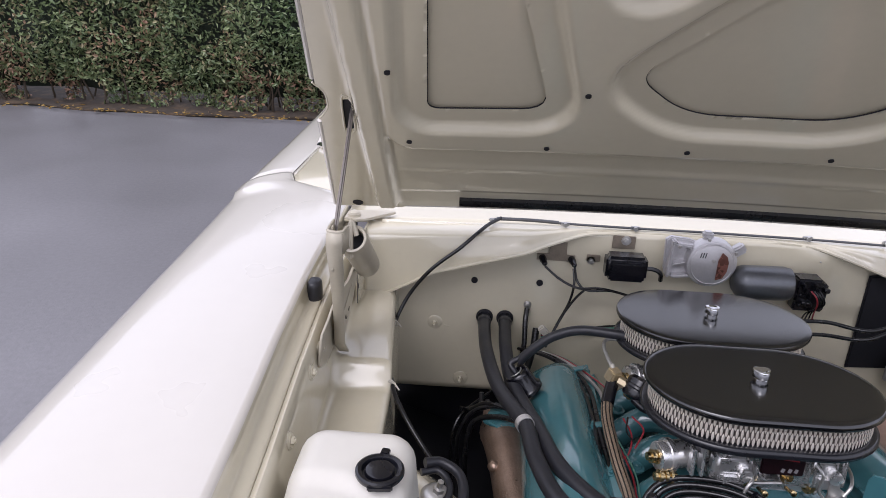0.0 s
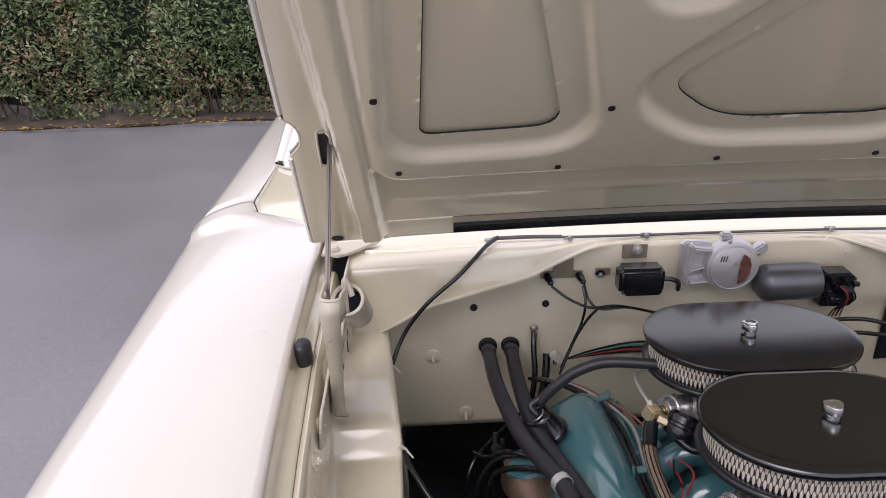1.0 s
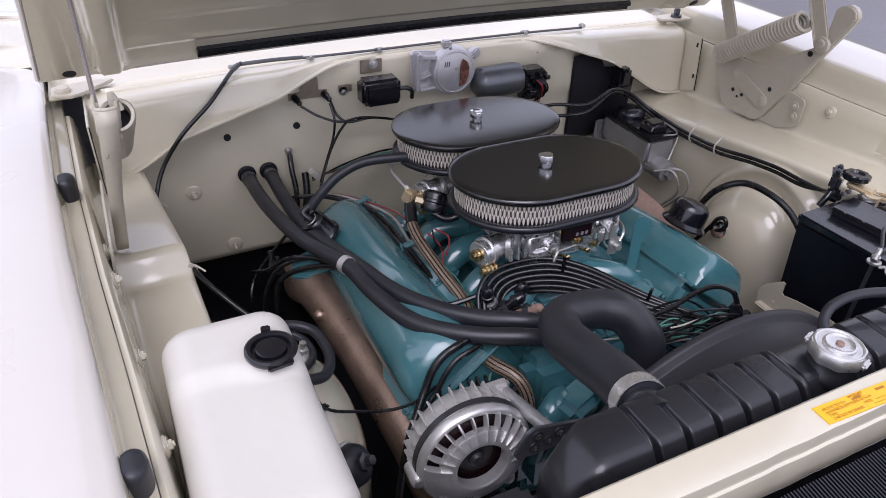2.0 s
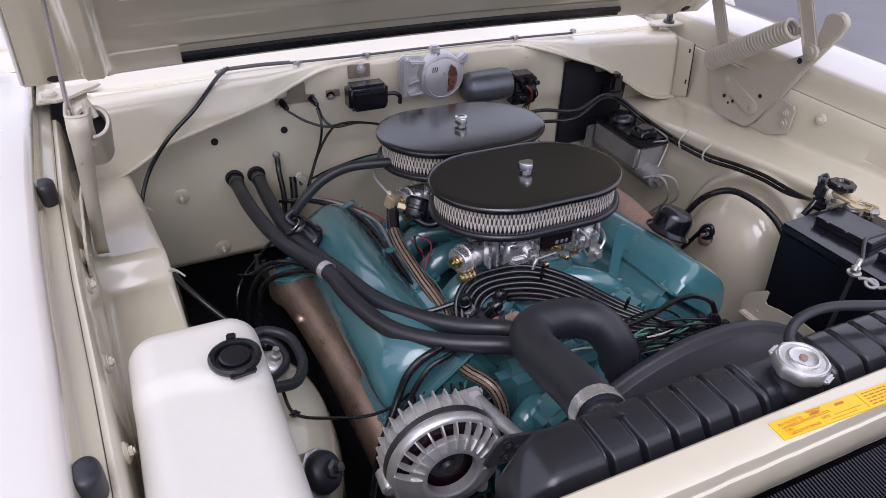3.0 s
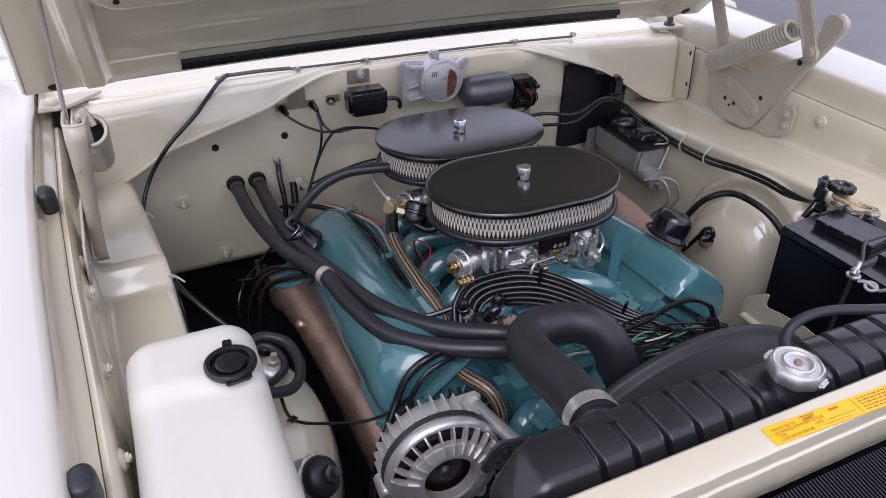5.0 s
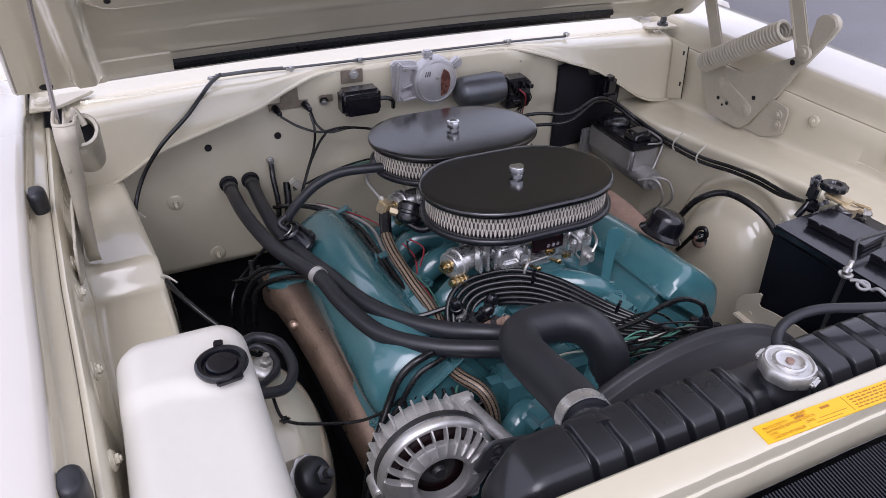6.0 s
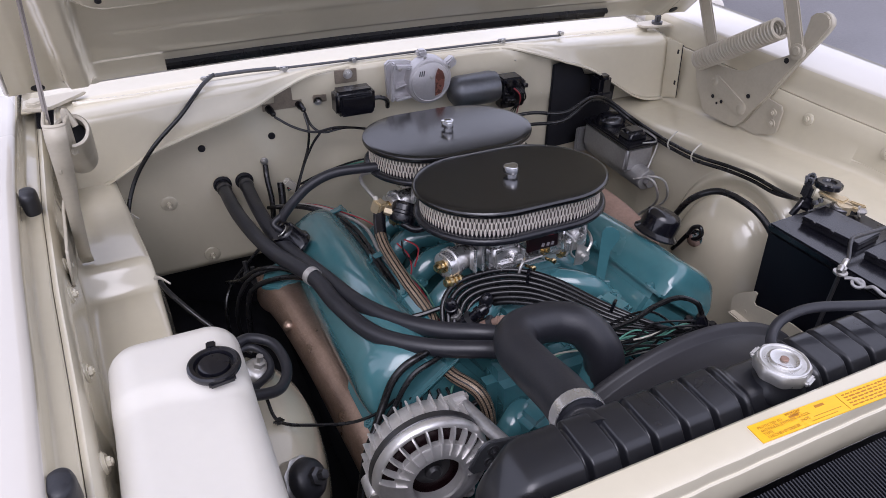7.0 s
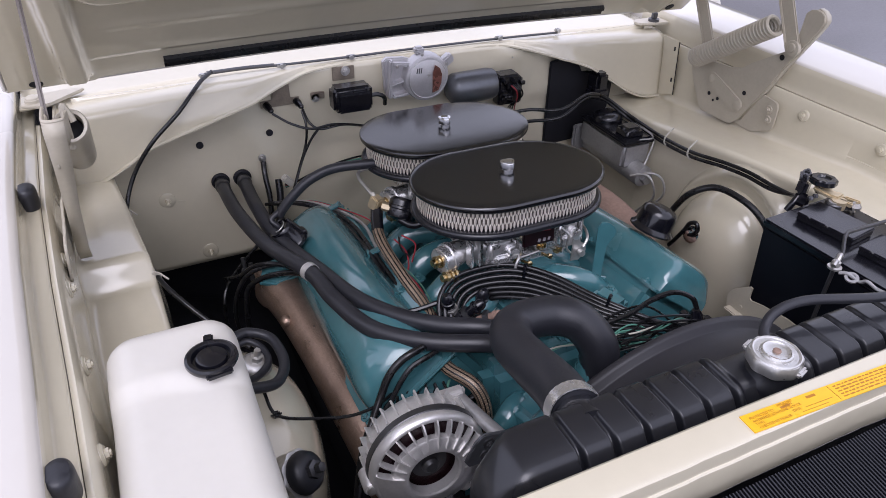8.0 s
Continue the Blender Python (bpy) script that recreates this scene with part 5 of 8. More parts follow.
def air_cleaner(cx, cy, cz, label, lean, crown):
    ac = thing("air_cleaner", label, "air cleaner", (cx, cy, cz - 0.07), group="oval air cleaners")
    m = Matrix.Translation((cx, cy, cz)) @ pose(0, 0, 0, lean, 0, 0)
    A, B = 0.170, 0.119

    def ring(scale_out, z, a=A, b=B):
        return [m @ Vector((x, y, z)) for x, y in stadium(a + scale_out, b + scale_out)]
    bm = bm_new()
    prof = [(-0.006, -0.012), (0.000, -0.0115), (0.003, -0.008), (0.0035, -0.004), (0.002, -0.0005), (-0.002, min(0.0014, 0.6 * crown))]
    prof += [(-k * 0.0095, crown - crown * (1 - ((0.119 - k * 0.0095) / 0.119) ** 2)) for k in range(1, 13)]
    rings(bm, [ring(o, z) for o, z in prof])
    part("lid", bm, lid_black, ac, "satin black oval lid with a rolled edge", sharp=50)
    bm = bm_new()
    prof = [(-0.02, -0.058), (-0.004, -0.060), (0.004, -0.059), (0.0065, -0.055), (0.006, -0.050), (0.002, -0.047), (-0.004, -0.047)]
    rings(bm, [ring(o, z, A - 0.004, B - 0.004) for o, z in prof])
    part("base_tray", bm, satin_black, ac, sharp=50)
    # pleated element
    base = stadium(A - 0.012, B - 0.012, 60)
    pts = [Vector((x, y, 0)) for x, y in base]
    tot = sum((pts[(i + 1) % len(pts)] - p).length for i, p in enumerate(pts))

    def at(s):
        s %= tot
        for i, p in enumerate(pts):
            q = pts[(i + 1) % len(pts)]
            d = (q - p).length
            if s <= d and d > 1e-7:
                t = (q - p).normalized()
                return p + t * s, Vector((t.y, -t.x, 0))
            s -= d
        return pts[0], Vector((1, 0, 0))
    n = 112
    bm = bm_new()
    lo, hi = [], []
    for i in range(n * 2):
        p, nn = at(tot * i / (n * 2))
        p = p + nn * (0.0 if i % 2 else -0.009)
        lo.append(m @ (p + Vector((0, 0, -0.0475))))
        hi.append(m @ (p + Vector((0, 0, -0.011))))
    rings(bm, [lo, hi], caps=False)
    part("filter_element", bm, filter_paper, ac, "pleated gauze filter element, coloured dark for the shade behind the screen", sharp=20)
    # expanded metal mesh round the element
    verts, faces = [], []
    cols, rows_n = 132, 3
    for i in range(cols):
        for r in range(rows_n):
            p, nn = at(tot * (i + 0.5 * (r % 2)) / cols)
            t = Vector((-nn.y, nn.x, 0))
            z0, z1 = -0.0475 + 0.0360 * (r - 0.16) / rows_n, -0.0475 + 0.0360 * (r + 1.16) / rows_n
            z0, z1 = max(z0, -0.0475), min(z1, -0.0115)
            c = p + nn * 0.0030
            k = len(verts)
            for f, w, o in ((0, 0.0005, 0), (0.22, 0.0017, 0.0006), (0.5, 0.0020, 0.0010), (0.78, 0.0017, 0.0006), (1, 0.0005, 0)):
                z = Vector((0, 0, z0 + (z1 - z0) * f))
                verts += [m @ (c - t * w + z), m @ (c + nn * o + z), m @ (c + t * w + z)]
            for q in range(4):
                b = k + 3 * q
                faces += [(b, b + 1, b + 4, b + 3), (b + 1, b + 2, b + 5, b + 4)]
    me = bpy.data.meshes.new("mesh_screen")
    me.from_pydata(verts, [], faces)
    me.materials.append(mesh_alloy)
    ob = new("mesh_screen", me)
    ob.parent, ob.matrix_parent_inverse = ac, ac.matrix_world.inverted()
    tagged(ob, "bright expanded metal screen", kind="stuff")
    # wing nut
    o = m @ Vector((0, 0, -0.0002))
    up = m.to_3x3() @ Vector((0, 0, 1))
    bm = bm_new()
    lathe(bm, [(0.0095, 0), (0.0095, 0.003), (0.0085, 0.004), (0.0085, 0.009)], o, up, 20)
    lathe(bm, [(0.0105, 0.005), (0.0122, 0.006), (0.0126, 0.008), (0.0126, 0.0165), (0.0120, 0.0182), (0.0095, 0.0188), (0.0055, 0.0172), (0.0035, 0.0172)], o, up, 48, lobes=3, depth=0.11)
    part("lobed_nut", bm, chrome, ac, "polished three-lobed nut")


air_cleaner(0.0, 0.005, 0.9115, "oval black air cleaner with pleated filter on the rear carburettor", -3.5, 0.0003)
air_cleaner(0.0, -0.246, 0.9335, "oval black air cleaner with pleated filter on the front carburettor", -5, 0.0022)


def carburettor(cy, label):
    c = thing("carburettor", label, "carburettor", tuple(on_engine(0, cy, 0.77)), group="twin carburettors")
    m = Matrix.Translation(on_engine(0, cy, 0.0) - Vector((0, 0, 0.0))) @ TILT5
    m = Matrix.Translation(on_engine(0, cy, 0.77)) @ TILT5

    def put(name, bm, material, label=""):
        bm.transform(m)
        return part(name, bm, material, c, label)
    bm = bm_new()
    box(bm, (0, 0, 0.008), (0.145, 0.15, 0.016), 0.004)
    box(bm, (0, 0, 0.034), (0.125, 0.12, 0.042), 0.008)
    for s in (-1, 1):
        box(bm, (s * 0.072, 0.0, 0.045), (0.05, 0.10, 0.05), 0.012, 3)
        cyl(bm, (s * 0.03, -0.03, 0.05), (s * 0.03, -0.03, 0.09), 0.022)
        cyl(bm, (s * 0.03, 0.03, 0.05), (s * 0.03, 0.03, 0.09), 0.022)
    put("throttle_body", bm, bright_alloy, "polished alloy carburettor body")
    bm = bm_new()
    box(bm, (0, 0, 0.075), (0.155, 0.135, 0.022), 0.006)
    cyl(bm, (0, 0, 0.084), (0, 0, 0.104), 0.062, seg=32)
    put("air_horn", bm, bright_alloy)
    bm = bm_new()
    cyl(bm, (-0.075, -0.040, 0.038), (-0.150, -0.062, 0.036), 0.021, 0.023, bev=0.003, seg=28)
    cyl(bm, (-0.128, -0.0555, 0.037), (-0.136, -0.058, 0.037), 0.026, seg=28)
    put("fuel_bowl_boss", bm, bright_alloy)
    for (x, y, z) in ((-0.150, -0.062, 0.036), (-0.138, -0.074, 0.010)):
        bm = bm_new()
        lathe(bm, [(0.007, -0.012), (0.007, -0.004), (0.0125, -0.003), (0.0125, 0.001), (0.009, 0.002), (0.009, 0.004), (0.0115, 0.005), (0.0115, 0.009), (0.0085, 0.010), (0.0085, 0.012), (0.0105, 0.013), (0.0105, 0.018), (0.0065, 0.019), (0.0065, 0.024), (0.003, 0.0245)], (x + 0.008, y, z), (-0.95, -0.2, 0.1), 12)
        put("gold_fitting", bm, gold, "yellow zinc plated fitting")
    for (x, y, z) in ((0.075, -0.075, 0.012), (-0.02, -0.080, 0.02), (0.04, -0.076, 0.028)):
        bm = bm_new()
        bolt(bm, (x, y, z), (0.2, -1, 0.2), 0.008, 0.008)
        put("idle_screw", bm, gold)
    bm = bm_new()
    tube(bm, [(0.06, -0.07, 0.06), (0.085, -0.075, 0.045), (0.10, -0.07, 0.015), (0.08, -0.08, 0.005)], 0.003, 8, 6)
    tube(bm, [(-0.06, -0.075, 0.065), (-0.05, -0.085, 0.04), (-0.02, -0.085, 0.02), (0.03, -0.085, 0.022)], 0.0026, 8, 6)
    tube(bm, [(-0.045, -0.07, 0.085), (-0.062, -0.085, 0.05), (-0.045, -0.09, 0.01)], 0.0026, 8, 6)
    put("linkage", bm, steel)
    bm = bm_new()
    cyl(bm, (0.085, -0.02, 0.075), (0.145, -0.03, 0.08), 0.017, bev=0.003)
    put("choke_housing", bm, bright_alloy)
    for x, r in ((0.112, 0.022), (0.128, 0.020), (0.150, 0.013)):
        bm = bm_new()
        cyl(bm, (x, -0.025, 0.078), (x + 0.007, -0.026, 0.0785), r, seg=22)
        put("choke_ring", bm, gold if r < 0.021 else dark_steel)
    bm = bm_new()
    box(bm, (0.022, -0.0935, 0.060), (0.062, 0.006, 0.036), 0.002)
    put("name_plate", bm, maroon, "dark red and black enamelled plate")
    for x, w in ((-0.004, 0.008), (0.006, 0.008), (0.015, 0.007)):
        bm = bm_new()
        box(bm, (x + 0.026, -0.0972, 0.051), (w * 0.62, 0.0012, 0.0062), 0.0, m=pose(0, 0, 0, 0, 18, 0))
        put("plate_mark", bm, white_ink, "pale bars of lettering")
    bm = bm_new()
    box(bm, (0.030, -0.0972, 0.070), (0.026, 0.0012, 0.004), 0.0, m=pose(0, 0, 0, 0, 5, 0))
    put("plate_stripe", bm, red_wire)
    bm = bm_new()
    box(bm, (0.055, -0.072, 0.03), (0.05, 0.02, 0.03), 0.006)
    put("metering_block", bm, bright_alloy)
    bm = bm_new()
    box(bm, (-0.035, -0.07, 0.03), (0.05, 0.02, 0.035), 0.008)
    put("metering_block", bm, bright_alloy)
    for x, w, z, hh in ((-0.045, 0.062, 0.040, 0.052), (0.085, 0.046, 0.046, 0.056)):
        bm = bm_new()
        box(bm, (x, -0.078, z), (w, 0.032, hh), 0.009, 3, top=0.9)
        box(bm, (x, -0.094, z - 0.012), (w * 0.6, 0.010, hh * 0.4), 0.004, 2)
        cyl(bm, (x - w * 0.3, -0.08, z + hh * 0.4), (x - w * 0.3, -0.08, z + hh * 0.62), 0.008, seg=16, bev=0.001)
        cyl(bm, (x + w * 0.25, -0.09, z), (x + w * 0.25, -0.104, z), 0.010, seg=18, bev=0.0015)
        put("float_bowl", bm, bright_alloy, "polished float bowl casting")
    for x, y, z, r in ((-0.05, -0.066, 0.085, 0.0085), (0.055, -0.066, 0.085, 0.0085), (0.06, -0.07, 0.05, 0.010)):
        bm = bm_new()
        cyl(bm, (x, y, z - 0.008), (x, y, z + 0.006), r, seg=12, bev=0.001)
        put("screw_head", bm, bright_alloy)
    for x, w, hh in ((-0.104, 0.006, 0.046), (-0.090, 0.005, 0.050), (-0.012, 0.006, 0.024), (0.112, 0.006, 0.044)):
        bm = bm_new()
        box(bm, (x, -0.084, 0.026 + hh / 2), (w, 0.020, hh), 0.002, 2)
        put("cast_rib", bm, bright_alloy)
    for x, z in ((-0.002, 0.010), (0.038, 0.014)):
        bm = bm_new()
        cyl(bm, (x, -0.085, z), (x, -0.108, z + 0.006), 0.0030, seg=14)
        lathe(bm, [(0.0046, 0.0), (0.0046, 0.006), (0.003, 0.007)], (x, -0.105, z + 0.0068), (0, -1, 0.24), 16)
        put("mixture_screw", bm, gold, "yellow zinc mixture screw")
    for k in range(5):
        bm = bm_new()
        bolt(bm, (-0.066 + 0.033 * k, -0.0735, 0.0155), (0, -0.1, 1), 0.0055, 0.006)
        put("flange_nut", bm, steel)
    bm = bm_new()
    prism(bm, [(0.086, -0.004), (0.104, -0.006), (0.118, 0.010), (0.116, 0.024), (0.104, 0.030), (0.098, 0.052), (0.088, 0.052), (0.089, 0.024)], Matrix.Translation((0, -0.100, 0)) @ XZ, 0.003, 0.0008)
    cyl(bm, (0.103, -0.104, 0.012), (0.103, -0.114, 0.012), 0.006, seg=14)
    tube(bm, [(0.110, -0.105, 0.020), (0.122, -0.098, 0.034), (0.132, -0.070, 0.040), (0.136, -0.020, 0.040), (0.136, 0.06, 0.042)], 0.0026, 8, 6)
    put("throttle_lever", bm, steel, "bright steel throttle lever and rod")
    bm = bm_new()
    tube(bm, [(-0.020, -0.090, 0.034), (-0.022, -0.106, 0.036), (-0.030, -0.112, 0.028), (-0.036, -0.112, 0.006)], 0.0026, 10, 6)
    put("vacuum_tube", bm, steel)
    bm = bm_new()
    tube(bm, [(0.066, -0.098, 0.066), (0.074, -0.108, 0.054), (0.072, -0.108, 0.030), (0.082, -0.106, 0.016)], 0.0022, 8, 6)
    put("pump_rod", bm, steel)


carburettor(0.005, "bright alloy rear carburettor under the air cleaner")
carburettor(-0.246, "bright alloy front carburettor with gold fittings under the air cleaner")

# ---- hoses, wires ----
def pipe(name, label, category, pts, r, material, seg=12, n=8, group="", ripple=0.0, period=1.0):
    mid = Vector(pts[len(pts) // 2])
    t = thing(name, label, category, tuple(mid), group=group)
    bm = bm_new()
    tube(bm, pts, r, seg, n, ripple, period)
    part("sleeve" if r < 0.008 else "hose_body", bm, material, t)
    return t


def clamp_ring(p, d, r, w, material, parent, screw=True, name="hose_clamp"):
    p, d = Vector(p), Vector(d).normalized()
    bm = bm_new()
    lathe(bm, [(r, -w / 2), (r + 0.0014, -w / 2), (r + 0.0014, w / 2), (r, w / 2)], p, d, 26, caps=False)
    x, y = frame_of(d)
    if screw:
        o = p + (y * 0.8 - x * 0.6) * (r + 0.003)
        cyl(bm, o - x * 0.007, o + x * 0.007, 0.0035, seg=10)
    return part(name, bm, material, parent)


h1 = pipe("heater_hose", "black rubber heater hose from the firewall to the engine front", "hose",
          [(-0.418, 0.275, 0.745), (-0.418, 0.235, 0.744), (-0.411, 0.10, 0.75), (-0.386, -0.055, 0.762), (-0.342, -0.18, 0.774), (-0.327, -0.275, 0.777), (-0.295, -0.365, 0.775), (-0.233, -0.43, 0.78), (-0.15, -0.478, 0.785), (-0.08, -0.50, 0.77)], 0.0140, rubber, 18, 10, group="heater hoses")
h2 = pipe("heater_hose", "black rubber heater hose from the firewall to the engine front", "hose",
          [(-0.371, 0.275, 0.745), (-0.371, 0.235, 0.744), (-0.37, 0.12, 0.745), (-0.358, -0.01, 0.744), (-0.318, -0.165, 0.757), (-0.292, -0.27, 0.768), (-0.253, -0.345, 0.775), (-0.2, -0.402, 0.78), (-0.135, -0.445, 0.785), (-0.07, -0.47, 0.76)], 0.0140, rubber, 18, 10, group="heater hoses")
clamp_ring((-0.342, -0.18, 0.774), (0.3, -0.9, 0.05), 0.0148, 0.013, alloy, h1, False)
for h, x in ((h1, -0.418), (h2, -0.371)):
    bm = bm_new()
    lathe(bm, [(0.0195, 0.0), (0.0195, 0.004), (0.016, 0.006), (0.0145, 0.004)], (x, fw_y(0.745) - 0.003, 0.745), (0, -1, 0), 24)
    part("grommet", bm, deep_black, h, "dark rubber firewall grommet")
    bm = bm_new()
    lathe(bm, [(0.0142, 0), (0.0155, 0.002), (0.0155, 0.013), (0.0142, 0.015)], (x, fw_y(0.745) - 0.02, 0.745), (0, -1, 0), 20, caps=False)
    part("hose_clamp", bm, dark_steel, h)

rh = pipe("radiator_hose", "thick black moulded rubber upper radiator hose", "hose",
          [(-0.200, -0.752, 0.930), (-0.197, -0.738, 0.926), (-0.186, -0.69, 0.910), (-0.175, -0.62, 0.882), (-0.164, -0.560, 0.862), (-0.136, -0.522, 0.852), (-0.083, -0.520, 0.850), (-0.043, -0.540, 0.843), (-0.023, -0.568, 0.815), (-0.020, -0.578, 0.78), (-0.020, -0.578, 0.745)], 0.0295, rubber, 28, 12)
clamp_ring((-0.1985, -0.744, 0.928), (0.23, 0.93, -0.3), 0.0302, 0.019, bright_alloy, rh, False)
clamp_ring((-0.020, -0.575, 0.758), (0, 0, 1), 0.0302, 0.014, steel, rh)

b = pipe("braided_hose", "tan braided sleeve fuel line running forward over the engine", "fuel line",
         [(-0.183, -0.089, 0.812), (-0.195, -0.12, 0.795), (-0.200, -0.17, 0.782), (-0.194, -0.25, 0.765), (-0.183, -0.33, 0.742), (-0.205, -0.40, 0.728), (-0.205, -0.455, 0.735), (-0.182, -0.50, 0.73), (-0.172, -0.52, 0.69), (-0.175, -0.525, 0.62)], 0.0105, braid, 30, 12, ripple=0.012, period=0.006)
bm = bm_new()
tube(bm, [(-0.183, -0.089, 0.814), (-0.1905, -0.108, 0.801), (-0.197, -0.130, 0.791)], 0.0116, 16, 10, ripple=0.03, period=0.006)
part('collar', bm, plastic_black, b, 'black ribbed end sleeve')
for ob in [c for c in b.children if c.name.startswith("hose_body")]:
    ob.data.materials.append(wire_black)
    for i, face in enumerate(ob.data.polygons):
        face.material_index = 1 if i % 30 % 3 == 2 else 0
f = thing("fuel_line_fitting", "brass fuel line union with a bent steel tube", "fitting", (-0.184, -0.086, 0.822))
bm = bm_new()
box(bm, (-0.184, -0.088, 0.826), (0.022, 0.022, 0.026), 0.003, 2, m=pose(0, 0, 0, 15, 10, 30))
cyl(bm, (-0.176, -0.095, 0.822), (-0.155, -0.105, 0.815), 0.009, seg=6)
part("brass_block", bm, brass, f)
bm = bm_new()
tube(bm, [(-0.186, -0.084, 0.838), (-0.192, -0.064, 0.845), (-0.196, -0.03, 0.852), (-0.188, -0.012, 0.856), (-0.165, -0.012, 0.857), (-0.12, -0.03, 0.855)], 0.0033, 10, 8)
part("steel_tube", bm, steel, f)
bm = bm_new()
cyl(bm, (-0.186, -0.084, 0.838), (-0.188, -0.079, 0.844), 0.0048, seg=10)
part("white_collar", bm, clear_tie, f)
pf = thing("fuel_filter", "black fuel filter canister beside the rear carburettor", "filter", (-0.15, -0.11, 0.80))
bm = bm_new()
lathe(bm, [(0.012, 0), (0.024, 0.004), (0.026, 0.010), (0.026, 0.018), (0.028, 0.020), (0.028, 0.024), (0.026, 0.026), (0.026, 0.036), (0.02, 0.042)], (-0.15, -0.115, 0.795), (0.35, 0.3, 0.6), 24)
tube(bm, [(-0.15, -0.12, 0.80), (-0.135, -0.14, 0.795), (-0.12, -0.15, 0.80), (-0.10, -0.15, 0.81)], 0.007, 10, 6)
part("canister", bm, plastic_black, pf)

# wires on the left valve cover
rnd = random.Random(11)
for k, (mat_, dx, r) in enumerate(((wire_black, 0.0, 0.0048), (steel, 0.012, 0.0035), (red_wire, 0.022, 0.0016), (green_wire, 0.026, 0.0014), (wire_black, -0.008, 0.004))):
    pipe("wire", "thin wire clipped along the valve cover rail", "wire",
         [(-0.33 + dx, 0.20, 0.70), (-0.275 + dx, 0.14, 0.722), (-0.226 + dx, 0.085, 0.722), (-0.208 + dx * 1.6 + 0.01 * rnd.random(), 0.0, 0.728), (-0.204 + dx, -0.10, 0.738), (-0.205 + dx, -0.145, 0.742), (-0.198 + dx * 1.5, -0.24, 0.735), (-0.188 + dx, -0.33, 0.728), (-0.17 + dx, -0.40, 0.715)], r, mat_, 8, 8, group="engine wiring")
for p in ((-0.226, 0.085, 0.722), (-0.204, -0.128, 0.742)):
    c = thing("wire_clip", "teal painted metal clip on the valve cover rail", "clip", p, group="wire clips")
    bm = bm_new()
    box(bm, (p[0] + 0.004, p[1], p[2] + 0.006), (0.034, 0.016, 0.004), 0.001, m=pose(0, 0, 0, 0, -25, -15))
    box(bm, (p[0] - 0.010, p[1], p[2] - 0.002), (0.004, 0.016, 0.02), 0.001, m=pose(0, 0, 0, 0, -25, -15))
    part("bent_tab", bm, teal, c)
for pts, m_ in (([(-0.165, -0.13, 0.765), (-0.155, -0.165, 0.755), (-0.165, -0.195, 0.735), (-0.19, -0.19, 0.725)], red_wire), ([(-0.15, -0.13, 0.77), (-0.135, -0.16, 0.765), (-0.15, -0.18, 0.74)], red_wire), ([(-0.16, -0.14, 0.775), (-0.165, -0.165, 0.765), (-0.155, -0.18, 0.755)], wire_black)):
    pipe("wire", "thin looped wire at the carburettor base", "wire", pts, 0.0016, m_, 6, 8, group="engine wiring")

# plug wires: seven leads arching over the manifold to the distributor
for i in range(7):
    o = i * 0.0158
    pipe("plug_wire", "black spark plug lead arching over the intake manifold", "plug lead",
         [(-0.180 + o * 0.55, -0.372 - o * 0.25, 0.735), (-0.168 + o * 0.6, -0.340 - o * 0.2, 0.772 - o * 0.30), (-0.142 + o * 0.55, -0.322 - o * 0.35, 0.792 - o * 0.35), (-0.098 + o * 0.35, -0.322 - o * 0.55, 0.803 - o * 0.32), (-0.040 + o * 0.15, -0.340 - o * 0.75, 0.809 - o * 0.30), (0.012 + o * 0.0, -0.388 - o * 0.75, 0.806 - o * 0.30), (0.060 - o * 0.05, -0.470 - o * 0.45, 0.797 - o * 0.25), (0.112 + o * 0.25, -0.530 - o * 0.1, 0.785 - o * 0.2), (0.168, -0.546, 0.758 - o * 0.2)], 0.0046, wire_black, 10, 8, group="spark plug leads")
for p, d in (((-0.028, -0.372, 0.800), (0.5, -0.6, 0.0)), ((0.062, -0.482, 0.790), (0.5, -0.75, -0.1))):
    s = thing("wire_separator", "black plastic plug lead separator", "wire separator", p, group="lead separators")
    bm = bm_new()
    dd = Vector(d).normalized()
    mm = Matrix.Translation(p) @ Vector((0, -1, 0)).rotation_difference(dd).to_matrix().to_4x4()
    box(bm, (0, 0, 0), (0.012, 0.005, 0.055), 0.002)
    bm.transform(mm)
    part("comb", bm, plastic_black, s)
pipe("coil_lead", "black ignition lead from the distributor cap", "plug lead", [(0.035, -0.515, 0.79), (0.07, -0.525, 0.805), (0.11, -0.523, 0.818), (0.15, -0.528, 0.826), (0.176, -0.542, 0.818), (0.186, -0.55, 0.798)], 0.0042, wire_black, 8, 8)
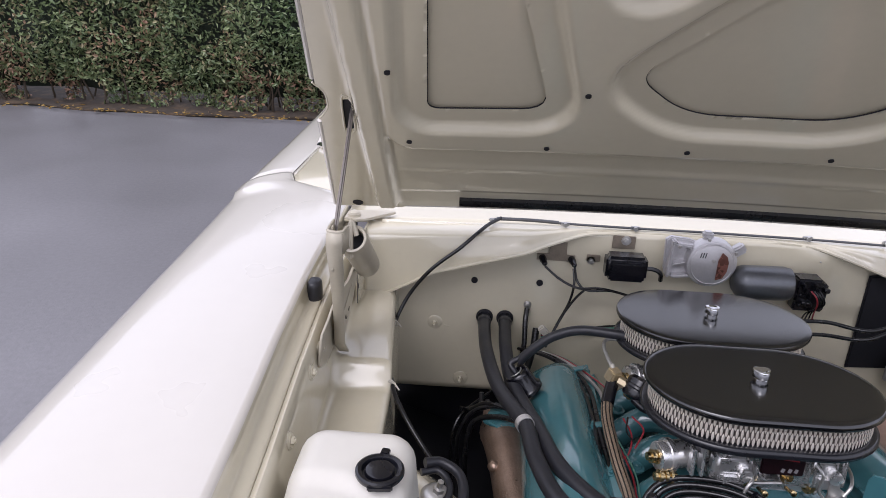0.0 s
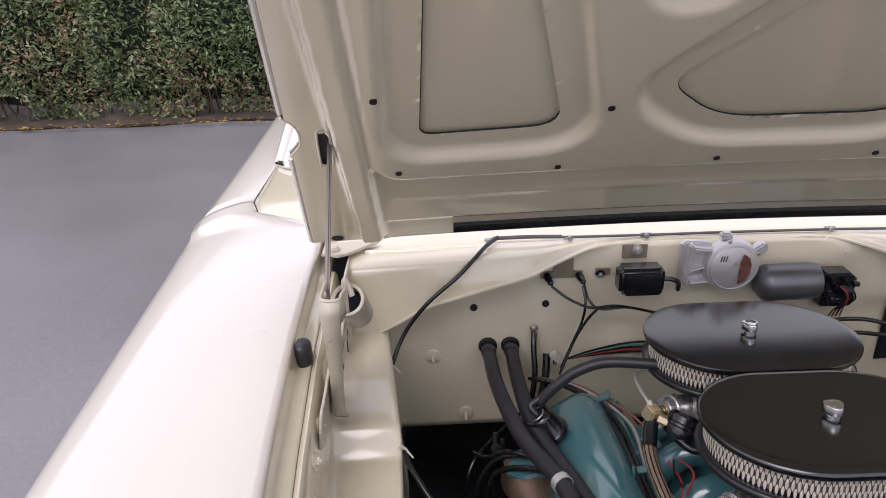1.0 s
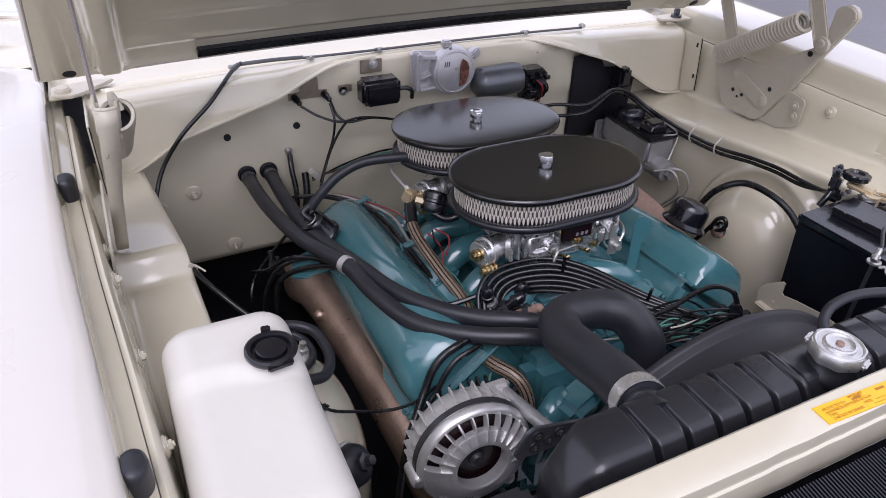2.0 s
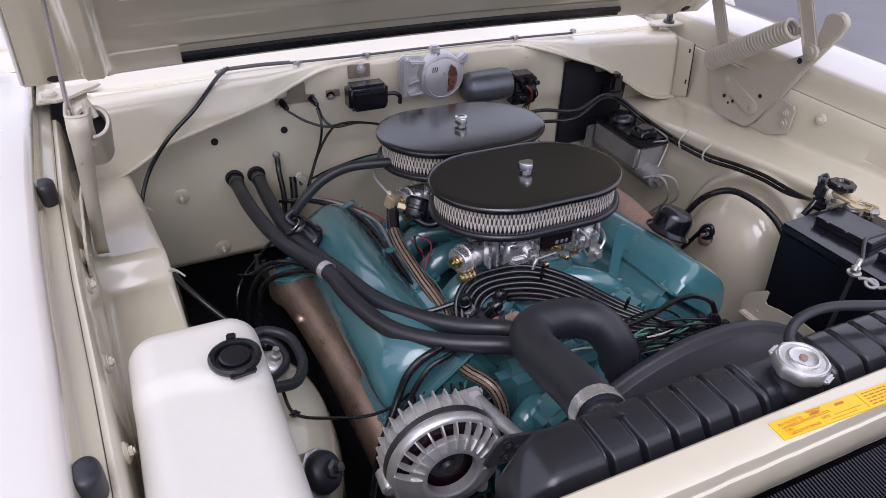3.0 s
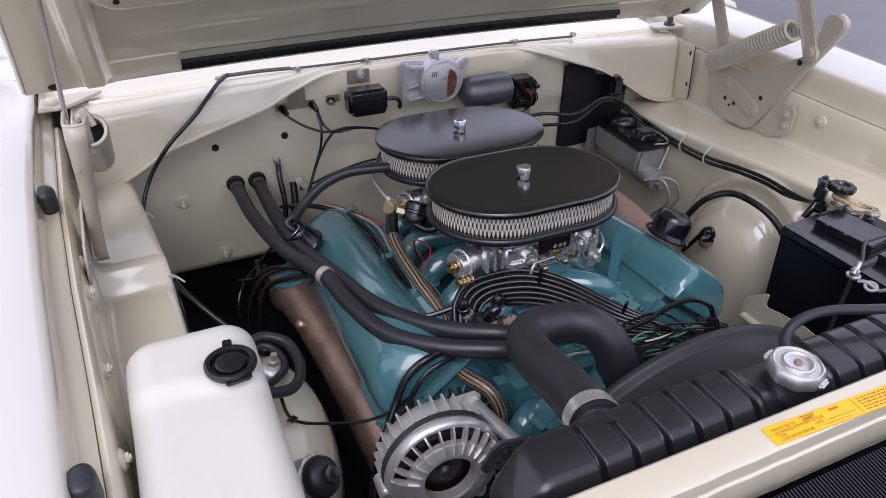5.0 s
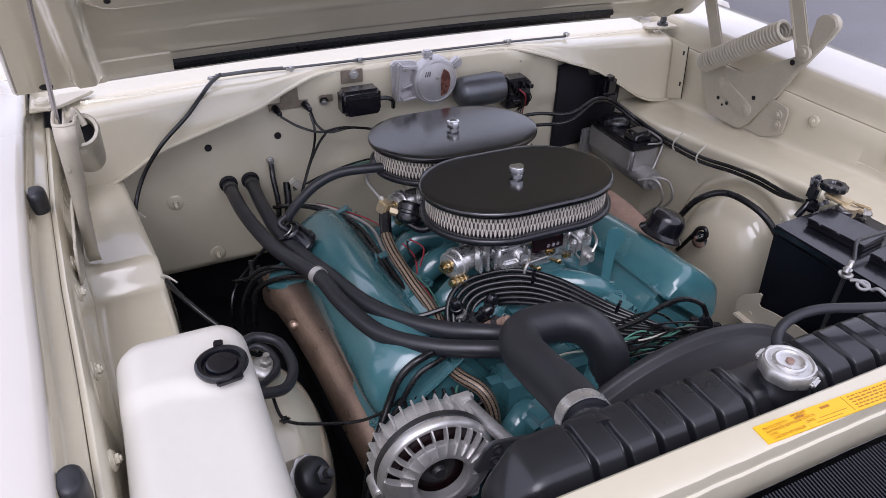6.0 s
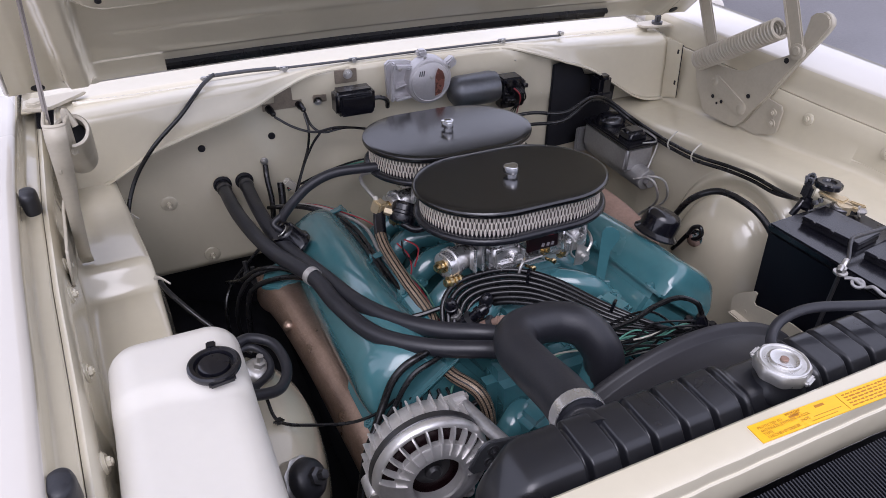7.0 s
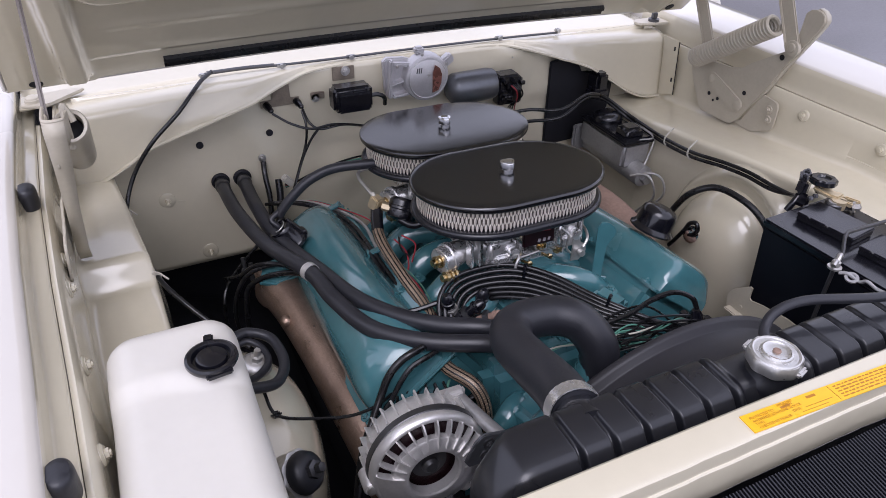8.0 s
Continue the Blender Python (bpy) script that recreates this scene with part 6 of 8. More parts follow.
# dark looms that lie in the valley and hang beside the left valve cover
for k in range(7):
    o = 0.011 * k
    pipe("wire", "dark loom wire lying in the engine valley", "wire", [(-0.21 + o * 0.4, -0.30 - o * 0.6, 0.735), (-0.19 + o * 0.5, -0.36 - o * 0.3, 0.742 + 0.008 * rnd.random()), (-0.165 + o, -0.405 + 0.02 * rnd.random(), 0.745 + 0.012 * rnd.random()), (-0.12 + o, -0.425 - 0.02 * rnd.random(), 0.748), (-0.05 + o, -0.45, 0.738)], 0.0018 + 0.0015 * rnd.random(), wire_black, 8, 8, group="engine wiring")
for k in range(6):
    o = 0.012 * k
    pipe("wire", "dark wire looping down in front of the valve cover", "wire", [(-0.255 + o, -0.385 - 0.004 * k, 0.752), (-0.275 + o * 1.1, -0.42, 0.735 - 0.004 * k), (-0.29 + o * 1.4, -0.455 - 0.005 * k, 0.69), (-0.285 + o * 1.9, -0.47, 0.645 + 0.006 * k), (-0.24 + o * 1.6, -0.475, 0.63 + 0.012 * k), (-0.19 + o, -0.47, 0.66 + 0.01 * k)], 0.0022 + 0.001 * rnd.random(), wire_black, 8, 8, group="engine wiring")
# distributor
ds = thing("distributor", "black distributor cap with a boot beside the valve cover", "distributor", (0.2, -0.548, 0.70))
bm = bm_new()
lathe(bm, [(0.040, 0), (0.042, 0.02), (0.036, 0.03), (0.034, 0.05), (0.016, 0.056), (0.013, 0.075), (0.010, 0.082), (0.006, 0.090)], (0.205, -0.548, 0.705), (-0.2, 0, 1), 28)
part("cap", bm, plastic_black, ds)
for k in range(8):
    t = k * math.pi / 4
    bm = bm_new()
    lathe(bm, [(0.008, 0), (0.008, 0.022), (0.005, 0.026)], (0.198 + 0.026 * math.cos(t), -0.548 + 0.026 * math.sin(t), 0.742), (-0.2, 0, 1), 10)
    part("terminal_tower", bm, plastic_black, ds)
bm = bm_new()
lathe(bm, [(0.028, -0.09), (0.036, -0.02), (0.045, -0.005), (0.045, 0.002)], (0.205, -0.548, 0.705), (-0.2, 0, 1), 28)
part("body", bm, dark_steel, ds)
vac = thing("vacuum_canister", "round dark steel vacuum advance canister", "vacuum canister", (0.262, -0.545, 0.715))
bm = bm_new()
lathe(bm, [(0.03, 0), (0.034, 0.006), (0.034, 0.012), (0.03, 0.02), (0.01, 0.024)], (0.25, -0.545, 0.705), (0.4, -0.6, 0.7), 26)
part("canister", bm, dark_steel, vac)
# small wires round the water pump
for k in range(12):
    a = Vector((rnd.uniform(0.0, 0.10), rnd.uniform(-0.54, -0.49), rnd.uniform(0.74, 0.78)))
    e = Vector((rnd.uniform(0.12, 0.20), rnd.uniform(-0.57, -0.53), rnd.uniform(0.73, 0.77)))
    q = (a + e) / 2 + Vector((rnd.gauss(0, 0.01), rnd.gauss(0, 0.01), rnd.gauss(0.012, 0.012)))
    pipe("wire", "thin loose wire in front of the engine", "wire", [a, q, e], rnd.uniform(0.0013, 0.0022), (wire_black, wire_black, green_wire, wire_black, steel)[k % 5], 6, 8, group="front wiring")
for k in range(9):
    a = Vector((rnd.uniform(-0.02, 0.06), rnd.uniform(-0.565, -0.535), rnd.uniform(0.755, 0.785)))
    e = Vector((rnd.uniform(0.16, 0.21), rnd.uniform(-0.57, -0.545), rnd.uniform(0.752, 0.785)))
    q = (a + e) / 2 + Vector((rnd.gauss(0, 0.012), rnd.gauss(0, 0.008), rnd.gauss(-0.006, 0.012)))
    w = a.lerp(q, 0.5) + Vector((0, 0, rnd.gauss(0, 0.008)))
    pipe("wire", "thin loose wire in front of the engine", "wire", [a, w, q, e], rnd.uniform(0.0015, 0.0024), (wire_black, wire_black, wire_black, green_wire)[k % 4], 6, 8, group="front wiring")
for k in range(4):
    sway = [Vector((0, 0.004 * math.sin(j * 1.7 + k * 1.6), 0.003 * math.cos(j * 1.7 + k * 1.6))) for j in range(7)]
    run = [(0.030, -0.526, 0.772), (0.055, -0.531, 0.776), (0.08, -0.537, 0.777), (0.110, -0.543, 0.776), (0.135, -0.544, 0.778), (0.160, -0.544, 0.777), (0.186, -0.546, 0.772)]
    pipe("wire", "pale thin wire twisted along the front wiring", "wire", [Vector(p) + w for p, w in zip(run, sway)], 0.0015, (green_wire, clear_tie, wire_black, green_wire)[k], 6, 6, group="front wiring")
for k in range(2):
    pipe("wire", "pale thin wire behind the radiator hose", "wire", [(-0.080, -0.516 - 0.006 * k, 0.774), (-0.055, -0.519, 0.778 - 0.003 * k), (-0.030, -0.524 + 0.003 * k, 0.777), (0.000, -0.528, 0.774)], 0.0014, (clear_tie, green_wire)[k], 6, 6, group="front wiring")
# sender and boots in front of the carburettor
for k, (p, d, m_) in enumerate((((-0.152, -0.350, 0.757), (-0.3, -0.1, 0.9), plastic_black), ((-0.132, -0.372, 0.757), (0.6, -0.3, 0.7), plastic_black), ((-0.106, -0.395, 0.757), (0.6, -0.5, 0.5), rust), ((-0.100, -0.355, 0.752), (0.1, -0.2, 1.0), plastic_black))):
    s = thing("coolant_sender", "small threaded sender with a rubber boot", "sender", p, group="coolant senders")
    bm = bm_new()
    g = 0.68 if m_ is rust else 0.9
    lathe(bm, [(r * g, h * g) for r, h in ((0.0125, -0.03), (0.0125, 0.0), (0.010, 0.002), (0.010, 0.016), (0.0128, 0.018), (0.0128, 0.023), (0.0108, 0.024), (0.0108, 0.029), (0.0120, 0.030), (0.0095, 0.038), (0.005, 0.042))], p, d, 18)
    part("sender_body", bm, m_, s)
    bm = bm_new()
    lathe(bm, [(0.0135, -0.004), (0.0135, 0.004)], p, d, 6)
    part("hex_nut", bm, dark_steel if k else steel, s)
# throttle rod
pipe("throttle_cable", "thin black cable across the heater hoses", "cable", [(-0.46, 0.10, 0.60), (-0.44, 0.02, 0.655), (-0.405, -0.02, 0.70), (-0.36, -0.06, 0.712), (-0.32, -0.18, 0.738), (-0.27, -0.28, 0.745), (-0.22, -0.32, 0.75), (-0.16, -0.335, 0.765)], 0.0045, wire_black, 8, 8)
pipe("harness", "dark wiring loom bundle behind the exhaust manifold", "wiring", [(-0.44, -0.02, 0.50), (-0.442, -0.03, 0.58), (-0.432, -0.03, 0.655), (-0.395, -0.05, 0.69), (-0.34, -0.10, 0.715), (-0.30, -0.20, 0.73), (-0.27, -0.28, 0.735)], 0.0055, wire_black, 10, 8)
pipe("harness", "dark wiring loom bundle behind the exhaust manifold", "wiring", [(-0.455, 0.0, 0.50), (-0.46, -0.01, 0.60), (-0.435, -0.015, 0.67), (-0.39, -0.03, 0.70), (-0.33, -0.07, 0.712), (-0.29, -0.17, 0.735)], 0.0045, wire_black, 10, 8)
pipe("cable", "black cable hanging in front of the firewall", "cable", [(-0.33, 0.22, 0.62), (-0.40, 0.16, 0.60), (-0.46, 0.10, 0.575), (-0.475, 0.07, 0.52), (-0.47, 0.06, 0.42)], 0.0038, wire_black, 8, 8)
for p in ((-0.415, 0.11, 0.60), (-0.40, 0.12, 0.575)):
    s = thing("cable_end", "small dark steel cable end with a ring", "cable end", p)
    bm = bm_new()
    lathe(bm, [(0.010, 0), (0.010, 0.006), (0.004, 0.007)], p, (0.3, -0.8, 0.4), 14)
    cyl(bm, p, (p[0], p[1] + 0.01, p[2] + 0.03), 0.005, seg=10)
    part("ferrule", bm, dark_steel, s)

# hood release cable down the apron
pipe("cable", "dark grey cable from the cowl lip down along the inner fender", "cable", [(-0.395, 0.285, 0.980), (-0.420, 0.255, 0.976), (-0.448, 0.222, 0.962), (-0.480, 0.203, 0.936), (-0.541, 0.190, 0.886), (-0.587, 0.184, 0.825), (-0.612, 0.141, 0.775), (-0.604, 0.023, 0.782), (-0.582, -0.104, 0.782), (-0.553, -0.165, 0.765), (-0.512, -0.215, 0.735), (-0.47, -0.27, 0.72)], 0.0042, wire_black, 10, 10)
for p in ((-0.610, 0.138, 0.776), (-0.582, -0.104, 0.782)):
    t = thing("cable_tie", "pale nylon cable tie with loose tails", "cable tie", p, group="cable ties")
    bm = bm_new()
    lathe(bm, [(0.0055, -0.003), (0.0065, -0.003), (0.0065, 0.003), (0.0055, 0.003)], p, (0.1, 1, 0), 14, caps=False)
    box(bm, (p[0] - 0.004, p[1], p[2] + 0.008), (0.008, 0.007, 0.006), 0.001)
    tube(bm, [(p[0] - 0.004, p[1], p[2] + 0.010), (p[0] + 0.004, p[1] - 0.012, p[2] + 0.014), (p[0] + 0.016, p[1] - 0.026, p[2] + 0.008)], 0.0017, 6, 4)
    tube(bm, [(p[0] - 0.004, p[1], p[2] + 0.010), (p[0] - 0.010, p[1] + 0.012, p[2] + 0.014), (p[0] - 0.018, p[1] + 0.020, p[2] + 0.010)], 0.0017, 6, 4)
    part("nylon_strap", bm, clear_tie, t)
# washer tube along the cowl lip
wt = thing("washer_tube", "thin dark washer tube clipped along the cowl lip", "tube", (0, 0.285, 0.97))
bm = bm_new()
tube(bm, [(-0.412, 0.284, 0.977), (-0.33, 0.281, 0.979), (-0.253, 0.281, 0.977), (-0.10, 0.280, 0.976), (0.05, 0.280, 0.976), (0.27, 0.280, 0.974), (0.434, 0.280, 0.970)], 0.0028, 8, 8)
part("tube_run", bm, dark_steel, wt)
bm = bm_new()
tube(bm, [(-0.405, 0.284, 0.979), (-0.33, 0.281, 0.981), (-0.268, 0.281, 0.979)], 0.0036, 8, 6)
part("rubber_end", bm, dark_steel, wt)
for x in (-0.415, -0.253, -0.10, 0.27, 0.434):
    bm = bm_new()
    box(bm, (x, 0.282, 0.976), (0.022 if abs(x) < 0.3 else 0.014, 0.008, 0.008), 0.002)
    cyl(bm, (x, 0.276, 0.976), (x, 0.272, 0.976), 0.005, seg=10)
    part("clip", bm, steel, wt)

# ---- firewall fittings ----
vr = thing("resistor_block", "black moulded regulator box on a steel bracket", "regulator", (-0.115, 0.24, 0.91))
bm = bm_new()
box(bm, (-0.122, 0.225, 0.908), (0.088, 0.045, 0.055), 0.008, 3)
box(bm, (-0.122, 0.200, 0.905), (0.074, 0.012, 0.043), 0.004, 2)
part("housing", bm, plastic_black, vr)
bm = bm_new()
box(bm, (-0.122, fw_y(0.95) - 0.004, 0.945), (0.05, 0.004, 0.03), 0.001)
part("bracket", bm, tarnish, vr)
bm = bm_new()
box(bm, (-0.185, fw_y(0.9) - 0.006, 0.905), (0.03, 0.004, 0.016), 0.001)
part("bracket", bm, tarnish, vr)
for bx, bz, br in ((-0.118, 0.950, 0.008), (-0.190, 0.900, 0.007)):
    bm = bm_new()
    bolt(bm, (bx, fw_y(bz) - 0.006, bz), (0, -1, 0), br, 0.009)
    part("bolt", bm, steel, vr)
bm = bm_new()
tube(bm, [(-0.078, 0.225, 0.905), (-0.060, 0.222, 0.905), (-0.045, 0.225, 0.895), (-0.040, 0.235, 0.875)], 0.005, 8, 6)
part("lead", bm, wire_black, vr)

bp = thing("connector_bracket", "steel bracket with two bullet connectors on the firewall", "bracket", (-0.275, 0.25, 0.90))
bm = bm_new()
prism(bm, [(-0.31, 0.893), (-0.225, 0.893), (-0.225, 0.908), (-0.245, 0.908), (-0.245, 0.938), (-0.283, 0.938), (-0.283, 0.908), (-0.31, 0.908)], Matrix.Translation((0, fw_y(0.9) - 0.003, 0)) @ XZ, 0.003, 0.0008)
part("plate", bm, tarnish, bp)
for x in (-0.298, -0.233):
    bm = bm_new()
    lathe(bm, [(0.008, 0), (0.008, 0.012), (0.006, 0.016), (0.006, 0.024), (0.003, 0.028)], (x, fw_y(0.9) - 0.005, 0.900), (0.25, -1, -0.3), 14)
    part("bullet_connector", bm, plastic_black, bp)
# black discs on the plate stand for the shade in its holes
for x, z in ((-0.272, 0.925), (-0.256, 0.927)):
    bm = bm_new()
    cyl(bm, (x, fw_y(z) - 0.0075, z), (x, fw_y(z) - 0.0065, z), 0.005, seg=14)
    part("bracket_shade_disc", bm, deep_black, bp)
for pts in ([(-0.293, 0.235, 0.892), (-0.26, 0.215, 0.872), (-0.22, 0.20, 0.86), (-0.17, 0.20, 0.862), (-0.10, 0.19, 0.850), (-0.03, 0.17, 0.83)],
            [(-0.228, 0.235, 0.892), (-0.222, 0.21, 0.870), (-0.20, 0.20, 0.856), (-0.15, 0.20, 0.858), (-0.09, 0.19, 0.848)],
            [(-0.230, 0.235, 0.890), (-0.228, 0.215, 0.86), (-0.235, 0.21, 0.82), (-0.255, 0.20, 0.775), (-0.275, 0.19, 0.73)],
            [(-0.205, 0.205, 0.855), (-0.225, 0.205, 0.83), (-0.25, 0.20, 0.785), (-0.28, 0.18, 0.72)]):
    pipe("wire", "black wire lead along the firewall", "wire", pts, 0.0028, wire_black, 8, 8, group="firewall wiring")
for pts, r in (([(-0.322, 0.255, 0.775), (-0.325, 0.235, 0.75), (-0.325, 0.21, 0.70), (-0.335, 0.19, 0.64)], 0.006), ([(-0.30, 0.22, 0.745), (-0.305, 0.20, 0.70), (-0.32, 0.18, 0.64)], 0.008)):
    pipe("cable", "black cable dropping down the firewall", "cable", pts, r, wire_black, 10, 6)
s = thing("ground_stud", "bolted ring terminal on the firewall", "terminal", (-0.322, 0.255, 0.78))
bm = bm_new()
lathe(bm, [(0.0085, 0), (0.0085, 0.003), (0.0055, 0.004), (0.0055, 0.008), (0.003, 0.009)], (-0.322, fw_y(0.78) - 0.002, 0.782), (0, -1, 0), 18)
part("ring_terminal", bm, steel, s)
s = thing("connector_plug", "cream plastic wire connector", "connector", (-0.283, 0.20, 0.745))
bm = bm_new()
box(bm, (-0.283, 0.20, 0.748), (0.016, 0.014, 0.034), 0.003, 2, m=pose(0, 0, 0, 10, -40, 0))
part("plug_body", bm, clear_tie, s)
for k in range(5):
    o = 0.006 * k
    pipe("wire", "loom wire across the lower firewall", "wire", [(-0.29, 0.20, 0.74 - o * 0.3), (-0.20, 0.225, 0.735 + o * 0.5), (-0.10, 0.23, 0.735 + o), (0.0, 0.22, 0.72 + o)], 0.0022, (wire_black, red_wire, wire_black, green_wire, wire_black)[k], 6, 8, group="firewall wiring")

# wiper motor
wm = thing("wiper_motor", "windscreen wiper motor with silver gear housing and grey case", "wiper motor", (0.09, 0.24, 0.92))
bm = bm_new()
o = (0.057, 0.245, 0.927)
lathe(bm, [(0.054, 0), (0.054, 0.020), (0.051, 0.0255), (0.046, 0.027)], o, (0, -1, 0), 48)
prism(bm, [(-0.040, 0.968), (-0.030, 0.976), (0.010, 0.972), (0.040, 0.962), (0.040, 0.888), (0.006, 0.880), (-0.030, 0.886), (-0.036, 0.900)], Matrix.Translation((0, 0.256, 0)) @ XZ, 0.014, 0.003)
box(bm, (-0.026, 0.240, 0.930), (0.010, 0.030, 0.086), 0.003, 2, m=pose(0, 0, 0, 0, 4, 0))
box(bm, (-0.004, 0.238, 0.962), (0.048, 0.026, 0.008), 0.003, 2, m=pose(0, 0, 0, 0, 6, 0))
box(bm, (-0.004, 0.238, 0.922), (0.044, 0.026, 0.007), 0.003, 2, m=pose(0, 0, 0, 0, -14, 0))
box(bm, (0.002, 0.238, 0.892), (0.050, 0.026, 0.008), 0.003, 2, m=pose(0, 0, 0, 0, -6, 0))
box(bm, (0.045, 0.243, 0.985), (0.022, 0.02, 0.016), 0.004, 2)
box(bm, (0.115, 0.243, 0.955), (0.028, 0.022, 0.022), 0.004, 2, m=pose(0, 0, 0, 0, -35, 0))
part("gear_housing", bm, light_alloy, wm, "cast silver gear housing")
bm = bm_new()
lathe(bm, [(0.0465, 0.0262), (0.0465, 0.0285), (0.0445, 0.0305), (0.0435, 0.0300), (0.0425, 0.0305), (0.002, 0.0315)], o, (0, -1, 0), 48)
part("cover_plate", bm, light_alloy, wm)
bm = bm_new()
prism(bm, [(0.060, -0.033), (0.074, -0.028), (0.081, -0.012), (0.082, 0.008), (0.077, 0.022), (0.066, 0.030), (0.060, 0.012)], Matrix.Translation((o[0] - 0.05, 0.213, o[2])) @ XZ, 0.002)
part("copper_patch", bm, mat("copper_tone", (0.30, 0.13, 0.10), 0.3, metal=0.7, vary=0.3, scale=60), wm, "copper coloured worn patch")
for x, z in ((0.058, 0.937), (0.100, 0.957), (0.04, 0.985), (-0.018, 0.965)):
    bm = bm_new()
    bolt(bm, (x, 0.214, z), (0, -1, 0), 0.005, 0.004, False)
    part("screw", bm, steel, wm)
for k in range(3):
    bm = bm_new()
    box(bm, (0.030 + 0.005 * k, 0.2135, 0.948), (0.002, 0.001, 0.012), m=pose(0, 0, 0, 0, 10, 0))
    part("cover_mark", bm, dark_steel, wm)
bm = bm_new()
lathe(bm, [(0.018, 0), (0.034, 0.012), (0.037, 0.02), (0.037, 0.105), (0.034, 0.118), (0.014, 0.122)], (0.108, 0.222, 0.889), (1, 0, 0.02), 32)
part("motor_case", bm, grey_case, wm, "dull grey zinc motor case")
bm = bm_new()
box(bm, (0.268, 0.232, 0.880), (0.055, 0.04, 0.055), 0.004, 2)
for k in range(6):
    box(bm, (0.251 + 0.008 * k, 0.208, 0.895 - 0.012 * (k % 3)), (0.006, 0.014, 0.012), 0.002)
rnd3 = random.Random(8)
for k in range(12):
    box(bm, (0.244 + 0.066 * rnd3.random(), 0.212 + 0.012 * rnd3.random(), 0.838 + 0.062 * rnd3.random()), (0.012, 0.018, 0.010), 0.002, 1, m=pose(0, 0, 0, rnd3.uniform(-8, 8), rnd3.uniform(-12, 12), 0))
box(bm, (0.278, 0.236, 0.862), (0.066, 0.030, 0.066), 0.004, 2)
part("connector", bm, plastic_black, wm)
for k in range(4):
    bm = bm_new()
    tube(bm, [(0.268 + k * 0.006, 0.205, 0.885), (0.276 + k * 0.005, 0.192, 0.875), (0.284 + k * 0.004, 0.198, 0.855), (0.29 - k * 0.005, 0.215, 0.83), (0.30 - k * 0.008, 0.235, 0.80)], 0.0017, 6, 6)
    part("lead", bm, (red_wire, wire_black, wire_black, wire_black)[k], wm)

# black panel, pedal linkage and master cylinder
bb = thing("bulkhead_cover", "black bulkhead cover plate with a fuse box lug", "cover plate", (0.50, 0.26, 0.80))
bm = bm_new()
prism(bm, [(0.408, 0.68), (0.60, 0.69), (0.605, 0.83), (0.545, 0.865), (0.50, 0.868), (0.485, 0.905), (0.45, 0.915), (0.405, 0.908)], Matrix.Translation((0, 0.258, 0)) @ XZ, 0.009, 0.003)
part("plate", bm, deep_black, bb)
bm = bm_new()
box(bm, (0.525, 0.21, 0.855), (0.035, 0.05, 0.06), 0.008, 2)
box(bm, (0.520, 0.20, 0.835), (0.05, 0.04, 0.025), 0.006, 2)
part("fuse_lug", bm, plastic_black, bb)
mc = thing("brake_master_cylinder", "grey cast brake master cylinder with a black lid and wire bail", "master cylinder", (0.53, 0.11, 0.70))
M = Matrix.Translation((0.527, 0.112, 0.741))
bm = bm_new()
box(bm, (0, 0, -0.005), (0.082, 0.180, 0.066), 0.008, 3)
cyl(bm, (0, 0.11, -0.045), (0, -0.13, -0.045), 0.026, seg=24, bev=0.004)
box(bm, (0, 0.10, -0.03), (0.11, 0.012, 0.07), 0.004)
cyl(bm, (0, -0.128, -0.045), (0, -0.145, -0.045), 0.014, seg=6)
box(bm, (0.03, -0.06, -0.03), (0.03, 0.035, 0.03), 0.004)
bm.transform(M)
part("cast_body", bm, cast_iron, mc, "grey cast iron body")
bm = bm_new()
box(bm, (0, 0, 0.029), (0.090, 0.188, 0.010), 0.003, 2)
box(bm, (0, 0.0, 0.0345), (0.078, 0.172, 0.006), 0.0025, 2)
lathe(bm, [(0.036, 0.034), (0.036, 0.044), (0.033, 0.052), (0.026, 0.057), (0.012, 0.060), (0.002, 0.0605)], (0, 0.038, 0), (0, 0, 1), 32)
box(bm, (0, -0.050, 0.045), (0.060, 0.056, 0.026), 0.008, 3, top=0.8)
bm.transform(M)
part("lid", bm, plastic_black, mc, "glossy black pressed lid")
bm = bm_new()
tube(bm, [(0.010, 0.088, 0.030), (0.030, 0.080, 0.046), (0.047, 0.03, 0.046), (0.049, -0.05, 0.040), (0.047, -0.088, 0.030), (0.030, -0.098, -0.010), (0.020, -0.102, -0.030)], 0.0024, 8, 6)
tube(bm, [(0.043, 0.085, 0.036), (0.044, 0.0, 0.040), (0.043, -0.088, 0.036), (0.0, -0.09, 0.036)], 0.002, 8, 6)
bm.transform(M)
part("wire_bail", bm, steel, mc)
for k in (0, 1):
    pipe("brake_line", "bent steel brake line from the master cylinder", "brake line", [(0.515 - 0.02 * k, -0.005, 0.70), (0.535 - 0.02 * k, -0.03, 0.712), (0.555 - 0.03 * k, -0.05, 0.70), (0.558 - 0.03 * k, -0.06, 0.66), (0.545 - 0.03 * k, -0.02, 0.60), (0.52 - 0.03 * k, 0.03, 0.52)], 0.003, steel, 8, 8, group="brake lines")
wl_ = thing("wire_loom", "pair of black cables clipped along the inner fender to the battery", "wiring", (0.56, -0.1, 0.80))
